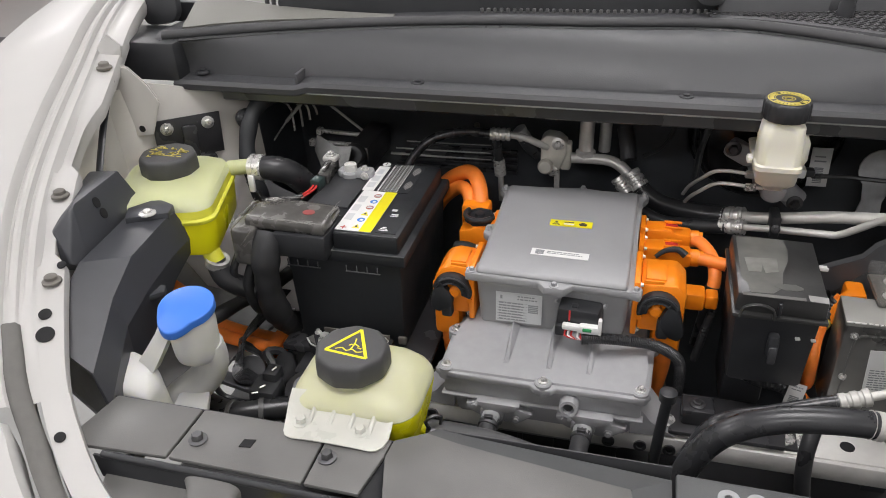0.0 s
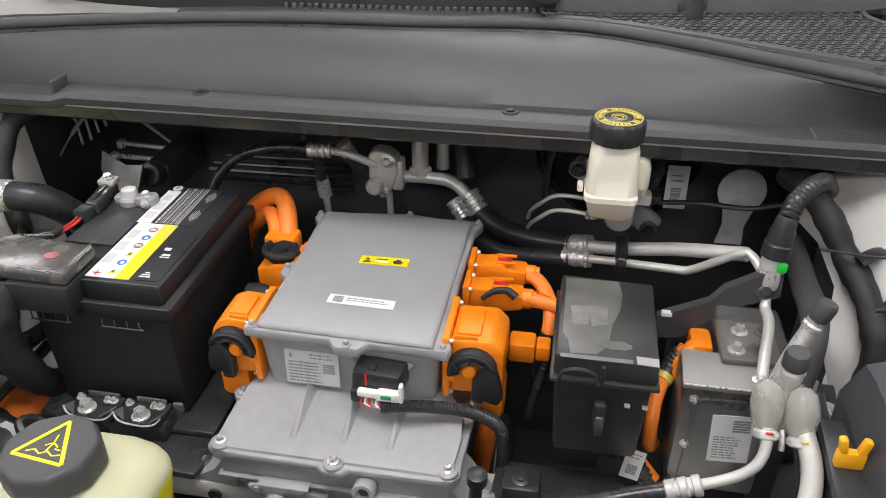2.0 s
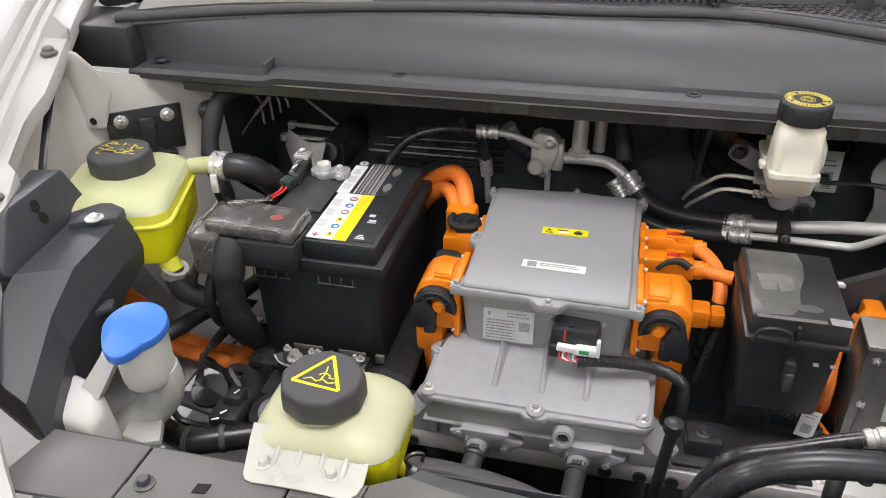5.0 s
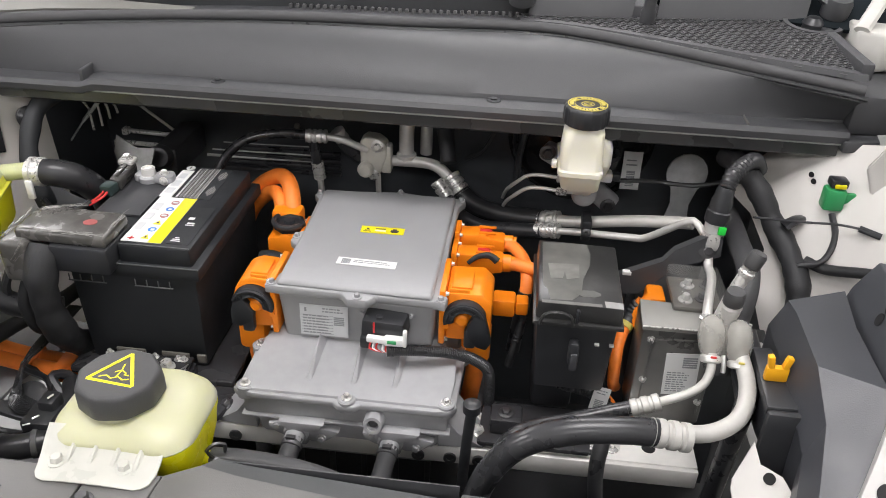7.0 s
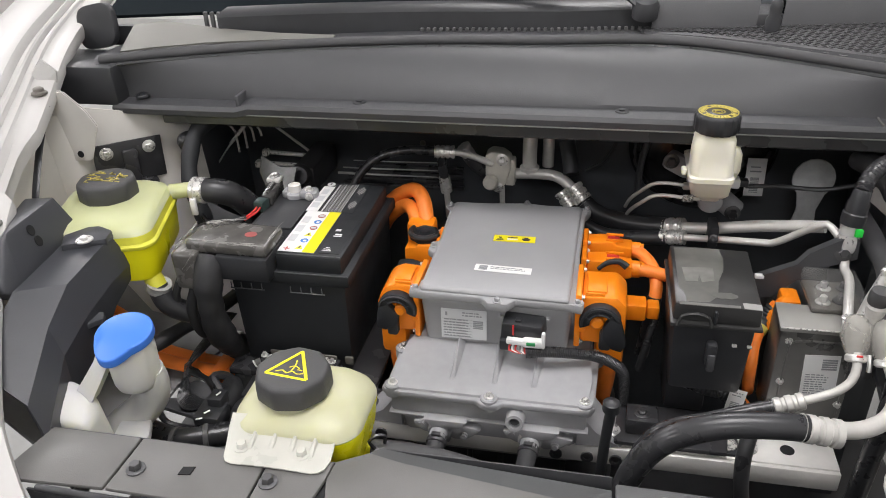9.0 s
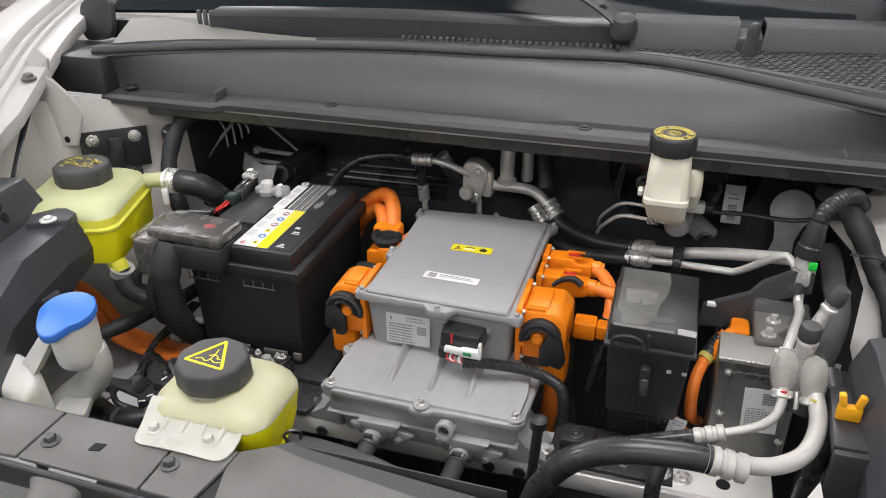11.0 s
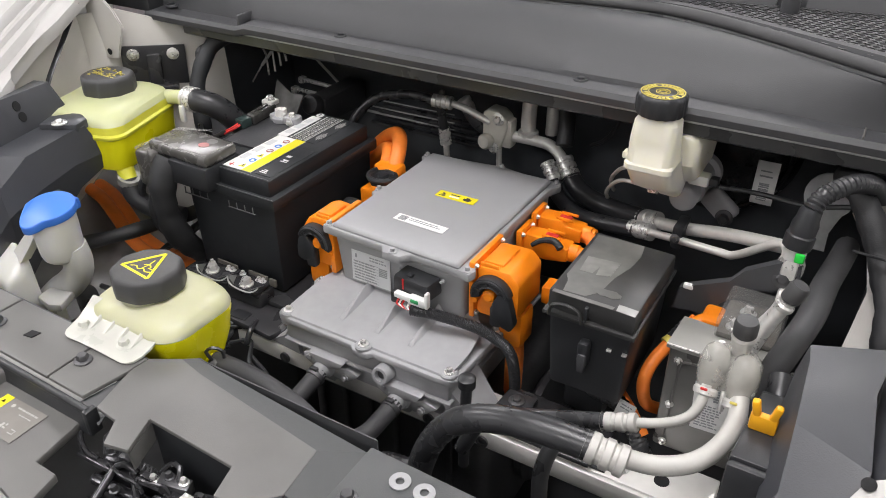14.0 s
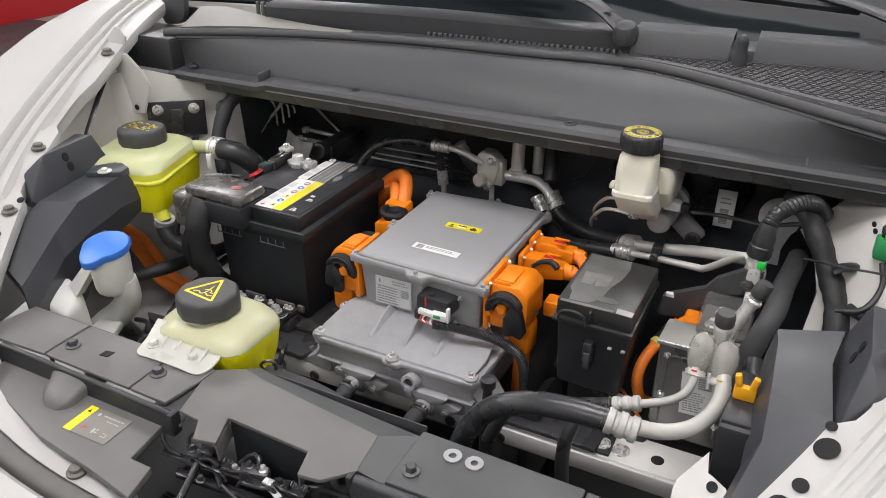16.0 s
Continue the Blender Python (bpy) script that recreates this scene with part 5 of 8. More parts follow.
        part("latch_tongue", box((min(cx, cx + side * 0.016), cy - 0.008, z - 0.04), (max(cx, cx + side * 0.016), cy + 0.006, z - 0.01), 0.004), BLACK, ob)
    if lever == "top":
        part("hub", lathe([(0.0235, 0), (0.0245, 0.003), (0.023, 0.009), (0.018, 0.011), (0.0165, 0.008), (0.009, 0.008), (0.008, 0.0125), (0, 0.013)], (x + side * dx * 0.5, y, z + dz / 2), (0, 0, 1), n=32, lobes=7, depth=0.1), BATTERY, ob, "black round lock")
        part("lever", tube([(x + side * dx * 0.5 + 0.0225 * math.cos(a), y + 0.0225 * math.sin(a), z + dz / 2 + 0.01) for a in np.linspace(radians(150), radians(330), 12)], 0.0042, n=8, raw=True), BLACK, ob)
        part("front_ledge", B((0.012, -dy / 2 - 0.004, -dz / 2 + 0.012), (dx - 0.004, -dy / 2 + 0.002, -dz / 2 + 0.018), 0.0015), ORANGE, ob)
    if drop:
        cx = x + side * dx * 0.72
        part("sleeve", box((cx - 0.02, y - 0.022, z - dz / 2 - 0.05), (cx + 0.02, y + 0.02, z - dz / 2 + 0.006), 0.009), ORANGE, ob)
        part("cable", tube([(cx, y, z - dz / 2 - 0.04), (cx, y + 0.005, z - dz / 2 - 0.09), (cx - side * 0.012, y + 0.03, z - dz / 2 - 0.2)], 0.013, n=14), ORANGE_CABLE, ob)
    return ob


hv_plug((-0.101, 0.91, 0.892), -1, (0.062, 0.06, 0.078), "front", "large orange high-voltage plug with black lever", True)
p2 = hv_plug((-0.1, 1.038, 0.893), -1, (0.056, 0.05, 0.052), "top", "orange high-voltage plug with round black lock")
part("cable", tube([(-0.134, 1.078, 0.92), (-0.146, 1.112, 0.945), (-0.166, 1.138, 0.951), (-0.195, 1.15, 0.936), (-0.22, 1.152, 0.912), (-0.25, 1.155, 0.87), (-0.27, 1.16, 0.8)], 0.0125, n=16), ORANGE_CABLE, p2)
part("cable", tube([(-0.15, 1.075, 0.915), (-0.16, 1.1, 0.93), (-0.178, 1.124, 0.929), (-0.2, 1.136, 0.912), (-0.222, 1.14, 0.885), (-0.245, 1.145, 0.83)], 0.0115, n=16), ORANGE_CABLE, p2)
part("cable_gland", box((-0.163, 1.058, 0.888), (-0.118, 1.09, 0.931), 0.006), ORANGE, p2)
part("rear_knob", tube([(-0.112, 0.967, 0.9), (-0.135, 0.972, 0.902), (-0.152, 0.975, 0.9)], lambda r: 0.01 + 0.003 * math.sin(r * 60), n=12), BATTERY, p2, "black cable boot")
hv_plug((0.113, 0.918, 0.896), 1, (0.068, 0.07, 0.076), "front", "large orange high-voltage plug with black lever", True)
for y, z in ((1.078, 0.9), (1.03, 0.895)):
    p3 = hv_plug((0.115, y, z), 1, (0.075, 0.03, 0.034), "", "slim orange high-voltage plug with a ribbed shell")
    part("key_slot", box((0.152, y - 0.004, z + 0.0168), (0.17, y + 0.004, z + 0.0182), 0.0005), REDINK, p3, "dark red slot")
    part("latch", box((0.15, y - 0.011, z + 0.0165), (0.176, y - 0.007, z + 0.02), 0.0008), ORANGE, p3)
    part("latch", box((0.15, y + 0.007, z + 0.0165), (0.176, y + 0.011, z + 0.02), 0.0008), ORANGE, p3)
    part("collar", lathe([(0.0135, 0), (0.0135, 0.012), (0.0115, 0.014), (0.0115, 0.018)], (0.189, y, z - 0.002), (1, 0, 0), n=18, squash=0.85), ORANGE, p3)
    if y > 1.05:
        part("cable", tube([(0.188, y, z - 0.002), (0.206, y - 0.012, z - 0.002), (0.222, y - 0.04, z - 0.01), (0.2265, y - 0.065, z - 0.025), (0.2255, y - 0.075, z - 0.04)], 0.0095, n=12), ORANGE_CABLE, p3)
        part("sleeve", tube([(0.2255, y - 0.074, z - 0.036), (0.222, y - 0.08, z - 0.07), (0.215, y - 0.08, z - 0.14)], 0.0105, n=12), RUBBER, p3)
    else:
        part("cable", tube([(0.188, y, z - 0.002), (0.21, y - 0.004, z - 0.001), (0.24, y - 0.012, z - 0.002)], 0.0095, n=12), ORANGE_CABLE, p3)
    if y < 1.05:
        part("lever", tube([(0.14, y - 0.022, z + 0.006), (0.152, y - 0.017, z + 0.015), (0.17, y - 0.015, z + 0.018), (0.182, y - 0.02, z + 0.012)], lambda r: 0.003 + 0.05 * min(r, 0.06), n=8), BATTERY, p3)
p4 = thing("signal_plug", (0.2, 0.96, 0.86), "small orange plug with ribbed cable end", "plug")
part("body", box((0.18, 0.955, 0.85), (0.212, 0.985, 0.877), 0.004), ORANGE, p4)
part("ribbed_end", box((0.2125, 0.958, 0.853), (0.23, 0.982, 0.874), 0.003), ORANGE, p4)
part("cable", tube([(0.222, 0.97, 0.863), (0.226, 0.968, 0.85), (0.22, 0.965, 0.82), (0.21, 0.96, 0.76)], 0.0055, n=10, ripple=0.1), TAPE, p4)

# ---- battery ----
# Paler grey for the thin lines along the battery's edges and teeth.
TEETH = material("paler_grey_edge", (0.085, 0.087, 0.09), 0.45, vary=0.2, grain=60, bump=0.0)
bat = thing("battery", (-0.3, 0.99, 0.78), "black starter battery with a white and yellow warning label", "battery")
part("case", box((-0.38, 0.872, 0.775), (-0.205, 1.115, 0.945), 0.006, taper=0.004), BATTERY, bat)
part("rim", box((-0.388, 0.865, 0.925), (-0.197, 1.122, 0.944), 0.004), BATTERY, bat)
part("top", prism([(-0.305, 0.872), (-0.208, 0.872), (-0.208, 1.112), (-0.305, 1.112)], 0.94, 0.969, 0.004), BATTERY, bat)
part("top_step", box((-0.384, 0.93, 0.94), (-0.306, 1.08, 0.962), 0.004), BATTERY, bat)
part("top_flap", box((-0.376, 0.955, 0.962), (-0.312, 1.07, 0.9655), 0.002), PLASTIC, bat)
for x0, y0, x1, y1 in ((-0.376, 0.955, -0.312, 0.9562), (-0.376, 1.0688, -0.312, 1.07), (-0.376, 0.9565, -0.3748, 1.0685), (-0.3132, 0.9565, -0.312, 1.0685)):
    part("flap_edge", box((x0, y0, 0.9655), (x1, y1, 0.9664), 0.0003, 1), TEETH, bat)
for x0 in (-0.375, -0.285):
    for i in range(4):
        part("tooth", box((x0 + 0.0155 * i, 0.8625, 0.914), (x0 + 0.0012 + 0.0155 * i, 0.8645, 0.9235), 0.0004, 1), TEETH, bat)
    part("tooth_rail", box((x0 - 0.001, 0.8625, 0.9125), (x0 + 0.051, 0.8645, 0.9138), 0.0003, 1), TEETH, bat)
for z in (0.9445, 0.9695):
    x0, x1, y = (-0.387, -0.198, 0.8655) if z < 0.95 else (-0.303, -0.21, 0.8745)
    part("front_edge", tube([(x0, y, z), (x1, y, z)], 0.0009, n=6, step=0.05), TEETH, bat)

fm = flat_frame((-0.304, 0.882, 0.9692), (1, 0.0, 0), (0.0, 1, 0))
bars = [(0.036, 0.0, 0.018, 0.124, YELLOW), (0.006, 0.007, 0.009, 0.0018, REDINK), (0.0096, 0.0034, 0.0018, 0.009, REDINK)]
for k, yy in enumerate((0.008, 0.027, 0.046, 0.065, 0.084, 0.103)):
    ink = (YELLOW, BLUEINK, YELLOW, FADERED, BLUEINK, FADERED)[k]
    bars += [(0.0225, yy, 0.0115, 0.0115, ink, "t" if ink is YELLOW else "o")]
    if ink is FADERED:
        bars += [(0.0245, yy + 0.0035, 0.0075, 0.0045, PALE, "up")]
    else:
        bars += [(0.0268, yy + 0.0025, 0.0028 if ink is YELLOW else 0.0045, 0.0045, INK if ink is YELLOW else PAPER, "up")]
bars += [(0.003, 0.03 + 0.028 * i, 0.011, 0.019, PALE) for i in range(3)]
decal("warning_label", bat, fm, 0.054, 0.124, PAPER, bars, "white and yellow warning label with hazard signs")
fm = flat_frame((-0.308, 1.0068, 0.9692), (1, 0, 0), (0, 1, 0))
decal("strip_label", bat, fm, 0.019, 0.088, PAPER, [(0.003, 0.012, 0.012, 0.016, PALE), (0.003, 0.034, 0.012, 0.018, PALE), (0.004, 0.06, 0.01, 0.016, PALE)], "white strip label")
part("round_mark", lathe([(0.0068, 0), (0.0068, 0.0006), (0, 0.0006)], (-0.2985, 1.1035, 0.9692), (0, 0, 1), n=24), PAPER, bat, "round white sign")
part("round_mark", box((-0.2993, 1.1, 0.97), (-0.2977, 1.107, 0.9703), 0.0), INK, bat)
fm = flat_frame((-0.2875, 1.007, 0.9691), (1, 0, 0), (0, 1, 0))
bars = [(0.0345, 0.0, 0.0008, 0.1, PAPER)]
rnd = random.Random(12)
for i in range(6):
    at = 0.002
    wide = 0.0021 if i in (0, 5) else 0.0014
    while at < 0.096:
        l = rnd.uniform(0.002, 0.0075)
        bars.append((0.004 + 0.0052 * i, at, wide, min(l, 0.098 - at), FADEINK if i % 2 else PAPER))
        at += l + rnd.uniform(0.001, 0.0025)
    bars.append((0.0066 + 0.0052 * i, 0.0, 0.0005, 0.098, FADEINK))
for yy, n in ((0.062, 5), (0.012, 5)):
    for i in range(n):
        bars.append((0.041 + 0.0024 * i, yy + 0.004 * abs(i - 2), 0.0011, 0.03 - 0.008 * abs(i - 2), FADEINK))
decal("print_field", bat, fm, 0.055, 0.101, BATTERY, bars, "small white print on black")
fm = flat_frame((-0.244, 0.884, 0.9692), (1, 0, 0), (0, 1, 0))
decal("print_field", bat, fm, 0.03, 0.1, BATTERY, [(0.003, 0.006, 0.013, 0.002, PAPER), (0.004, 0.010, 0.01, 0.002, PAPER), (0.006, 0.014, 0.006, 0.002, PAPER), (0.006, 0.048, 0.012, 0.002, PAPER), (0.007, 0.052, 0.01, 0.004, PAPER), (0.004, 0.064, 0.008, 0.006, PAPER)], "recycling marks on black")

cov = thing("terminal_cover", (-0.36, 0.87, 0.95), "scuffed grey plastic cover over the battery's positive terminal", "terminal cover")
WRAP = material("film_wrapped_plastic", (0.1, 0.096, 0.09), 0.27, vary=0.4, grain=40, bump=0.9, bump_scale=55, blot=0.5, blot_colour=(0.17, 0.165, 0.155))
# Pale film colour that stands in for the glints on its creases.
CREASE = material("crinkled_film_highlight", (0.42, 0.41, 0.39), 0.22, vary=0.3, grain=200, bump=0.2, alpha=0.6)
part("lid", prism([(-0.43, 0.855), (-0.307, 0.852), (-0.307, 0.918), (-0.40, 0.925), (-0.432, 0.905)], 0.972, 0.99, 0.006, 3), WRAP, cov)
part("lid", box((-0.385, 0.848, 0.935), (-0.306, 0.92, 0.973), 0.004), BLACK, cov)
part("side_box", box((-0.447, 0.84, 0.918), (-0.409, 0.925, 0.978), 0.007, 3), WRAP, cov, "film-wrapped fuse holder")
rnd = random.Random(17)


def creases(a, c, n, spread, r=0.00055):
    """Short crinkles of clear film strewn about an edge, pale to paint its highlights."""
    a, c = Vector(a), Vector(c)
    for i in range(n):
        p = a.lerp(c, rnd.random()) + Vector((rnd.uniform(-1, 1) * spread, rnd.uniform(-1, 1) * spread, rnd.uniform(0, 0.0012)))
        d = (c - a).normalized() * rnd.uniform(0.008, 0.026)
        q = p + d + Vector((rnd.uniform(-1, 1), rnd.uniform(-1, 1), 0)) * 0.003
        part("film_crease", tube([p, p.lerp(q, 0.5) + Vector((rnd.uniform(-1, 1), rnd.uniform(-1, 1), 0.3)) * 0.0012, q], r * rnd.uniform(0.6, 1.5), n=5, step=0.005, flat=0.5), CREASE, cov)


creases((-0.428, 0.86, 0.9895), (-0.33, 0.856, 0.9895), 18, 0.003)
creases((-0.432, 0.905, 0.9895), (-0.39, 0.923, 0.9895), 14, 0.004)
creases((-0.447, 0.845, 0.977), (-0.447, 0.92, 0.977), 18, 0.004)
creases((-0.31, 0.86, 0.9895), (-0.31, 0.912, 0.9895), 12, 0.004)
creases((-0.445, 0.842, 0.93), (-0.412, 0.84, 0.972), 10, 0.004)
part("mark", lathe([(0.009, 0), (0.009, 0.0008), (0, 0.001)], (-0.342, 0.886, 0.99), (0, 0, 1), n=20, squash=0.8), FADERED, cov, "red plus mark")
part("loom", tube([(-0.396, 0.862, 0.963), (-0.397, 0.847, 0.945), (-0.399, 0.841, 0.915), (-0.401, 0.844, 0.87), (-0.402, 0.86, 0.825), (-0.403, 0.885, 0.79), (-0.404, 0.92, 0.76)], lambda r: 0.0195 + 0.0016 * math.sin(r * 60) + 0.0008 * math.sin(r * 190), n=16), TAPE, cov, "thick black taped cable loom")
part("branch", tube([(-0.425, 0.855, 0.92), (-0.435, 0.845, 0.88), (-0.43, 0.85, 0.84), (-0.425, 0.88, 0.81)], 0.008, n=10), TAPE, cov)
part("branch", tube([(-0.445, 0.85, 0.93), (-0.455, 0.845, 0.9), (-0.45, 0.855, 0.86), (-0.44, 0.9, 0.83)], 0.006, n=8), TAPE, cov)

neg = thing("battery_clamp", (-0.33, 1.07, 0.96), "zinc negative clamp with sensor and cable on the battery", "battery clamp")
part("clamp_ring", lathe([(0.0115, -0.004), (0.015, -0.003), (0.0152, 0.004), (0.0125, 0.007), (0.0115, 0.007)], (-0.345, 1.06, 0.969), (0, 0, 1), n=22), CAST2, neg)
part("clamp", prism([(-0.335, 1.049), (-0.308, 1.046), (-0.3045, 1.053), (-0.306, 1.066), (-0.312, 1.073), (-0.333, 1.071)], 0.966, 0.9795, 0.0035), CAST2, neg, "pale cast clamp ear")
part("clamp", prism([(-0.365, 1.052), (-0.358, 1.048), (-0.352, 1.056), (-0.355, 1.072), (-0.364, 1.07)], 0.966, 0.978, 0.003), CAST2, neg)
part("post", lathe([(0.0112, -0.002), (0.0098, 0.019), (0.0075, 0.0195), (0.007, 0.016), (0, 0.016)], (-0.345, 1.06, 0.9675), (0, 0, 1), n=22), BARE, neg, "dull lead battery post")
part("ear_bolt", bolt((-0.32, 1.058, 0.9795), 0.0052, washer=1.3), ZINC, neg)
part("ear_pin", bolt((-0.317, 1.047, 0.973), 0.004, (0, -1, 0)), ZINC, neg)
part("shield", sheet([(-0.447, 1.17, 0.985), (-0.413, 1.165, 0.967), (-0.38, 1.16, 0.971), (-0.388, 1.14, 0.93), (-0.43, 1.14, 0.93), (-0.453, 1.165, 0.957)], [(0, 1, 4, 5), (1, 2, 3, 4)], 0.0025), SHEETM, neg, "scratched sheet bracket")
part("mount", sheet([(-0.546, 1.072, 0.93), (-0.535, 1.096, 0.935), (-0.464, 1.044, 0.94), (-0.434, 1.042, 0.93), (-0.456, 1.014, 0.925), (-0.485, 1.011, 0.92), (-0.515, 1.041, 0.925), (-0.5, 1.05, 0.955)], [(0, 1, 7, 6), (1, 2, 7), (2, 3, 4), (7, 2, 4, 5), (6, 7, 5)], 0.005), BLACK, neg, "folded black mounting bracket")
part("sensor", prism([(-0.387, 1.022), (-0.368, 1.019), (-0.372, 1.08), (-0.396, 1.083)], 0.9665, 0.9835, 0.003, 3), SMOKED, neg, "smoked plastic sensor housing")
part("sensor_rib", prism([(-0.382, 1.03), (-0.376, 1.029), (-0.381, 1.07), (-0.388, 1.071)], 0.9835, 0.9855, 0.0008), SMOKED, neg)
part("sensor_lid", prism([(-0.399, 1.072), (-0.374, 1.069), (-0.375, 1.092), (-0.4, 1.095)], 0.98, 0.9885, 0.003), ALU, neg, "silver terminal block")
part("nut", bolt((-0.387, 1.082, 0.9885), 0.0065, washer=1.3), ZINC, neg)
part("plug", prism([(-0.392, 1.0), (-0.374, 0.997), (-0.371, 1.0185), (-0.39, 1.0215)], 0.966, 0.982, 0.003), material("dark_green_plug", (0.03, 0.05, 0.048), 0.3, vary=0.2, grain=60, bump=0.05), neg)
for d in (0.0, 0.006):
    part("wire", tube([(-0.385 + d, 1.0, 0.974), (-0.387 + d, 0.99, 0.971), (-0.397 + d, 0.982, 0.965), (-0.415 + d, 0.98, 0.955)], 0.0018, n=8), REDINK, neg)
part("wire", tube([(-0.396, 0.984, 0.965), (-0.415, 0.98, 0.953), (-0.445, 0.985, 0.942), (-0.475, 1.0, 0.942), (-0.51, 1.035, 0.95), (-0.53, 1.07, 0.96)], 0.0045, n=10), RUBBER, neg)

tray2 = thing("battery_tray", (-0.29, 0.9, 0.72), "black steel battery tray with bolted bracket", "battery tray")
part("tray", box((-0.40, 0.85, 0.762), (-0.165, 1.13, 0.774), 0.003), SATIN, tray2)
part("shelf", prism([(-0.36, 0.80), (-0.165, 0.79), (-0.15, 0.849), (-0.36, 0.849)], 0.758, 0.768, 0.003), SATIN, tray2)
part("riser", box((-0.345, 0.832, 0.7685), (-0.219, 0.866, 0.791), 0.003), SATIN, tray2)
for x0, x1, bx, by in ((-0.346, -0.284, -0.322, 0.842), (-0.281, -0.222, -0.25, 0.84)):
    part("bracket", prism([(x0, 0.832), (x0 + 0.005, 0.827), (x1 - 0.005, 0.827), (x1, 0.832), (x1, 0.868), (x0, 0.868)], 0.7915, 0.7990, 0.003), SATIN, tray2, "black hold-down bracket")
    # The lip's highlight is a pale strip, not bare metal.
    part("bracket_lip", tube([(x0 - 0.001, 0.834, 0.8070), (x0 + 0.005, 0.829, 0.8020), (x0 + 0.016, 0.8265, 0.7985), (x1 - 0.016, 0.8255, 0.7980), (x1 - 0.004, 0.828, 0.8010), (x1 + 0.002, 0.833, 0.8060)], 0.0013, n=8, flat=0.7), EDGESHINE, tray2, "painted highlight on the turned-up lip")
    for xa, xb in ((x0 - 0.001, x0 + 0.014), (x1 + 0.001, x1 - 0.014)):
        part("bracket_wing", sheet([(xa, 0.834, 0.8070), (xb, 0.829, 0.8000), (xa + 0.2 * (xb - xa), 0.85, 0.8005)], [(0, 1, 2)], 0.0012), SHEETM, tray2)
    part("rear_lip", box((x0 + 0.014, 0.8625, 0.7990), (x1 - 0.006, 0.8655, 0.8065), 0.001), PLUG, tray2)
    part("bolt", bolt((bx, by, 0.7990), 0.0082, washer=1.35, high=0.012), ZINC, tray2, "zinc hexagon bolt with washer")
    for cx in (x0 + 0.006, x1 - 0.02, x1 - 0.012):
        part("clip", bolt((cx, 0.8585, 0.7990), 0.0033, high=0.006), ZINC, tray2)
part("clip", box((-0.209, 0.846, 0.8070), (-0.196, 0.851, 0.8200), 0.002), PLUG, tray2, "pale plastic clip")
part("support", box((-0.39, 0.86, 0.5), (-0.19, 1.1, 0.7615), 0.01), VOID, tray2)

# ---- coolant tanks ----
def lobed_cap(at, r, high, parent, n=8):
    """A screw cap with flat grips round it and a soft upper edge."""
    b = bmesh.new()
    rings = []
    count = 12 * n
    for k, h in ((0.97, 0.0), (1.0, 0.06), (1.0, 0.55), (0.985, 0.8), (0.955, 0.92), (0.9, 0.985), (0.84, 1.0), (0.0, 1.0)):
        ring = []
        for i in range(count):
            a = 2 * math.pi * i / count
            off = (a + math.pi / n) % (2 * math.pi / n) - math.pi / n
            flat = math.cos(math.pi / n) / math.cos(off)
            rr = r * k * (0.22 + 0.78 * min(flat, 0.985))
            ring.append(b.verts.new((at[0] + rr * math.cos(a), at[1] + rr * math.sin(a), at[2] + high * h - 0.02 * rr * math.sin(a))))
        rings.append(ring)
    for lo, hi in zip(rings, rings[1:]):
        for i in range(count):
            b.faces.new((lo[i], lo[(i + 1) % count], hi[(i + 1) % count], hi[i]))
    b.faces.new(rings[0][::-1])
    bmesh.ops.remove_doubles(b, verts=b.verts, dist=1e-6)
    return part("cap", b, CAP, parent, "charcoal screw cap with flat grips", sharp=50)


t1 = thing("coolant_tank", (-0.185, 0.64, 0.81), "milky coolant tank of yellow coolant bolted to the radiator cover", "coolant tank", "coolant tanks")


def soft_body(levels, seg=10):
    """A rounded body from levels (z, x0, x1, y0, y1, corner radius)."""
    rows = []
    for z, x0, x1, y0, y1, r in levels:
        row = []
        for cx, cy, a0 in ((x1 - r, y1 - r, 0), (x0 + r, y1 - r, 90), (x0 + r, y0 + r, 180), (x1 - r, y0 + r, 270)):
            for k in range(seg):
                a = radians(a0 + 90 * k / (seg - 1))
                row.append(Vector((cx + r * math.cos(a), cy + r * math.sin(a), z)))
        rows.append(row)
    b = loft(rows, 0, closed=True)
    b.faces.new([v for v in b.verts][: len(rows[0])][::-1])
    b.faces.new([v for v in b.verts][-len(rows[0]):])
    return b


part("shell", soft_body([(0.9142, -0.252, -0.1026, 0.5802, 0.698, 0.034), (0.9155, -0.252, -0.1025, 0.58, 0.698, 0.034), (0.9225, -0.2495, -0.105, 0.583, 0.697, 0.036), (0.9295, -0.243, -0.112, 0.591, 0.694, 0.04), (0.935, -0.233, -0.123, 0.601, 0.688, 0.042), (0.9385, -0.222, -0.136, 0.61, 0.68, 0.034)], 14), TANK, t1)
part("coolant", soft_body([(0.8465, -0.236, -0.121, 0.6, 0.674, 0.022), (0.853, -0.243, -0.113, 0.594, 0.681, 0.024), (0.88, -0.247, -0.107, 0.587, 0.69, 0.026), (0.9, -0.249, -0.1045, 0.584, 0.694, 0.03), (0.908, -0.251, -0.103, 0.581, 0.697, 0.032), (0.9142, -0.252, -0.1026, 0.5802, 0.698, 0.034)], 14), COOLANT, t1, "yellow coolant showing through")
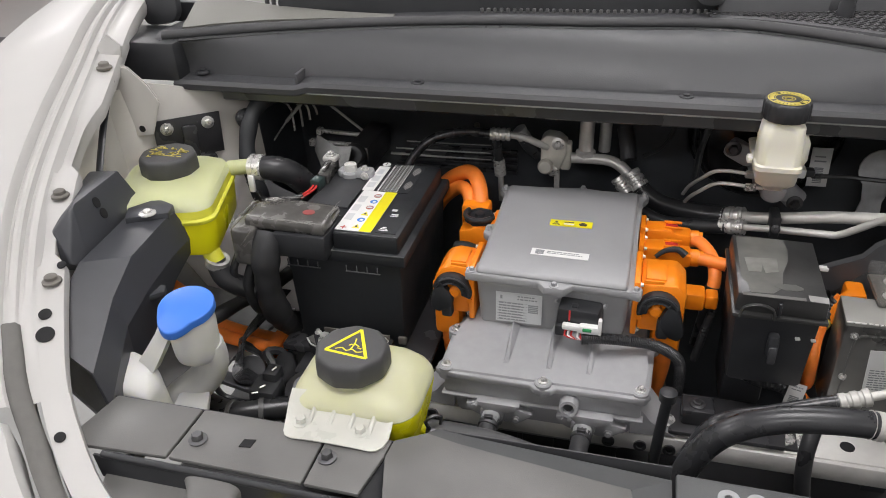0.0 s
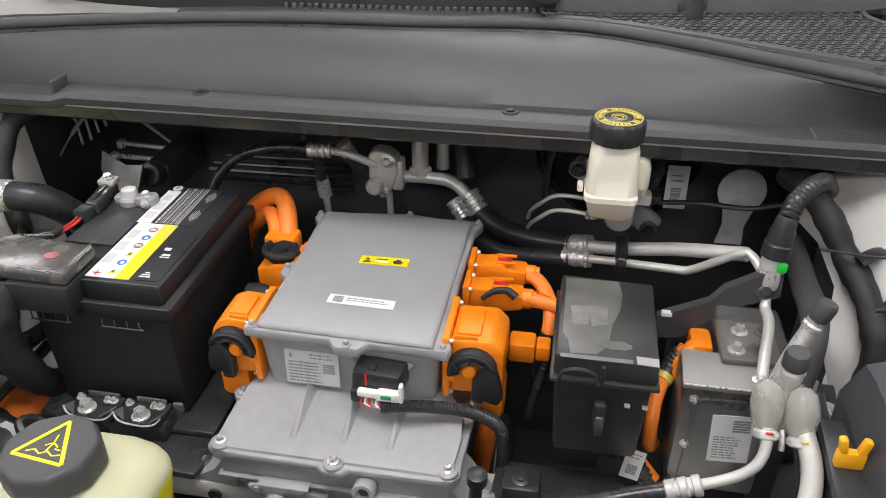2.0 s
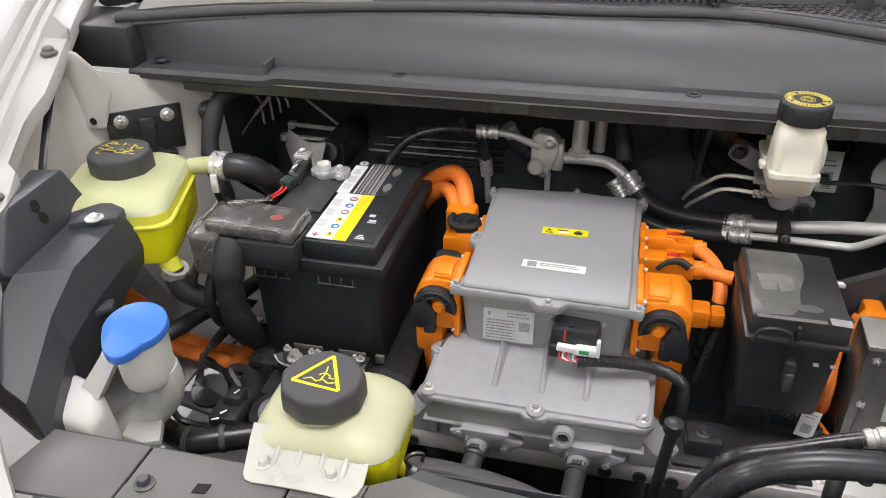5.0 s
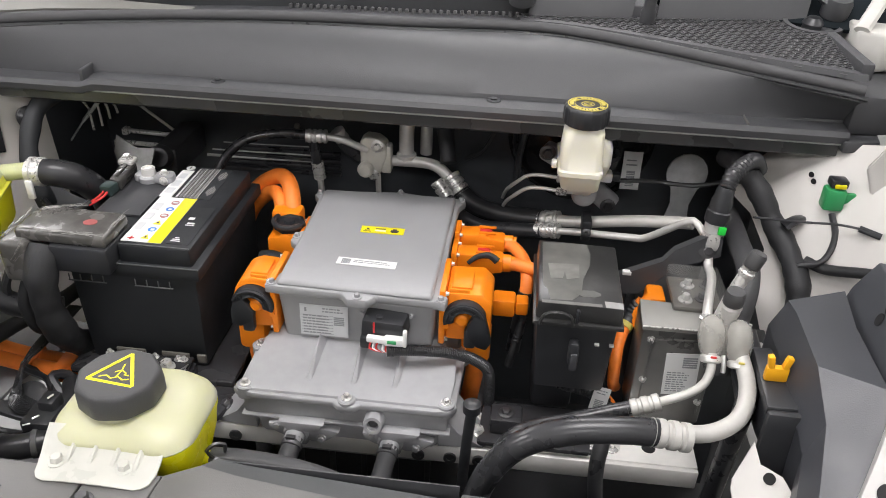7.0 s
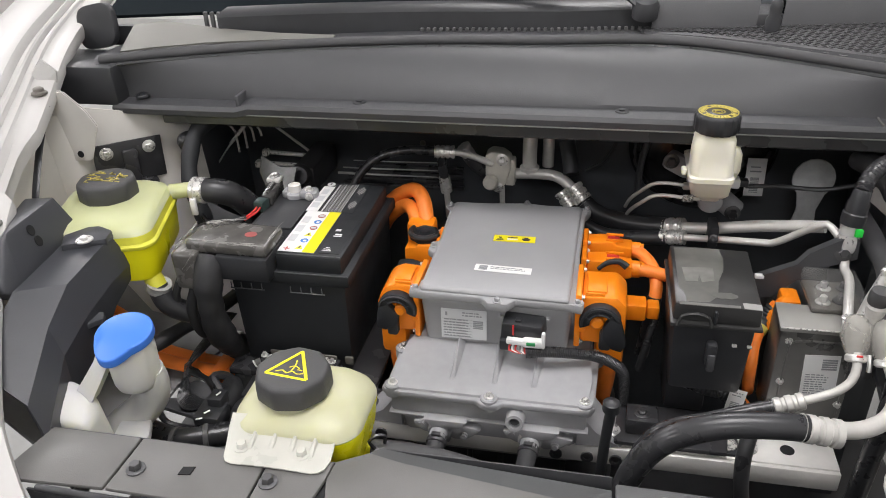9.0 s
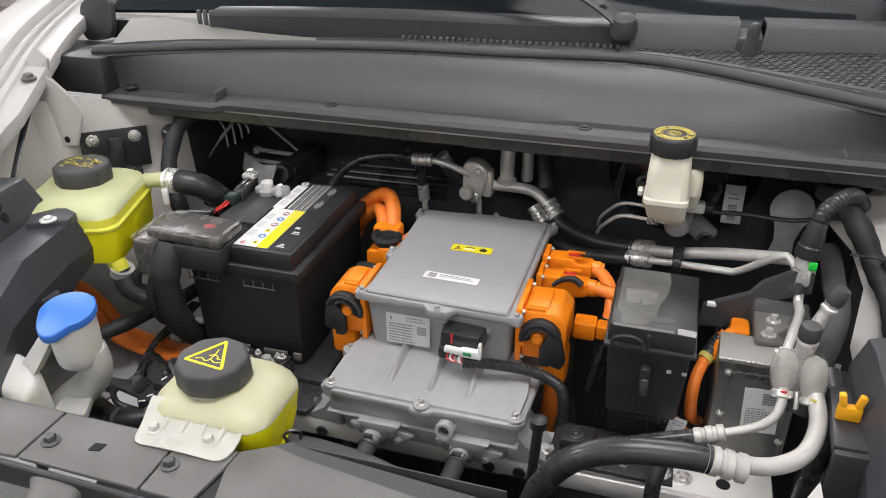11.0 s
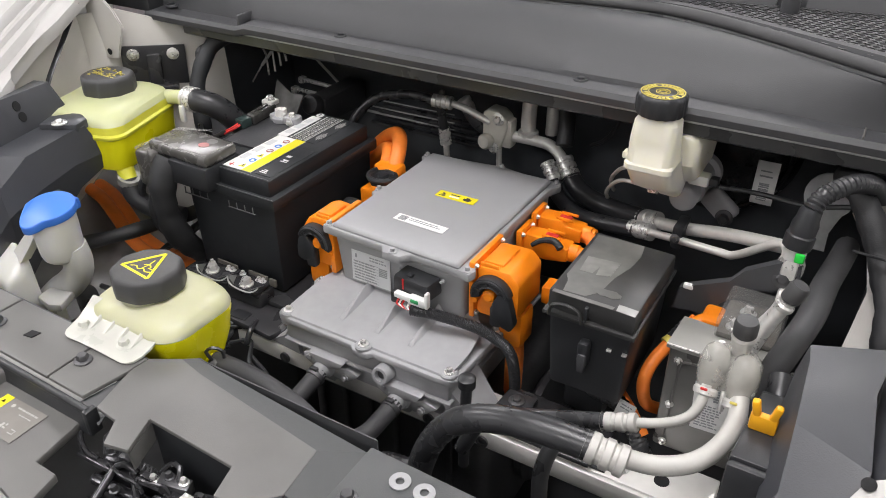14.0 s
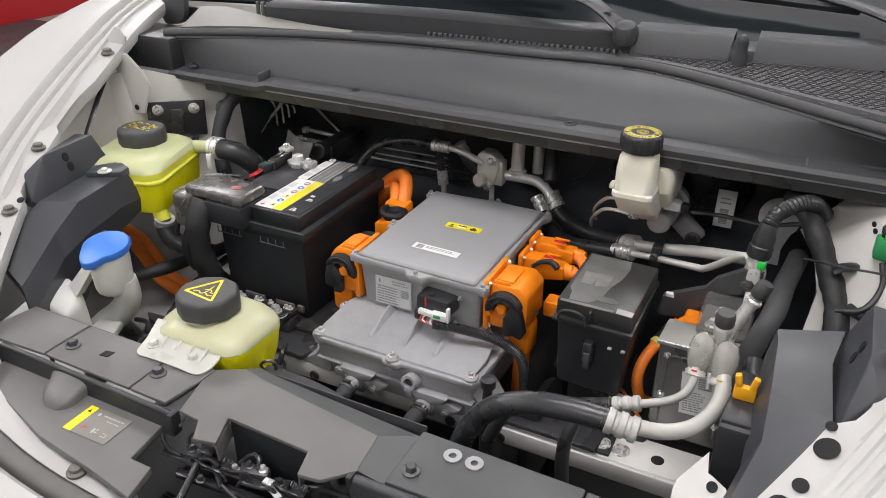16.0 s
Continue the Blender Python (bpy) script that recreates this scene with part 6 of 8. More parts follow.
# sloping front with its mounting flange
b = loft([[Vector((x0 + (x1 - x0) * k / 12, y, z + 0.002 * math.sin(math.pi * k / 12))) for k in range(13)] for y, z, x0, x1 in ((0.5435, 0.9103, -0.228, -0.139), (0.5455, 0.911, -0.235, -0.1315), (0.551, 0.9118, -0.239, -0.126), (0.562, 0.9125, -0.242, -0.1235), (0.575, 0.914, -0.2455, -0.1245), (0.587, 0.919, -0.248, -0.125), (0.6, 0.928, -0.248, -0.127))], 0.0025)
part("flange", b, TANK_CLEAR, t1, "frosted sloping mounting flange")
for i in range(4):
    x = -0.215 + 0.023 * i
    part("rib", sheet([(x - 0.0025, 0.558, 0.912), (x + 0.0025, 0.558, 0.912), (x + 0.004, 0.6, 0.922), (x - 0.004, 0.6, 0.922), (x, 0.604, 0.93), (x, 0.563, 0.914)], [(0, 1, 2, 3), (0, 3, 4, 5), (1, 5, 4, 2), (0, 5, 1), (3, 2, 4)]), TANK_CLEAR, t1)
for x in (-0.224, -0.156):
    part("bolt", bolt((x, 0.565, 0.9125), 0.0062, washer=1.4, high=0.008), TANK_CLEAR, t1)
part("neck", lathe([(0.038, -0.008), (0.037, 0.0095)], (-0.187, 0.637, 0.932), (0, 0, 1), n=32), TANK, t1)
lobed_cap((-0.187, 0.637, 0.9405), 0.0432, 0.0285, t1, 9)
tri = [(-0.2135, 0.6245), (-0.1635, 0.6185), (-0.1855, 0.6665)]
for i in range(3):
    a, c = Vector((*tri[i], 0.9692)), Vector((*tri[(i + 1) % 3], 0.9692))
    part("warning_triangle", tube([a, c], 0.0019, n=8, flat=0.35, step=0.02), YELLOW, t1)
for pts in (((-0.203, 0.6285), (-0.196, 0.6315), (-0.19, 0.6275), (-0.184, 0.631), (-0.178, 0.627), (-0.171, 0.629)), ((-0.186, 0.6305), (-0.1845, 0.64), (-0.1855, 0.65)), ((-0.19, 0.637), (-0.1845, 0.6405), (-0.178, 0.6365)), ((-0.1795, 0.6345), (-0.174, 0.6335))):
    part("warning_mark", tube([(*q, 0.9692) for q in pts], 0.0008, n=6, flat=0.4, step=0.003), YELLOW, t1)
part("outlet", tube([(-0.125, 0.645, 0.858), (-0.108, 0.64, 0.854), (-0.092, 0.638, 0.848)], 0.0095, n=14), COOLANT, t1)
part("outlet_hose", tube([(-0.106, 0.641, 0.854), (-0.07, 0.644, 0.852), (-0.02, 0.643, 0.848), (0.03, 0.637, 0.84), (0.075, 0.625, 0.825), (0.11, 0.61, 0.8), (0.13, 0.6, 0.76)], 0.0135, n=16), HOSE, t1, "dusty grey rubber hose")
part("clip", lathe([(0.0138, 0), (0.0148, 0.001), (0.0148, 0.007), (0.0138, 0.008)], (-0.103, 0.6395, 0.8525), (0.96, -0.08, -0.28), n=20), DARKSTEEL, t1)
part("clip_ear", tube([(-0.1, 0.634, 0.865), (-0.104, 0.63, 0.878), (-0.096, 0.634, 0.885), (-0.088, 0.64, 0.88), (-0.09, 0.643, 0.866)], 0.0022, n=6), DARKSTEEL, t1)

CLIPM = material("clear_clip_plastic", (0.5, 0.5, 0.48), 0.2, vary=0.4, grain=90, bump=0.3, bump_scale=200, alpha=0.6)
t2 = thing("coolant_tank", (-0.52, 0.89, 0.94), "milky coolant tank with yellow coolant beside the side panel", "coolant tank", "coolant tanks")
T2 = Matrix.Translation((-0.464, 0.832, 0)) @ Matrix.Rotation(radians(16.5), 4, "Z")


def turned(b, m):
    bmesh.ops.transform(b, matrix=m, verts=b.verts)
    return b


part("coolant", turned(soft_body([(0.932, -0.14, -0.012, 0.012, 0.158, 0.018), (0.936, -0.148, -0.005, 0.005, 0.164, 0.022), (0.942, -0.15, -0.003, 0.003, 0.166, 0.022), (0.987, -0.152, 0.0, 0.0, 0.17, 0.024)]), T2), COOLANT, t2, "yellow coolant showing through")
part("ridge", turned(soft_body([(0.987, -0.153, 0.001, -0.001, 0.171, 0.025), (0.989, -0.154, 0.0025, -0.0025, 0.1725, 0.026), (0.9925, -0.154, 0.0025, -0.0025, 0.1725, 0.026), (0.995, -0.152, 0.0, 0.0, 0.17, 0.026)]), T2), YELLOWISH, t2, "moulded seam ridge")
part("tinted_band", turned(soft_body([(0.995, -0.151, -0.001, 0.001, 0.169, 0.026), (1.006, -0.15, -0.002, 0.003, 0.169, 0.026)]), T2), YELLOWISH, t2, "yellow-tinted band")
part("shell", turned(soft_body([(1.006, -0.15, -0.002, 0.003, 0.169, 0.026), (1.008, -0.15, -0.003, 0.004, 0.169, 0.027), (1.016, -0.148, -0.006, 0.01, 0.168, 0.03), (1.022, -0.14, -0.016, 0.024, 0.162, 0.034), (1.025, -0.13, -0.04, 0.05, 0.155, 0.03)]), T2), MILKTOP, t2)
part("stub", tube([(-0.512, 0.975, 1.004), (-0.48, 0.983, 1.006), (-0.46, 0.982, 1.006)], 0.012, n=14), MILKTOP, t2)
part("neck", lathe([(0.03, -0.006), (0.03, 0.012)], (-0.572, 0.915, 1.018), (0, 0, 1), n=28), TANK, t2)
lobed_cap((-0.572, 0.915, 1.02), 0.0425, 0.0315, t2, 9)
rnd = random.Random(5)
b = bmesh.new()
for i in range(30):
    x, y = -0.572 + rnd.uniform(-0.028, 0.028), 0.915 + rnd.choice((-0.017, -0.009, -0.001, 0.007, 0.015))
    if math.hypot(x + 0.572, y - 0.915) > 0.029:
        continue
    box((x - 0.0035, y - 0.0026, 1.0512), (x + 0.0035, y - 0.001, 1.0523), 0.0, bm=b)
    if i % 2:
        box((x - 0.0035, y - 0.001, 1.0512), (x - 0.0018, y + 0.0035, 1.0523), 0.0, bm=b)
    if i % 3 == 0:
        box((x - 0.0018, y + 0.002, 1.0512), (x + 0.004, y + 0.0035, 1.0523), 0.0, bm=b)
tagged(part("print", b, GOLD, t2, "faded yellow print", smooth=False), kind="stuff")
part("outlet", tube([(-0.488, 0.848, 0.935), (-0.483, 0.846, 0.924), (-0.478, 0.844, 0.913)], 0.0135, n=14), YELLOWISH, t2)
part("clip", lathe([(0.0175, 0), (0.0175, 0.012)], (-0.48, 0.845, 0.912), (0.35, -0.05, 1), n=20), CLIPM, t2, "clear hose clip")
part("hose", tube([(-0.481, 0.845, 0.917), (-0.468, 0.842, 0.89), (-0.44, 0.855, 0.868), (-0.4, 0.87, 0.86)], 0.0158, n=14), RUBBER, t2)

oh = thing("tank_hose", (-0.45, 1.0, 1.0), "black rubber hose with a white clip at the coolant tank", "hose")
part("hose", tube([(-0.475, 0.984, 1.005), (-0.448, 0.986, 1.005), (-0.425, 0.998, 0.995), (-0.412, 1.018, 0.97), (-0.412, 1.045, 0.93), (-0.42, 1.065, 0.85)], lambda r: 0.0175 + 0.002 * min(1, r / 0.04), n=18), RUBBER, oh)
part("clip", lathe([(0.0185, 0), (0.0205, 0.002), (0.0205, 0.008), (0.0185, 0.009), (0.0185, 0.013), (0.0205, 0.014), (0.0205, 0.02), (0.0185, 0.022)], (-0.478, 0.984, 1.005), (1, 0.02, 0.03), n=24), ZINC, oh)
part("clip_tail", box((-0.476, 0.962, 0.972), (-0.466, 0.968, 1.0), 0.002), PAPER, oh)
bh = thing("body_hose", (-0.53, 1.1, 1.0), "thick black taped loom behind the coolant tank", "hose")
part("hose", tube([(-0.49, 1.02, 0.93), (-0.515, 1.04, 0.99), (-0.52, 1.07, 1.035), (-0.51, 1.1, 1.065), (-0.48, 1.14, 1.075)], lambda r: 0.0135 + 0.0008 * math.sin(r * 120), n=14), BATTERY, bh)
part("grommet", lathe([(0.014, -0.01), (0.018, 0.0), (0.014, 0.008), (0, 0.008)], (-0.535, 1.09, 1.04), (1, -0.5, 0), n=16), RUBBER, bh)
hb = thing("horn_bracket", (-0.62, 1.05, 1.0), "black steel bracket with two zinc bolts on the side panel", "bracket")
fm = flat_frame((-0.661, 1.011, 0.985), (0.707, 0.707, -0.04), (0, 0, 1))
b = bmesh.new()
box((0, 0.0, -0.002), (0.108, 0.07, 0.002), 0.0015, bm=b)
box((0.042, -0.004, 0.002), (0.066, 0.058, 0.014), 0.004, bm=b)
box((0.0, -0.012, 0.0), (0.09, 0.004, 0.024), 0.003, bm=b)
bmesh.ops.transform(b, matrix=fm, verts=b.verts)
part("plate", b, SATIN, hb)
for u in (0.02, 0.0865):
    p = fm @ Vector((u, 0.055, 0.002))
    part("bolt", bolt(p, 0.0062, tuple(fm.to_3x3() @ Vector((0, 0, 1)))), ZINC, hb)

# ---- washer filler ----
wf = thing("washer_filler", (-0.42, 0.66, 0.8), "white washer-fluid filler neck with a blue flap cap", "washer filler")
out = []
for a in np.linspace(0, 2 * math.pi, 49)[:-1]:
    d = max(0.0, math.cos(a - radians(-104)))
    out.append(((0.0338 + 0.009 * d ** 5) * math.cos(a), (0.0338 + 0.009 * d ** 5) * math.sin(a)))
b = prism(out, 0.0, 0.0125, 0.005, 4)
for v in b.verts:
    k = max(0.0, v.co.x * math.cos(radians(-104)) + v.co.y * math.sin(radians(-104)) - 0.02)
    v.co.z -= 0.55 * k
bmesh.ops.transform(b, matrix=Matrix.Translation((-0.416, 0.674, 0.957)) @ Matrix.Rotation(radians(8), 4, "X") @ Matrix.Rotation(radians(3), 4, "Y"), verts=b.verts)
part("cap", b, BLUE, wf, "blue flap cap", sharp=40)
part("cap_hinge", box((-0.432, 0.7, 0.95), (-0.405, 0.712, 0.966), 0.003), BLUE, wf)
part("bucket", loft([[Vector((-0.414 + r * math.cos(a), 0.672 + r * math.sin(a), z)) for a in np.linspace(0, 2 * math.pi, 33)[:-1]] for z, r in ((0.955, 0.0295), (0.94, 0.0298), (0.915, 0.0292), (0.9, 0.0282), (0.893, 0.0262), (0.889, 0.022), (0.888, 0.0))], 0, closed=True), MILK, wf, "translucent white filler bucket", sharp=60)
part("neck", tube([(-0.405, 0.68, 0.905), (-0.403, 0.682, 0.882), (-0.41, 0.682, 0.86), (-0.428, 0.678, 0.838), (-0.452, 0.67, 0.818), (-0.48, 0.66, 0.79)], 0.0235, n=20, flat=0.85), FROST, wf, "bent filler pipe")
wt = thing("washer_tank", (-0.49, 0.64, 0.8), "white plastic washer tank shoulder below the filler", "washer tank")
b = bmesh.new()
for p in ((-0.506, 0.605, 0.885), (-0.45, 0.6, 0.868), (-0.447, 0.628, 0.872), (-0.462, 0.648, 0.893), (-0.5, 0.655, 0.9), (-0.507, 0.605, 0.79), (-0.442, 0.598, 0.79), (-0.44, 0.64, 0.79), (-0.5, 0.66, 0.79)):
    b.verts.new(p)
bmesh.ops.convex_hull(b, input=b.verts[:])
bmesh.ops.delete(b, geom=[v for v in b.verts if not v.link_faces], context="VERTS")
bmesh.ops.dissolve_limit(b, angle_limit=radians(6), verts=b.verts[:], edges=b.edges[:])
bmesh.ops.bevel(b, geom=b.edges[:], offset=0.006, segments=3, profile=0.5, affect="EDGES", clamp_overlap=True)
part("tank", b, MILK, wt)
part("arm", loft([[Vector((x, y, z)), Vector((x + w, y - 0.004, z)), Vector((x + w, y + 0.012, z)), Vector((x, y + 0.014, z))] for x, y, z, w in ((-0.487, 0.636, 0.885, 0.03), (-0.474, 0.648, 0.905, 0.026), (-0.462, 0.66, 0.925, 0.022), (-0.452, 0.668, 0.948, 0.018), (-0.448, 0.67, 0.955, 0.014))], 0, closed=True), MILK, wt, sharp=50)
part("screw", bolt((-0.478, 0.618, 0.865), 0.005, (0, -0.6, 0.8)), ZINC, wt)

# ---- brake fluid reservoir, cylinder and booster ----
br = thing("brake_reservoir", (0.29, 1.1, 1.0), "cream brake-fluid reservoir with a black and gold screw cap", "brake reservoir")
part("body", soft_body([(1.0455, 0.253, 0.31, 1.0095, 1.064, 0.01), (1.048, 0.2515, 0.3115, 1.0075, 1.065, 0.01), (1.054, 0.2515, 0.3115, 1.0075, 1.065, 0.01), (1.0565, 0.2535, 0.3095, 1.0095, 1.062, 0.011), (1.085, 0.2535, 0.3085, 1.0105, 1.061, 0.012), (1.106, 0.255, 0.3075, 1.012, 1.06, 0.015), (1.112, 0.259, 0.303, 1.015, 1.057, 0.018), (1.118, 0.2605, 0.3015, 1.016, 1.056, 0.02)]), BRAKE, br)
part("foot", soft_body([(0.985, 0.28, 0.308, 1.085, 1.115, 0.008), (1.0, 0.277, 0.31, 1.07, 1.12, 0.01), (1.008, 0.268, 0.31, 1.046, 1.125, 0.011), (1.022, 0.259, 0.31, 1.022, 1.13, 0.011), (1.0455, 0.2535, 0.31, 1.0105, 1.135, 0.011)]), BRAKE, br)
part("rear_chamber", soft_body([(1.003, 0.28, 0.32, 1.1, 1.175, 0.012), (1.012, 0.274, 0.326, 1.09, 1.185, 0.013), (1.04, 0.271, 0.328, 1.066, 1.19, 0.012), (1.064, 0.271, 0.328, 1.066, 1.185, 0.014), (1.073, 0.275, 0.324, 1.066, 1.172, 0.014), (1.078, 0.282, 0.317, 1.066, 1.14, 0.014)]), BRAKE, br)
part("side_nub", box((0.2435, 1.03, 1.049), (0.2505, 1.045, 1.058), 0.002), BRAKE, br)
part("level_plug", box((0.312, 1.11, 0.995), (0.338, 1.13, 1.01), 0.003), MILK, br)
part("level_plug_tail", box((0.338, 1.113, 0.997), (0.35, 1.127, 1.008), 0.002), BLACK, br)
part("cap", lathe([(0.0285, 0), (0.0302, 0.003), (0.0302, 0.02), (0.029, 0.0235), (0.0265, 0.0255), (0, 0.0255)], (0.281, 1.036, 1.115), (0, 0, 1), n=108, lobes=18, depth=0.03), BLACK, br, "black ribbed screw cap", sharp=50)
b = bmesh.new()
for r0, r1 in ((0.0245, 0.0258), (0.0162, 0.0171), (0.0075, 0.0085)):
    lathe([(r0, 0), (r0, 0.0006), (r1, 0.0006), (r1, 0), (r0, 0)], (0.281, 1.036, 1.1405), (0, 0, 1), n=48, bm=b)
part("printed_ring", b, GOLD, br)
b = bmesh.new()
rnd = random.Random(3)
for i in range(30):
    if rnd.random() < 0.86:
        a = 2 * math.pi * i / 30
        box((0.0182, -0.0015, 0), (0.0234, 0.0015, 0.0006), 0.0, bm=b, m=None)
        vs = list(b.verts)[-8:]
        bmesh.ops.transform(b, matrix=Matrix.Translation((0.281, 1.036, 1.1405)) @ Matrix.Rotation(a, 4, "Z"), verts=vs)
for i in range(6):
    a = 2 * math.pi * i / 6
    box((0.0035, -0.0035, 0), (0.0045, 0.0035, 0.0006), 0.0, bm=b)
    vs = list(b.verts)[-8:]
    bmesh.ops.transform(b, matrix=Matrix.Translation((0.281, 1.036, 1.1405)) @ Matrix.Rotation(a, 4, "Z"), verts=vs)
tagged(part("print", b, GOLD, br, "gold lettering bars", smooth=False), kind="stuff")

mc = thing("brake_cylinder", (0.3, 1.2, 0.95), "cast brake master cylinder below the reservoir", "brake cylinder")
part("barrel", lathe([(0.0, 0), (0.014, 0), (0.0175, 0.002), (0.0192, 0.006), (0.0192, 0.03), (0.0225, 0.034), (0.0225, 0.09), (0.03, 0.092), (0.03, 0.105)], (0.304, 1.134, 0.958), (0, 1, 0.02), n=30), CAST2, mc)
part("ear", box((0.314, 1.212, 0.901), (0.368, 1.232, 0.937), 0.012, 3, m=Matrix.Rotation(radians(40), 4, "Y")), CAST2, mc)
part("ear", box((0.235, 1.215, 0.965), (0.285, 1.235, 1.0), 0.01, m=Matrix.Rotation(radians(28), 4, "Y")), CAST2, mc)
part("nut", bolt((0.352, 1.211, 0.906), 0.0085, (0, -1, 0), washer=1.5, high=0.01), DARKSTEEL, mc)
part("nut", bolt((0.246, 1.214, 0.992), 0.0085, (0, -1, 0), washer=1.5, high=0.01), DARKSTEEL, mc)
part("port_block", box((0.275, 1.14, 0.958), (0.292, 1.19, 0.99), 0.004), CAST2, mc)
for dz, y in ((0.0, 1.135), (-0.014, 1.12)):
    part("brake_line", tube([(0.285, y, 0.985 + dz), (0.265, y, 0.986 + dz), (0.235, y + 0.003, 0.987 + dz), (0.216, y + 0.008, 0.982 + dz), (0.2, y + 0.02, 0.964 + dz), (0.186, y + 0.05, 0.935 + dz), (0.18, y + 0.09, 0.9 + dz)], 0.003, n=8), ALU, mc, "bent steel brake line")
    part("union_nut", lathe([(0.0065, 0), (0.0065, 0.014), (0.004, 0.016)], (0.275, y, 0.985 + dz), (-1, 0, 0), n=6), ZINC, mc)
bo = thing("brake_booster", (0.32, 1.29, 0.95), "black round brake booster on the firewall", "brake booster")
part("drum", lathe([(0.0, 0), (0.05, 0.0), (0.09, 0.01), (0.115, 0.03), (0.125, 0.045), (0.125, 0.06), (0.118, 0.066), (0.118, 0.1)], (0.305, 1.272, 0.985), (0, 1, 0), n=48), GLOSSY, bo)
part("rim_bead", tube([(0.305 + 0.112 * math.cos(0.2 * i), 1.298, 0.985 + 0.112 * math.sin(0.2 * i)) for i in range(33)], 0.004, n=8), GLOSSY, bo)
part("stud", bolt((0.234, 1.25, 1.03), 0.008, (0, -1, 0)), ZINC, bo)
tg = thing("paper_tag", (0.39, 1.27, 0.95), "white paper tag with print hanging at the booster", "tag")
fm = flat_frame((0.374, 1.266, 0.913), (1, 0.02, 0), (0, 0.1, 1))
decal("tag", tg, fm, 0.031, 0.066, PAPER, [(0.008, 0.006 + 0.0028 * i, 0.014, 0.0014 + 0.0006 * (i % 3), GREYINK) for i in range(10)] + [(0.006, 0.042, 0.018, 0.0025, GREYINK), (0.006, 0.05, 0.016, 0.002, GREYINK)])
part("sensor_cable", tube([(0.35, 1.13, 0.992), (0.40, 1.14, 0.99), (0.46, 1.13, 0.993), (0.52, 1.12, 1.01), (0.57, 1.1, 1.0)], 0.0035, n=8), RUBBER, tg, "thin black cable")

# ---- fuse box ----
fb = thing("fuse_box", (0.285, 0.94, 0.8), "black fuse box under a scuffed smoky lid", "fuse box")
LIDM = material("scuffed_smoky_plastic", (0.036, 0.036, 0.036), 0.36, vary=0.15, grain=20, bump=0.1, blot=0.2, blot_colour=(0.12, 0.12, 0.115))
part("body", box((0.236, 0.846, 0.82), (0.336, 0.992, 0.928), 0.006, taper=0.005), BLACK, fb)
part("rim", box((0.2315, 0.8375, 0.929), (0.3415, 0.996, 0.9345), 0.0012), LIDM, fb)
# Film colours that also hold the lid's pale reflection of the ceiling.
HAZE = material("whitish_film_sheen", (0.2, 0.2, 0.187), 0.4, vary=0.4, grain=40, bump=0.2, bump_scale=60)
FILM = material("hazy_film_sheen", (0.125, 0.125, 0.117), 0.36, vary=0.4, grain=30, bump=0.2, bump_scale=60, blot=0.3, blot_colour=(0.16, 0.16, 0.15))
CREASE_TAG = material("pale_film_strip", (0.3, 0.3, 0.29), 0.3, vary=0.15, grain=60, bump=0.1)
b = prism([(0.235, 0.845), (0.338, 0.841), (0.339, 0.988), (0.236, 0.992)], 0.935, 0.96, 0.0028, 2, grow=0.001)
part("lid", b, LIDM, fb, "smoky lid")
rq = random.Random(4)
blob = [(0.297 + 0.017 * (0.8 + 0.3 * rq.random()) * math.cos(a), 0.868 + 0.008 * (0.8 + 0.3 * rq.random()) * math.sin(a)) for a in np.linspace(0, 2 * math.pi, 17)[:-1]]
# Ragged film patches double as the painted reflection on the lid.
part("film_scrap", prism(blob, 0.96, 0.9605, 0.0, 1), FILM, fb, "hazy scrap of film with painted sheen")
part("film", prism([(0.241, 0.985), (0.3, 0.986), (0.304, 0.962), (0.301, 0.931), (0.292, 0.902), (0.288, 0.866), (0.276, 0.851), (0.25, 0.849), (0.247, 0.871), (0.241, 0.882)], 0.9598, 0.9603, 0.0, 1), FILM, fb, "hazy film with painted ceiling reflection")
part("film", prism([(0.248, 0.931), (0.288, 0.935), (0.287, 0.902), (0.271, 0.896), (0.269, 0.917), (0.266, 0.898), (0.251, 0.896)], 0.9603, 0.9606, 0.0, 1), HAZE, fb, "whiter patch of film and painted reflection")
part("front_strip", box((0.24, 0.8412, 0.96), (0.312, 0.8475, 0.9607), 0.0004, 1), FILM, fb)
part("film_tag", sheet([(0.316, 0.8405, 0.9615), (0.337, 0.8405, 0.9605), (0.3375, 0.8525, 0.961), (0.315, 0.8525, 0.962)], [(0, 1, 2, 3)], 0.0006), CREASE_TAG, fb, "pale strip of film")
part("lid_arch", tube([(0.24, 0.836, 0.932), (0.244, 0.835, 0.947), (0.26, 0.835, 0.952), (0.276, 0.835, 0.947), (0.28, 0.836, 0.932)], 0.0022, n=6), LIDM, fb)
part("lid_rib", box((0.282, 0.834, 0.938), (0.286, 0.84, 0.956), 0.001), BLACK, fb)
part("latch", box((0.279, 0.832, 0.874), (0.292, 0.847, 0.908), 0.004), BLACK, fb)
part("latch", box((0.281, 0.829, 0.868), (0.291, 0.836, 0.894), 0.003), PLASTIC, fb)
for x in (0.31, 0.328):
    part("stud", box((x, 0.8415, 0.901), (x + 0.006, 0.847, 0.9035), 0.0008), ZINC, fb)
part("lower_box", box((0.244, 0.9, 0.74), (0.3, 0.985, 0.8205), 0.008), BLACK, fb)
br2 = thing("support_bracket", (0.22, 0.83, 0.78), "black steel bracket with bolts below the fuse box", "bracket")
part("plate", prism([(0.175, 0.80), (0.32, 0.80), (0.33, 0.88), (0.18, 0.88)], 0.755, 0.763, 0.003), SATIN, br2)
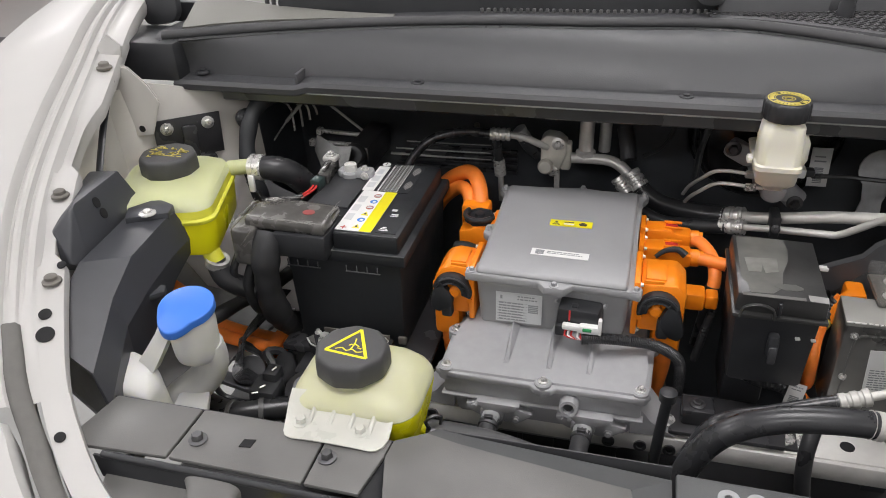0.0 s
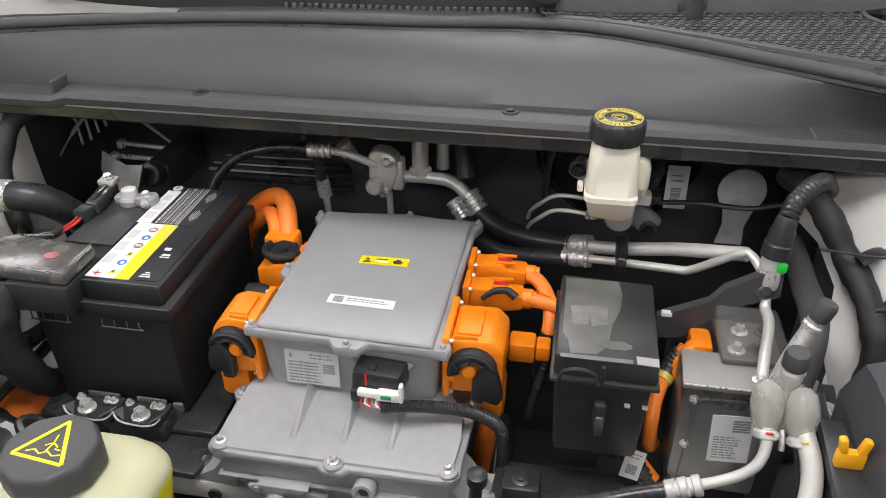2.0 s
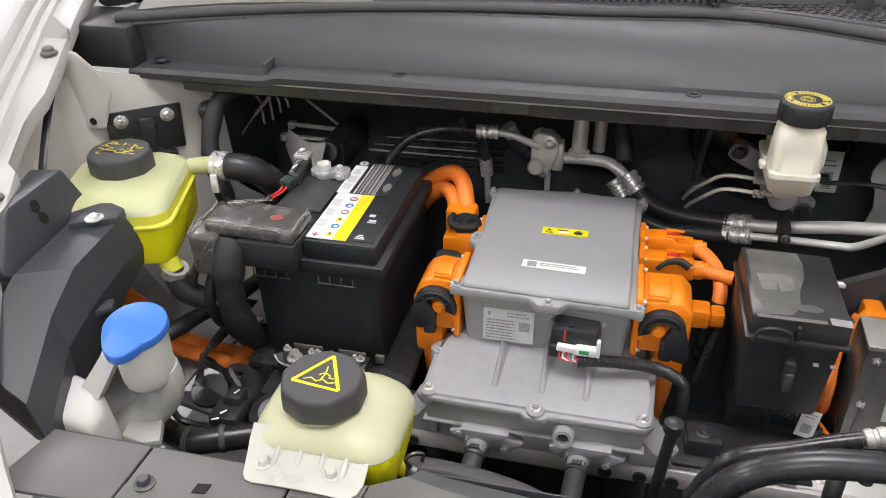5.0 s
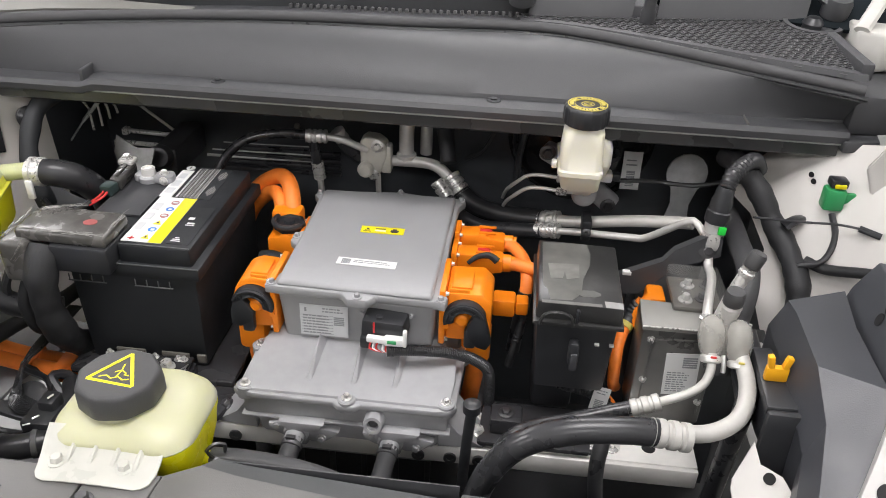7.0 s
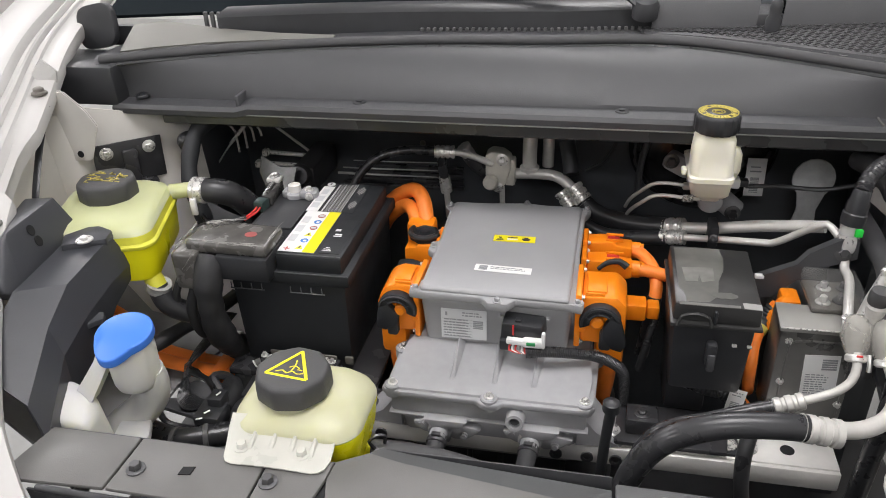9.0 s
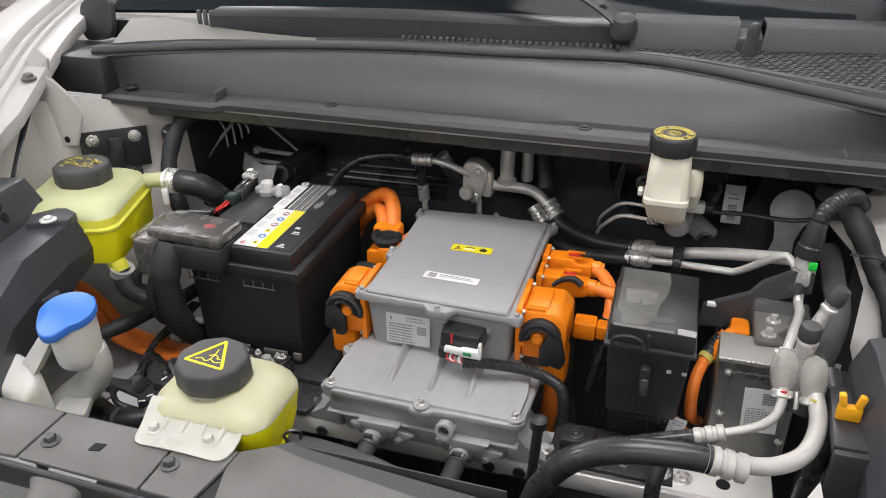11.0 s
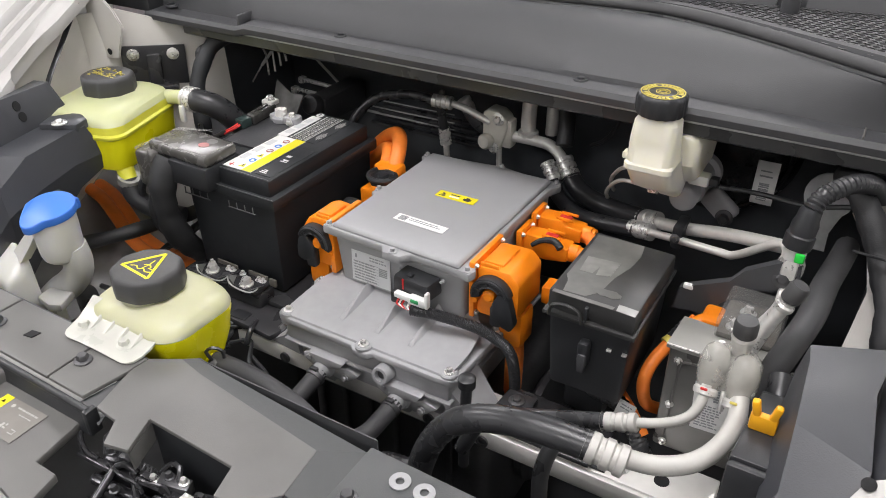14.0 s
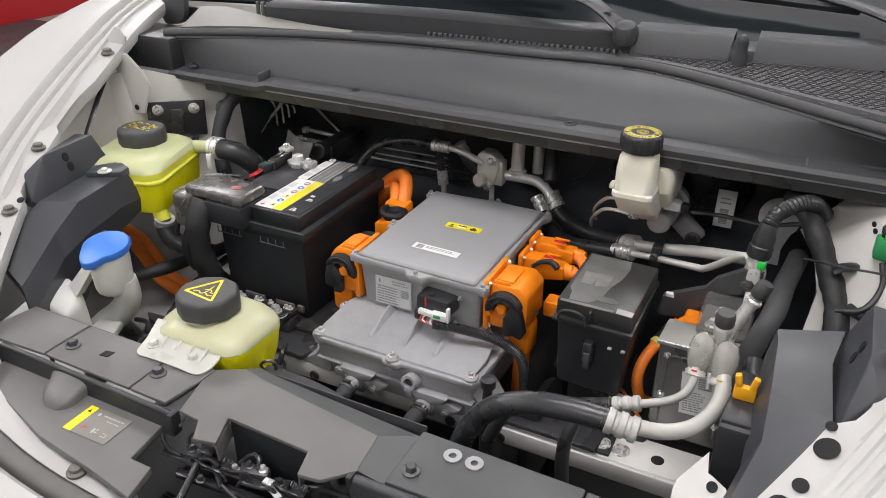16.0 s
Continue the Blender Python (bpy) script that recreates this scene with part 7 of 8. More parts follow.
part("upright", box((0.19, 0.815, 0.763), (0.232, 0.85, 0.788), 0.004), SATIN, br2)
part("bolt", bolt((0.21, 0.83, 0.788), 0.006), DARKSTEEL, br2)
part("bolt", bolt((0.275, 0.82, 0.763), 0.005), DARKSTEEL, br2)
part("post", tube([(0.16, 0.785, 0.69), (0.163, 0.781, 0.77), (0.167, 0.778, 0.835)], 0.007, n=10), BLACK, br2)
part("post_head", lathe([(0.011, 0), (0.011, 0.012), (0.007, 0.014), (0, 0.014)], (0.167, 0.778, 0.834), (0, 0, 1), n=14), BLACK, br2)
ct = thing("cable_tag", (0.31, 0.86, 0.77), "white printed tag wrapped round a black cable", "tag")
part("cable", tube([(0.25, 0.905, 0.8), (0.29, 0.892, 0.796), (0.328, 0.885, 0.79), (0.36, 0.87, 0.755), (0.38, 0.86, 0.72)], 0.011, n=12, ripple=0.06), RUBBER, ct)
fm = flat_frame((0.319, 0.8665, 0.776), (0.98, -0.05, -0.2), (0.2, 0.3, 0.92))
decal("tag", ct, fm, 0.022, 0.036, PAPER, print_block(0.005, 0.006, 0.012) + text_rows(0.004, 0.03, 0.014, 2, 0.004, 0.0015, GREYINK, 2))
oc = thing("orange_cable", (0.36, 0.9, 0.8), "orange high-voltage cable bending down by the fuse box", "cable", "orange cables")
part("cable", tube([(0.382, 0.955, 0.9), (0.366, 0.945, 0.875), (0.352, 0.91, 0.86), (0.348, 0.89, 0.845), (0.349, 0.89, 0.82), (0.354, 0.905, 0.79), (0.366, 0.95, 0.75)], 0.008, n=12), ORANGE_CABLE, oc)
part("sleeve", tube([(0.378, 0.952, 0.895), (0.372, 0.949, 0.885), (0.364, 0.94, 0.873)], 0.0105, n=12, ripple=0.06), BLACK, oc, "black corrugated sleeve")
part("band", lathe([(0.0105, 0), (0.0105, 0.008)], (0.3625, 0.937, 0.871), (-0.5, -0.7, -0.4), n=14), GOLD, oc)
oc2 = thing("orange_cable", (0.35, 0.88, 0.75), "short orange cable under the fuse box", "cable", "orange cables")
part("cable", tube([(0.31, 0.905, 0.8), (0.338, 0.887, 0.785), (0.36, 0.875, 0.765)], 0.009, n=12), ORANGE_CABLE, oc2)

# ---- charger module ----
ANOD = material("anodised_aluminium", (0.21, 0.207, 0.2), 0.3, metal=0.5, vary=0.15, grain=30, bump=0.06)
CHTOP = material("pale_sheet_aluminium", (0.32, 0.316, 0.295), 0.5, metal=0.15, vary=0.08, grain=30, bump=0.06)
mod = thing("charger_module", (0.43, 0.93, 0.8), "grey aluminium charger module with a white data label", "module")
part("case", box((0.372, 0.876, 0.76), (0.468, 0.935, 0.912), 0.004), ANOD, mod)
part("rear_case", box((0.378, 0.9355, 0.76), (0.475, 1.06, 0.878), 0.004), DARKSTEEL, mod, "dark rear housing")
part("top_plate", prism([(0.369, 0.87), (0.471, 0.87), (0.471, 0.925), (0.372, 0.93)], 0.9125, 0.9185, 0.0012), CHTOP, mod)
part("terminal_tray", box((0.412, 0.909, 0.919), (0.474, 0.98, 0.926), 0.002), PLUG, mod, "dull terminal tray")
for x, y in ((0.428, 0.925), (0.45, 0.93), (0.436, 0.96), (0.461, 0.962)):
    part("terminal_bolt", bolt((x, y, 0.926), 0.0055, high=0.01), ZINC if x < 0.45 else DARKSTEEL, mod)
part("clear_cover", box((0.41, 0.906, 0.919), (0.477, 0.983, 0.946), 0.004, 3), CLEAR, mod, "clear plastic terminal cover")
part("orange_plug", box((0.386, 0.946, 0.8785), (0.411, 0.985, 0.91), 0.006), ORANGE, mod)
part("orange_elbow", tube([(0.398, 0.965, 0.9), (0.39, 0.955, 0.9), (0.379, 0.945, 0.89), (0.37, 0.94, 0.87)], 0.01, n=12), ORANGE, mod)
for x, z in ((0.384, 0.895), (0.384, 0.83), (0.384, 0.77), (0.46, 0.80)):
    part("screw", bolt((x, 0.8755, z), 0.003, (0, -1, 0)), ZINC, mod)
part("handle_bead", tube([(0.384, 0.8752, 0.78), (0.386, 0.8752, 0.885), (0.39, 0.8752, 0.893), (0.4, 0.8752, 0.897), (0.455, 0.8752, 0.897), (0.46, 0.8752, 0.89), (0.461, 0.8752, 0.78)], 0.0016, n=6), ANOD, mod, "raised bead round the front")
part("front_edge", tube([(0.3695, 0.8698, 0.9185), (0.4705, 0.8698, 0.9185)], 0.0011, n=6, step=0.03), ZINC, mod)
fm = flat_frame((0.411, 0.8755, 0.808), (1, 0, 0.06), (-0.06, 0, 1))
decal("data_label", mod, fm, 0.043, 0.068, PAPER, text_rows(0.004, 0.036, 0.03, 9, 0.0038, 0.0016, GREYINK, 21) + print_block(0.022, 0.045, 0.018), "white data label with grey print")

# ---- refrigerant pipes ----
FERR = material("matt_crimped_aluminium", (0.5, 0.49, 0.465), 0.5, metal=0.3, vary=0.08, grain=90, bump=0.1)
ac = thing("refrigerant_pipes", (0.42, 0.78, 0.85), "silver refrigerant pipes on a frosted connector block", "pipes")
part("block", soft_body([(0.938, 0.426, 0.472, 0.796, 0.836, 0.012), (0.943, 0.423, 0.474, 0.793, 0.84, 0.015), (0.962, 0.424, 0.473, 0.795, 0.838, 0.016), (0.972, 0.43, 0.467, 0.802, 0.832, 0.014), (0.975, 0.438, 0.459, 0.808, 0.826, 0.008)]), BOOT, ac, "frosted capped connector block")
part("block_bolt", bolt((0.429, 0.83, 0.966), 0.0045), ZINC, ac)
for x, y in ((0.43, 0.785), (0.459, 0.779)):
    b = lathe([(0.0, -0.024), (0.006, -0.023), (0.012, -0.018), (0.0152, -0.007), (0.0155, 0.004), (0.0138, 0.014), (0.0104, 0.022), (0.0078, 0.026), (0.0076, 0.03)], (x, y + 0.014, 0.965), (0, -0.55, -0.84), n=26, lobes=3, depth=0.06)
    part("boot", b, BOOT, ac, "rounded frosted boot")
    part("collar", lathe([(0.0095, 0), (0.0118, 0.002), (0.0118, 0.007), (0.0095, 0.009)], (x, y - 0.001, 0.949), (0, -0.55, -0.84), n=18), ZINC, ac)
    part("paint_mark", box((x - 0.004, y - 0.015, 0.954), (x + 0.003, y - 0.0125, 0.9565), 0.001), REDINK if x < 0.44 else GOLD, ac)
part("port", lathe([(0.0095, 0), (0.009, 0.008), (0.0085, 0.016), (0.0105, 0.022), (0.0105, 0.03)], (0.449, 0.817, 0.966), (0, -0.08, 1), n=18), ZINC, ac)
part("port_ring", lathe([(0.0105, 0), (0.0118, 0.002), (0.0105, 0.006)], (0.449, 0.8155, 0.994), (0, -0.08, 1), n=24), ZINC, ac)
part("port_cap", lathe([(0.0105, 0), (0.0115, 0.002), (0.0115, 0.013), (0.0098, 0.018), (0, 0.019)], (0.449, 0.815, 0.9995), (0, -0.08, 1), n=24), CAP, ac, "black screw cap")
part("gauge_tip", tube([(0.446, 0.79, 0.945), (0.447, 0.784, 0.936), (0.447, 0.781, 0.928)], 0.003, n=8), ZINC, ac)
part("thin_pipe", tube([(0.43, 0.782, 0.953), (0.43, 0.772, 0.94), (0.425, 0.763, 0.927), (0.412, 0.757, 0.916), (0.39, 0.753, 0.906), (0.352, 0.748, 0.893)], 0.0052, n=12), FERR, ac)
part("thick_pipe", tube([(0.461, 0.782, 0.953), (0.465, 0.762, 0.943), (0.462, 0.736, 0.937), (0.452, 0.71, 0.933), (0.436, 0.692, 0.93), (0.41, 0.677, 0.93), (0.372, 0.666, 0.936)], 0.0092, n=16), FERR, ac)
part("thin_ferrule", ferrule((0.378, 0.751, 0.902), (0.343, 0.747, 0.89), 0.0102, 3), FERR, ac)
part("thick_ferrule", ferrule((0.392, 0.668, 0.930), (0.352, 0.664, 0.937), 0.0152, 3), FERR, ac)
part("thin_hose", tube([(0.347, 0.7475, 0.8915), (0.32, 0.744, 0.884), (0.28, 0.738, 0.872), (0.22, 0.73, 0.85), (0.19, 0.725, 0.79)], 0.009, n=12), RUBBER, ac)
part("thick_hose", tube([(0.36, 0.665, 0.936), (0.32, 0.662, 0.937), (0.27, 0.66, 0.93), (0.225, 0.658, 0.908), (0.196, 0.656, 0.87), (0.18, 0.65, 0.82), (0.172, 0.64, 0.74), (0.17, 0.63, 0.64)], 0.0142, n=18), RUBBER, ac, "thick black hose")
part("thin_hose", tube([(0.315, 0.70, 0.90), (0.308, 0.68, 0.865), (0.312, 0.67, 0.82), (0.325, 0.66, 0.77), (0.34, 0.65, 0.72)], 0.0085, n=12), RUBBER, ac)

sv = thing("service_port", (0.47, 0.87, 1.0), "silver refrigerant service port with black cap", "valve")
part("stem", tube([(0.452, 0.855, 0.945), (0.46, 0.862, 0.972), (0.468, 0.866, 0.995), (0.473, 0.868, 1.008)], 0.0078, n=14), ZINC, sv)
part("ring", lathe([(0.0085, 0), (0.0098, 0.002), (0.0098, 0.006), (0.008, 0.008), (0.009, 0.012)], (0.4725, 0.868, 1.005), (0.35, 0.06, 1), n=18), ZINC, sv)
part("cap", lathe([(0.0095, 0), (0.0102, 0.003), (0.0102, 0.016), (0.0085, 0.02), (0, 0.0205)], (0.477, 0.8685, 1.0175), (0.35, 0.06, 1), n=20), CAP, sv)

ps = thing("pressure_sensor", (0.47, 1.0, 0.97), "pressure sensor with green mark on the refrigerant pipe", "sensor")
part("pipe", tube([(0.464, 0.995, 0.965), (0.464, 0.985, 0.945), (0.463, 0.955, 0.945), (0.447, 0.89, 0.945), (0.435, 0.84, 0.94)], 0.006, n=10), ALU, ps)
part("hex", lathe([(0.009, 0), (0.0135, 0.006), (0.0148, 0.012), (0.0148, 0.022), (0.012, 0.03)], (0.464, 0.997, 0.962), (0, 0.1, 1), n=6), ZINC, ps)
part("body", lathe([(0.0128, 0), (0.0128, 0.016)], (0.464, 0.999, 0.99), (0, 0.1, 1), n=20), FROST, ps)
part("green_mark", box((0.466, 0.984, 0.992), (0.4765, 0.9885, 1.004), 0.002), NEON, ps)
part("boot", lathe([(0.0155, 0), (0.0162, 0.006), (0.0162, 0.016), (0.0145, 0.018), (0.0145, 0.03), (0.0125, 0.036), (0.012, 0.045), (0.0098, 0.05)], (0.464, 1.0, 1.004), (0.1, 0.1, 1), n=24, lobes=6, depth=0.07), BLACK, ps, "dark plug boot")
part("loom", tube([(0.469, 1.004, 1.05), (0.477, 1.018, 1.064), (0.5, 1.045, 1.072), (0.52, 1.075, 1.062), (0.535, 1.1, 1.04)], 0.0105, n=12, ripple=0.08, wave=0.006), RUBBER, ps, "corrugated loom")

pp = thing("refrigerant_lines", (0.3, 1.15, 0.91), "pair of silver refrigerant lines with crimped black hoses", "pipes")
part("pipe", tube([(0.25, 1.168, 0.895), (0.31, 1.14, 0.912), (0.38, 1.108, 0.938), (0.455, 1.07, 0.962)], 0.0092, n=14), ALU, pp)
part("pipe", tube([(0.24, 1.142, 0.89), (0.3, 1.118, 0.905), (0.375, 1.085, 0.922), (0.395, 1.075, 0.93), (0.44, 1.048, 0.975), (0.452, 1.04, 0.978), (0.462, 1.02, 0.97)], 0.0055, n=12), ALU, pp)
part("ferrule", ferrule((0.238, 1.173, 0.892), (0.272, 1.157, 0.902), 0.0155, 3), ZINC, pp)
part("ferrule", ferrule((0.236, 1.144, 0.889), (0.272, 1.13, 0.898), 0.0125, 3), ZINC, pp)
part("clamp", box((0.304, 1.107, 0.895), (0.319, 1.148, 0.93), 0.004), BLACK, pp)
part("clamp_bolt", bolt((0.311, 1.1, 0.915), 0.004, (0, -1, 0.3)), DARKSTEEL, pp)
part("hose", tube([(0.105, 1.221, 0.913), (0.125, 1.209, 0.898), (0.155, 1.198, 0.889), (0.2, 1.186, 0.888), (0.245, 1.17, 0.894)], 0.0155, n=16), RUBBER, pp)
part("hose", tube([(0.088, 1.2, 0.905), (0.11, 1.178, 0.888), (0.15, 1.16, 0.878), (0.2, 1.15, 0.882), (0.245, 1.14, 0.89)], 0.0115, n=14), RUBBER, pp)
part("ferrule", ferrule((0.09, 1.23, 0.93), (0.113, 1.215, 0.907), 0.0158, 3), ZINC, pp)
part("ferrule", ferrule((0.07, 1.21, 0.928), (0.092, 1.198, 0.903), 0.012, 3), ZINC, pp)
part("dark_bend", tube([(0.075, 1.27, 0.995), (0.082, 1.255, 0.97), (0.086, 1.24, 0.948)], 0.014, n=12), BLACK, pp)

CASTV = material("pale_cast_alloy", (0.66, 0.64, 0.58), 0.45, metal=0.3, vary=0.12, grain=60, bump=0.25, bump_scale=500)
ev = thing("expansion_valve", (-0.05, 1.25, 0.94), "cast expansion valve block with silver pipes at the firewall", "valve")
b = prism([(-0.036, 0.034), (-0.026, 0.042), (-0.006, 0.04), (0.008, 0.03), (0.01, 0.012), (0.006, 0.0), (0.0, -0.018), (-0.006, -0.03), (-0.018, -0.032), (-0.026, -0.022), (-0.036, -0.008)], -0.03, 0.0, 0.004, 3, m=flat_frame((-0.028, 1.242, 0.94), (1, 0, 0), (0, 0, 1)))
part("block", b, CASTV, ev, "pale cast valve block")
part("block_cheek", box((-0.03, 1.246, 0.916), (-0.012, 1.27, 0.966), 0.004), CASTV, ev)
part("plug", lathe([(0.0125, 0), (0.0135, 0.003), (0.0135, 0.01), (0.0105, 0.014), (0, 0.015)], (-0.053, 1.241, 0.926), (-0.1, -1, 0.1), n=22), CASTV, ev)
part("bolt", bolt((-0.034, 1.241, 0.968), 0.0065, (0, -1, 0.1)), ZINC, ev)
part("bolt", bolt((-0.041, 1.241, 0.915), 0.0055, (0, -1, 0.1)), ZINC, ev)
part("pipe", tube([(-0.02, 1.262, 0.934), (0.02, 1.258, 0.937), (0.055, 1.25, 0.939), (0.075, 1.242, 0.933), (0.087, 1.236, 0.924)], 0.0095, n=14), ALU, ev)
part("pipe", tube([(0.012, 1.262, 0.938), (0.012, 1.262, 0.985), (0.014, 1.265, 1.04)], 0.0125, n=14), ALU, ev)
part("pipe", tube([(0.042, 1.29, 0.94), (0.043, 1.29, 1.04)], 0.0105, n=12), ALU, ev)
part("collar", lathe([(0.012, 0), (0.017, 0.002), (0.017, 0.008), (0.0125, 0.011)], (0.012, 1.262, 0.941), (0, 0, 1), n=18), ALU, ev)
part("pipe", tube([(-0.052, 1.245, 0.958), (-0.07, 1.238, 0.968), (-0.09, 1.233, 0.978), (-0.115, 1.23, 0.983), (-0.14, 1.226, 0.985)], 0.0062, n=12), ALU, ev)
part("ferrule", ferrule((-0.115, 1.229, 0.984), (-0.15, 1.224, 0.985), 0.0115, 4), ZINC, ev)
part("ferrule", ferrule((-0.104, 1.245, 0.99), (-0.092, 1.25, 0.968), 0.0125, 2), ZINC, ev)
part("hose", tube([(-0.1, 1.247, 0.98), (-0.085, 1.252, 0.955), (-0.07, 1.26, 0.938)], 0.0115, n=12), RUBBER, ev)
part("thin_hose", tube([(-0.145, 1.225, 0.985), (-0.19, 1.215, 0.99), (-0.24, 1.2, 0.982), (-0.27, 1.185, 0.96), (-0.285, 1.17, 0.93), (-0.29, 1.16, 0.88)], 0.008, n=12), RUBBER, ev, "thin black hose")
part("drop_hose", tube([(-0.14, 1.232, 0.975), (-0.139, 1.235, 0.95), (-0.137, 1.238, 0.93)], 0.008, n=12), RUBBER, ev)
part("ferrule", ferrule((-0.137, 1.238, 0.932), (-0.134, 1.24, 0.902), 0.0105, 4), ZINC, ev)
part("pipe", tube([(-0.134, 1.24, 0.905), (-0.132, 1.242, 0.85)], 0.0055, n=10), ALU, ev)
part("pipe", tube([(-0.035, 1.25, 0.912), (-0.034, 1.25, 0.86)], 0.005, n=10), ALU, ev)

# ---- brackets and lines on the dark firewall ----
hv = thing("firewall_lines", (-0.3, 1.32, 0.95), "thin zinc rods and dark louvres on the firewall", "lines")
part("rod", tube([(-0.485, 1.22, 1.032), (-0.53, 1.22, 0.984)], 0.0032, n=8), ZINC, hv)
part("rod", tube([(-0.529, 1.22, 0.985), (-0.577, 1.22, 0.925)], 0.0017, n=8), ZINC, hv)
for x, top, end in ((-0.515, 1.009, 0.968), (-0.498, 1.015, 0.977), (-0.482, 1.016, 0.991), (-0.467, 1.016, 1.002)):
    part("bent_rod", tube([(x - 0.03, 1.235, top + 0.012), (x - 0.012, 1.222, top + 0.009), (x - 0.002, 1.22, top - 0.002), (x, 1.22, end)], 0.002, n=8), ZINC, hv)
part("rod", tube([(-0.48, 1.31, 0.986), (-0.388, 1.31, 0.915)], 0.0026, n=8), ALU, hv)
part("bar", tube([(-0.5, 1.3, 0.936), (-0.389, 1.3, 0.932)], 0.0042, n=10), ZINC, hv)
part("bar", tube([(-0.512, 1.29, 0.917), (-0.398, 1.29, 0.915)], 0.0042, n=10), ZINC, hv)
part("bar_foot", box((-0.507, 1.29, 0.93), (-0.496, 1.305, 0.943), 0.002), ZINC, hv)
part("bar_foot", box((-0.52, 1.28, 0.91), (-0.508, 1.295, 0.923), 0.002), ZINC, hv)
# Pale strips put the louvre edges' highlights into colour.
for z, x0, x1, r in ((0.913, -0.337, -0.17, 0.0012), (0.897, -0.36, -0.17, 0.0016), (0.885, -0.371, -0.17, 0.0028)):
    part("louvre_edge", tube([(x0, 1.332, z), ((x0 + x1) / 2, 1.332, z + 0.001), (x1, 1.332, z + 0.003)], r, n=8, step=0.03), EDGESHINE, hv)
for i in range(4):
    z = 0.908 - 0.0135 * i
    part("louvre", box((-0.33 - 0.01 * i, 1.328, z - 0.006), (-0.12, 1.338, z), 0.001), SATIN, hv)
part("knob", lathe([(0.004, 0), (0.006, 0.003), (0.005, 0.008), (0, 0.01)], (-0.197, 1.337, 0.953), (0, -1, 0.3), n=12), PLUG, hv)
part("round_can", lathe([(0.02, 0), (0.02, 0.012), (0.016, 0.018), (0, 0.019)], (-0.392, 1.2, 0.938), (0.1, -1, 0.35), n=24), DARKSTEEL, hv, "dull round can")
part("bracket", box((-0.41, 1.205, 0.9), (-0.37, 1.33, 0.95), 0.004), DARKSTEEL, hv)
part("cable", tube([(0.11, 1.3, 0.93), (0.14, 1.29, 0.955), (0.16, 1.29, 1.0), (0.162, 1.3, 1.05)], 0.0035, n=8), RUBBER, hv)
part("cable", tube([(0.2, 1.29, 0.9), (0.205, 1.285, 0.97), (0.222, 1.285, 1.03)], 0.006, n=8), RUBBER, hv)
# Curved piece taken for bare metal, drawn as a rough grey sheet.
sh = thing("firewall_sheet", (0.5, 1.28, 0.95), "grey curved sheet behind the pipes", "insulation")
ring = [(0.477 + 0.033 * math.cos(radians(a)), 1.258, 0.954 + 0.035 * math.sin(radians(a))) for a in range(-50, 231, 20)]
ring += [(0.459, 1.255, 0.9), (0.452, 1.25, 0.872), (0.49, 1.25, 0.872), (0.489, 1.255, 0.9)]
part("mat", sheet(ring, [tuple(range(len(ring)))], 0.004), material("rough_grey_sheet", (0.6, 0.61, 0.62), 0.8, vary=0.2, grain=60, bump=0.5, bump_scale=300), sh)

# ---- right flank ----
gc = thing("green_plug", (0.61, 1.02, 1.03), "green and black connector plug on the white panel", "plug")
part("body", box((0.596, 1.008, 1.028), (0.622, 1.03, 1.058), 0.004), GREEN, gc)
part("head", box((0.6, 1.012, 1.0585), (0.622, 1.032, 1.07), 0.003), BLACK, gc)
part("mark", box((0.604, 1.009, 1.06), (0.618, 1.0125, 1.0655), 0.001), YELLOW, gc)
part("tab", box((0.6215, 1.014, 1.036), (0.638, 1.022, 1.052), 0.003), GREEN, gc)
part("cable", tube([(0.61, 1.01, 1.025), (0.615, 0.99, 1.0), (0.6, 0.97, 0.975), (0.57, 0.97, 0.965)], 0.0042, n=8), RUBBER, gc)
part("cable", tube([(0.64, 0.97, 1.025), (0.61, 0.985, 1.022), (0.575, 1.0, 1.014), (0.52, 1.03, 1.0)], 0.0016, n=6), RUBBER, gc)
part("inline_plug", tube([(0.632, 0.973, 1.025), (0.655, 0.96, 1.022)], 0.0045, n=8), BLACK, gc)
for p in ((0.597, 1.062, 1.045), (0.594, 1.068, 1.052)):
    part("hole", lathe([(0.004, 0), (0.004, 0.001), (0, 0.001)], p, (-0.8, -0.6, 0), n=14), HOLE, car, "dark punched hole")
yc = thing("amber_clip", (0.487, 0.744, 0.965), "amber plastic cable clip standing empty", "clip")
b = box((0.476, 0.74, 0.954), (0.5, 0.749, 0.972), 0.0025)
box((0.476, 0.7405, 0.969), (0.483, 0.7485, 0.986), 0.002, bm=b, m=Matrix.Rotation(radians(-12), 4, "Y"))
box((0.493, 0.7405, 0.969), (0.5, 0.7485, 0.986), 0.002, bm=b, m=Matrix.Rotation(radians(12), 4, "Y"))
part("clip", b, AMBER, yc)
rb = thing("lamp_bracket", (0.5, 0.75, 0.85), "dark plastic bracket carrying the clip beside the module", "bracket")
part("shelf", prism([(0.47, 0.70), (0.525, 0.70), (0.527, 0.8), (0.478, 0.8)], 0.94, 0.954, 0.004), BLACK, rb)
part("skirt", box((0.47, 0.69, 0.82), (0.52, 0.70, 0.952), 0.004), BLACK, rb)
part("drop", box((0.478, 0.8005, 0.85), (0.527, 0.806, 0.95), 0.002), BLACK, rb)
part("rear_shelf", prism([(0.48, 0.806), (0.527, 0.806), (0.548, 0.95), (0.496, 0.95)], 0.862, 0.874, 0.003), BLACK, rb)
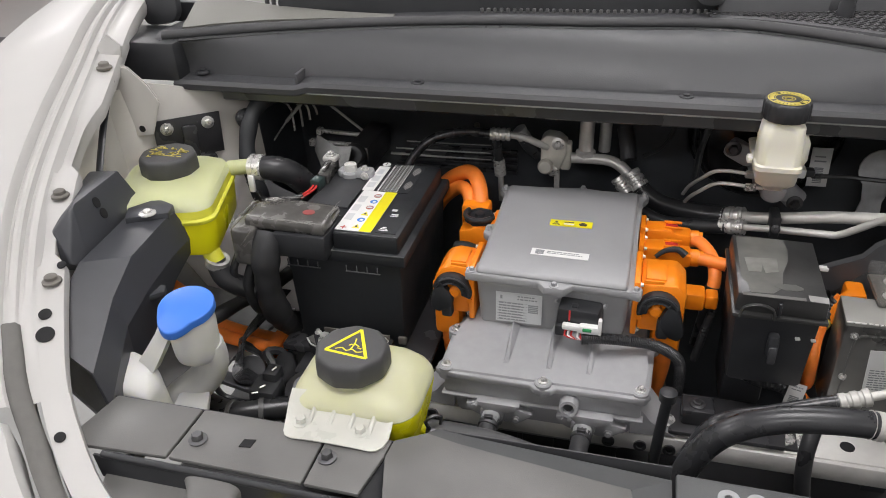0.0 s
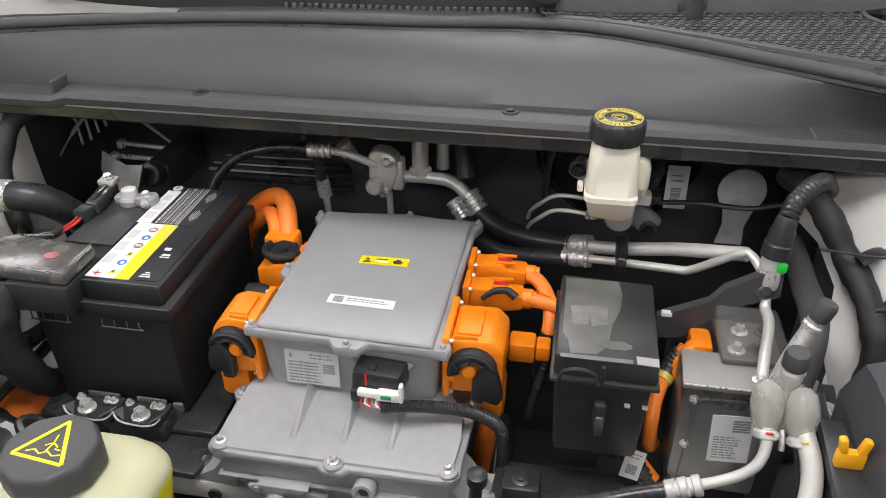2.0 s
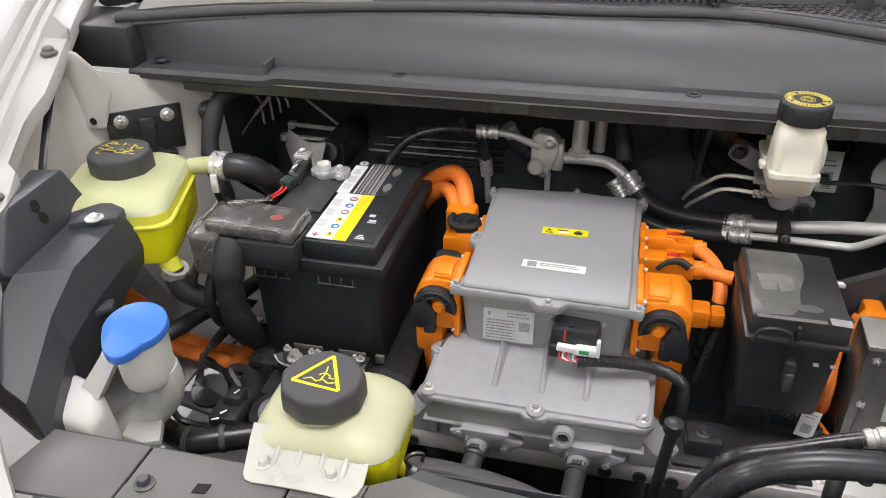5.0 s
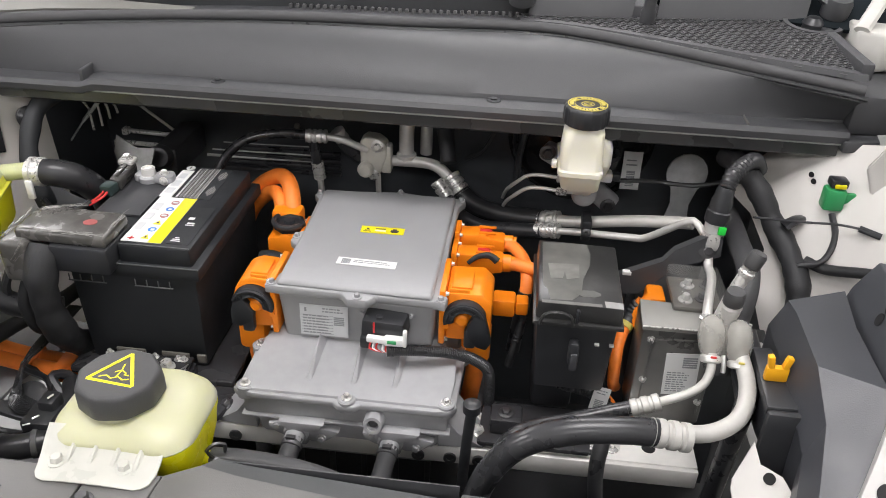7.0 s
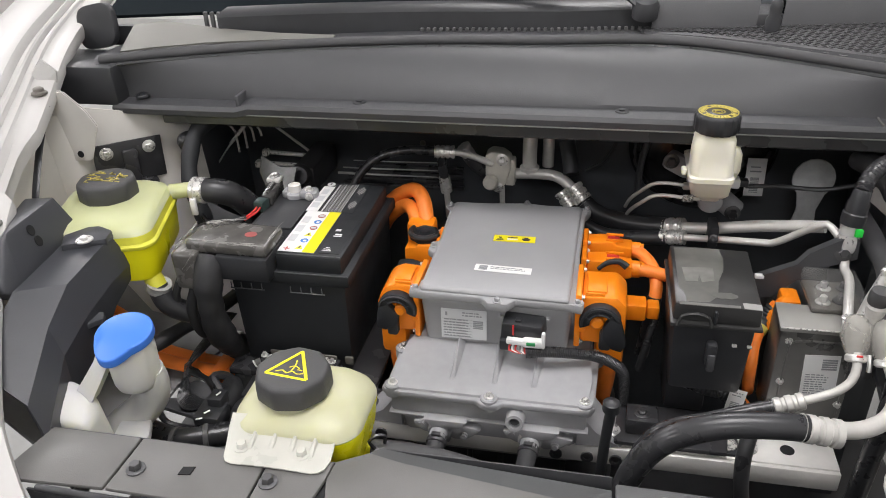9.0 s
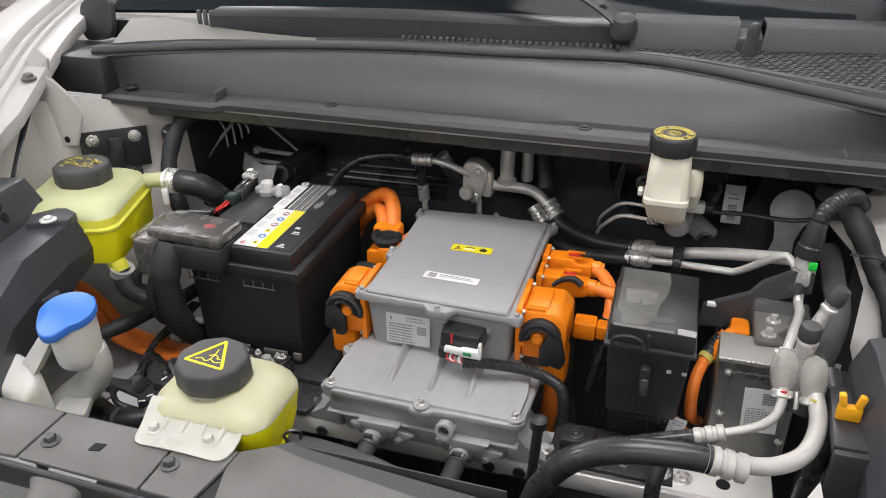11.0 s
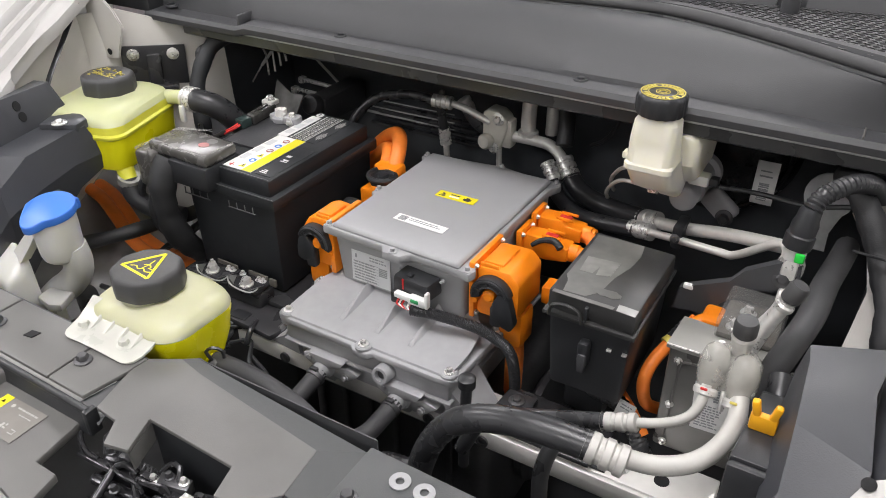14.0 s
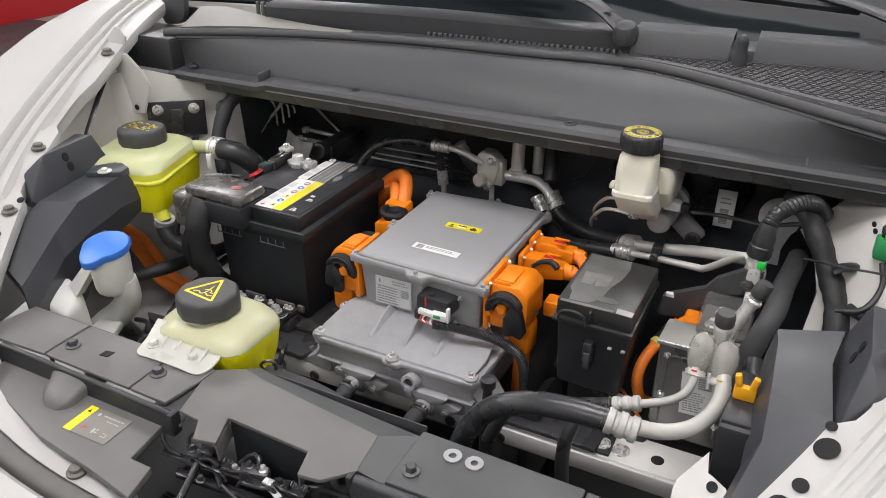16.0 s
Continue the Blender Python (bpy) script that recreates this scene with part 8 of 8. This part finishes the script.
part("bolt", bolt((0.529, 0.905, 0.874), 0.0085, washer=1.4), ZINC, rb)
rnd = random.Random(44)
for i in range(10):
    x, y = 0.503 + 0.009 * (i % 2) + rnd.uniform(-0.002, 0.002), 0.885 + 0.0095 * (i // 2)
    part("terminal", box((-0.0035, -0.0022, 0), (0.0035, 0.0022, rnd.uniform(0.018, 0.032)), 0.001, m=Matrix.Translation((x, y, 0.874)) @ Matrix.Rotation(rnd.uniform(-0.5, 0.5), 4, "Z") @ Matrix.Rotation(rnd.uniform(-0.25, 0.25), 4, "X")), ZINC if i % 3 else PLUG, rb, "bright terminal blade")
arm = thing("black_support_arm", (0.4, 1.0, 0.9), "flat black support arm behind the module", "bracket")
part("arm", sheet([(0.345, 0.998, 0.885), (0.35, 0.998, 0.917), (0.39, 0.998, 0.937), (0.405, 1.0, 0.943), (0.418, 1.0, 0.962), (0.456, 1.0, 0.987), (0.476, 1.0, 0.986), (0.478, 1.0, 0.958), (0.437, 1.0, 0.94), (0.407, 0.998, 0.918), (0.38, 0.998, 0.89)], [(0, 1, 2, 9, 10), (2, 3, 4, 8, 9), (4, 5, 6, 7, 8)], 0.012), PLASTIC, arm)
part("clip", box((0.354, 0.985, 0.918), (0.366, 0.992, 0.924), 0.001), PAPER, arm)
part("pin", bolt((0.46, 0.99, 0.966), 0.007, (0, -1, 0.3)), DARKSTEEL, arm)
hs = thing("front_upright", (0.45, 0.6, 0.8), "white painted front upright with a punched hole", "bracket")
b = sheet([(0.467, 0.695, 0.909), (0.471, 0.674, 0.898), (0.477, 0.672, 0.8965), (0.492, 0.664, 0.893), (0.499, 0.652, 0.886), (0.5, 0.644, 0.881), (0.484, 0.62, 0.865), (0.464, 0.623, 0.865), (0.441, 0.638, 0.873), (0.44, 0.653, 0.882), (0.442, 0.661, 0.888),
           (0.5, 0.64, 0.82), (0.484, 0.615, 0.79), (0.464, 0.618, 0.79), (0.441, 0.634, 0.8)],
          [(0, 1, 2, 3, 4, 5, 6, 7, 8, 9, 10), (5, 11, 12, 6), (6, 12, 13, 7), (7, 13, 14, 8)], 0.004)
part("plate", b, PRIMER, hs, sharp=50)
part("hole", lathe([(0.006, 0), (0.006, 0.003), (0, 0.003)], (0.4783, 0.6622, 0.8905), (-0.06, -0.513, 0.856), n=18), HOLE, hs)
dk = thing("dark_cable_duct", (0.53, 0.95, 0.9), "thick dark cable duct on the side of the bay", "duct")
part("duct", tube([(0.515, 1.12, 0.955), (0.51, 1.06, 0.962), (0.504, 1.0, 0.968), (0.502, 0.96, 0.972), (0.499, 0.925, 0.965), (0.489, 0.893, 0.945), (0.478, 0.875, 0.91), (0.474, 0.87, 0.86)], 0.0145, n=14), SEAL, dk)
part("loom", tube([(0.49, 1.12, 1.05), (0.51, 1.085, 1.045), (0.533, 1.06, 1.02), (0.553, 1.037, 0.987), (0.568, 1.0, 0.966), (0.576, 0.96, 0.94), (0.575, 0.94, 0.895), (0.565, 0.93, 0.8)], lambda r: 0.0152 + 0.001 * math.sin(r * 95) + 0.0006 * math.sin(r * 260), n=14), TAPE, dk, "taped loom")
part("strap", tube([(0.558, 1.015, 0.998), (0.566, 1.018, 1.003), (0.58, 1.03, 1.003), (0.59, 1.045, 0.995)], 0.009, n=8, flat=0.6), BLACK, dk, "loom clip")
part("side_hose", tube([(0.49, 0.86, 0.93), (0.494, 0.825, 0.91), (0.49, 0.8, 0.87), (0.482, 0.79, 0.8), (0.478, 0.79, 0.7)], 0.012, n=12), RUBBER, dk, "black side hose")
part("branch", tube([(0.585, 0.985, 0.965), (0.605, 0.965, 0.966), (0.635, 0.93, 0.985), (0.66, 0.9, 1.0)], 0.007, n=10), TAPE, dk, "taped branch")

# ---- left lower clutter ----
o1 = thing("orange_cable", (-0.38, 0.75, 0.85), "flat orange high-voltage cable sleeve low in the bay", "cable", "orange cables")
for d in (-0.0105, 0.0105):
    part("cable", tube([(-0.68, 0.91 + d, 0.825), (-0.625, 0.897 + d, 0.822), (-0.58, 0.884 + d, 0.805), (-0.545, 0.88 + d, 0.77), (-0.5, 0.879 + d, 0.756), (-0.45, 0.877 + d, 0.752), (-0.404, 0.873 + d, 0.75)], 0.0115, n=14, flat=0.75), ORANGE_CABLE, o1)
part("sleeve", prism([(-0.472, 0.902), (-0.472, 0.855), (-0.466, 0.853), (-0.466, 0.901)], 0.744, 0.7625, 0.002), ORANGE_CABLE, o1)
part("sleeve", prism([(-0.434, 0.898), (-0.434, 0.851), (-0.411, 0.849), (-0.411, 0.897)], 0.742, 0.7605, 0.002), ORANGE_CABLE, o1)
l1 = thing("wiring_loom", (-0.437, 0.8, 0.76), "looped hank of fine black wires low in the bay", "wiring")
hank = flat_frame((-0.432, 0.796, 0.762), (1, 0.1, 0), (0.0, 0.85, 0.53))
for i in range(10):
    r = 0.004 + 0.0021 * i
    lift_i = 0.012 - 0.0011 * i
    arc = [hank @ Vector((r * math.cos(a), r * math.sin(a), lift_i)) for a in np.linspace(5.9, 2.75, 11)]
    tail = [Vector((-0.452 - 0.001 * i, 0.83, 0.785 - 0.001 * i)), Vector((-0.445 - 0.0016 * i, 0.865, 0.789)), Vector((-0.432 - 0.002 * i, 0.9, 0.8)), Vector((-0.418 - 0.002 * i, 0.935, 0.815))]
    part("wire", tube(arc + tail, 0.00135, n=6, step=0.004), RUBBER, l1)
b = lathe([(0.0, -0.004), (0.019, -0.003), (0.024, 0.0), (0.019, 0.003), (0.0, 0.004)], (0, 0, 0), (0, 0, 1), n=20)
bmesh.ops.transform(b, matrix=hank @ Matrix.Translation((0, 0, -0.006)), verts=b.verts)
part("tape_wrap", b, TAPE, l1)
part("trunk", tube([(-0.385, 0.73, 0.765), (-0.375, 0.76, 0.77), (-0.37, 0.8, 0.765), (-0.39, 0.835, 0.755)], lambda r: 0.014 + 0.001 * math.sin(70 * r), n=12), TAPE, l1)
part("trunk", tube([(-0.57, 0.785, 0.8), (-0.515, 0.82, 0.815), (-0.475, 0.88, 0.822), (-0.445, 0.91, 0.83), (-0.42, 0.95, 0.84)], lambda r: 0.0115 + 0.0008 * math.sin(80 * r), n=12), TAPE, l1)
part("connector", box((-0.384, 0.712, 0.775), (-0.346, 0.75, 0.802), 0.004), BLACK, l1)
part("connector", box((-0.372, 0.735, 0.795), (-0.35, 0.76, 0.815), 0.004), BLACK, l1)
for x, y, z, a in ((-0.37, 0.708, 0.804, 0.5), (-0.362, 0.717, 0.809, 0.9), (-0.356, 0.744, 0.819, 1.2)):
    part("foil_clip", box((-0.0045, -0.0011, -0.0008), (0.0045, 0.0011, 0.0008), 0.0005, m=Matrix.Translation((x, y, z)) @ Matrix.Rotation(a, 4, "Z") @ Matrix.Rotation(a * 0.6, 4, "X")), ZINC, l1, "bright metal clip")
part("base_plate", prism([(-0.515, 0.8), (-0.495, 0.785), (-0.415, 0.768), (-0.4, 0.785), (-0.43, 0.806)], 0.738, 0.746, 0.002), PLASTIC, l1)
lh = thing("lower_hose", (-0.36, 0.7, 0.78), "black hose with two grey bands running behind the front tank", "hose")
part("hose", tube([(-0.5, 0.735, 0.755), (-0.44, 0.703, 0.772), (-0.398, 0.69, 0.778), (-0.361, 0.703, 0.778), (-0.31, 0.728, 0.772), (-0.25, 0.75, 0.75)], 0.0165, n=18), RUBBER, lh)
for at, ax in (((-0.399, 0.6905, 0.778), (1, 0.0, 0.05)), ((-0.361, 0.703, 0.778), (1, 0.42, -0.05))):
    part("band", lathe([(0.0166, -0.0035), (0.0178, -0.003), (0.0178, 0.003), (0.0166, 0.0035)], at, ax, n=24), SLAT, lh, "grey hose band")
fb = thing("filler_bracket", (-0.41, 0.65, 0.83), "pale bracket foot behind the washer filler", "bracket")
part("foot", prism([(-0.445, 0.655), (-0.407, 0.666), (-0.392, 0.633), (-0.409, 0.625), (-0.44, 0.63)], 0.825, 0.838, 0.004), FROST, fb)
part("leg", box((-0.432, 0.634, 0.75), (-0.41, 0.65, 0.8245), 0.003), FROST, fb)
gp = thing("grey_panel", (-0.45, 0.85, 0.75), "grey painted floor panel low beside the battery", "panel")
part("panel", sheet([(-0.72, 0.68, 0.86), (-0.62, 0.68, 0.74), (-0.5, 0.68, 0.722), (-0.495, 0.86, 0.722), (-0.45, 1.0, 0.724), (-0.62, 1.0, 0.75), (-0.72, 1.0, 0.9), (-0.63, 0.84, 0.735), (-0.74, 0.84, 0.9)], [(1, 2, 3, 7), (7, 3, 4, 5), (0, 1, 7, 8), (8, 7, 5, 6)], 0.006), material("grey_primer", (0.26, 0.26, 0.262), 0.5, vary=0.25, grain=25, bump=0.2, bump_scale=120), gp, sharp=60)
part("motor", lathe([(0.03, 0), (0.032, 0.004), (0.032, 0.05), (0.02, 0.06), (0, 0.06)], (-0.32, 0.76, 0.74), (0.2, -0.3, 1), n=20), DARKSTEEL, gp)
dm = thing("drive_unit", (0, 0.95, 0.55), "dark cast drive unit under the inverter", "motor")
part("case", box((-0.15, 0.84, 0.42), (0.16, 1.25, 0.699), 0.03, 3), DARKSTEEL, dm)
for i in range(6):
    x = -0.12 + 0.045 * i
    part("case_rib", box((x, 0.832, 0.45), (x + 0.008, 0.839, 0.68), 0.002), DARKSTEEL, dm)
part("end_cover", lathe([(0.09, 0), (0.095, 0.006), (0.095, 0.016), (0.07, 0.024), (0, 0.026)], (0.161, 1.03, 0.56), (1, 0, 0), n=32), DARKSTEEL, dm, "round end cover")
for x in (-0.1, 0.0, 0.1):
    part("case_bolt", bolt((x, 0.838, 0.69), 0.006, (0, -1, 0)), ZINC, dm)

rnd = random.Random(31)
cl = thing("loose_wires", (-0.35, 0.75, 0.76), "tangle of loose black wires beneath the battery", "wiring")
for i in range(16):
    x, y = rnd.uniform(-0.39, -0.2), rnd.uniform(0.72, 0.82)
    pts = [(x, y, 0.745)]
    for k in range(4):
        x, y = x + rnd.uniform(-0.05, 0.05), y + rnd.uniform(-0.04, 0.05)
        pts.append((x, y, rnd.uniform(0.73, 0.772)))
    part("wire", tube(pts, rnd.choice((0.003, 0.0045, 0.007)), n=7), rnd.choice((RUBBER, BLACK, RUBBER, DARKSTEEL)), cl)
for i in range(6):
    x, y = rnd.uniform(-0.37, -0.22), rnd.uniform(0.74, 0.8)
    part("connector", box((x, y, 0.75), (x + 0.03, y + 0.02, 0.77), 0.003, m=Matrix.Rotation(rnd.uniform(-1, 1), 4, "Z")), BLACK, cl)
    part("clip", bolt((x + 0.01, y + 0.03, 0.76), 0.004), ZINC, cl)
dc = thing("lower_conduit", (0.3, 0.7, 0.7), "dark conduits and plugs low behind the radiator cover", "wiring")
for i in range(12):
    x, y = rnd.uniform(-0.1, 0.42), rnd.uniform(0.62, 0.74)
    pts = [(x, y, rnd.uniform(0.6, 0.68))]
    for k in range(3):
        x, y = x + rnd.uniform(-0.07, 0.07), y + rnd.uniform(-0.03, 0.04)
        pts.append((x, y, rnd.uniform(0.62, 0.7)))
    part("wire", tube(pts, rnd.choice((0.005, 0.008, 0.011)), n=8, ripple=rnd.choice((0, 0.08))), RUBBER, dc)
for i in range(5):
    x = 0.2 + 0.05 * i
    part("plug", box((x, 0.69, 0.68), (x + 0.035, 0.715, 0.705), 0.004, m=Matrix.Rotation(rnd.uniform(-0.6, 0.6), 4, "Z")), BLACK if i % 2 else PLASTIC, dc)
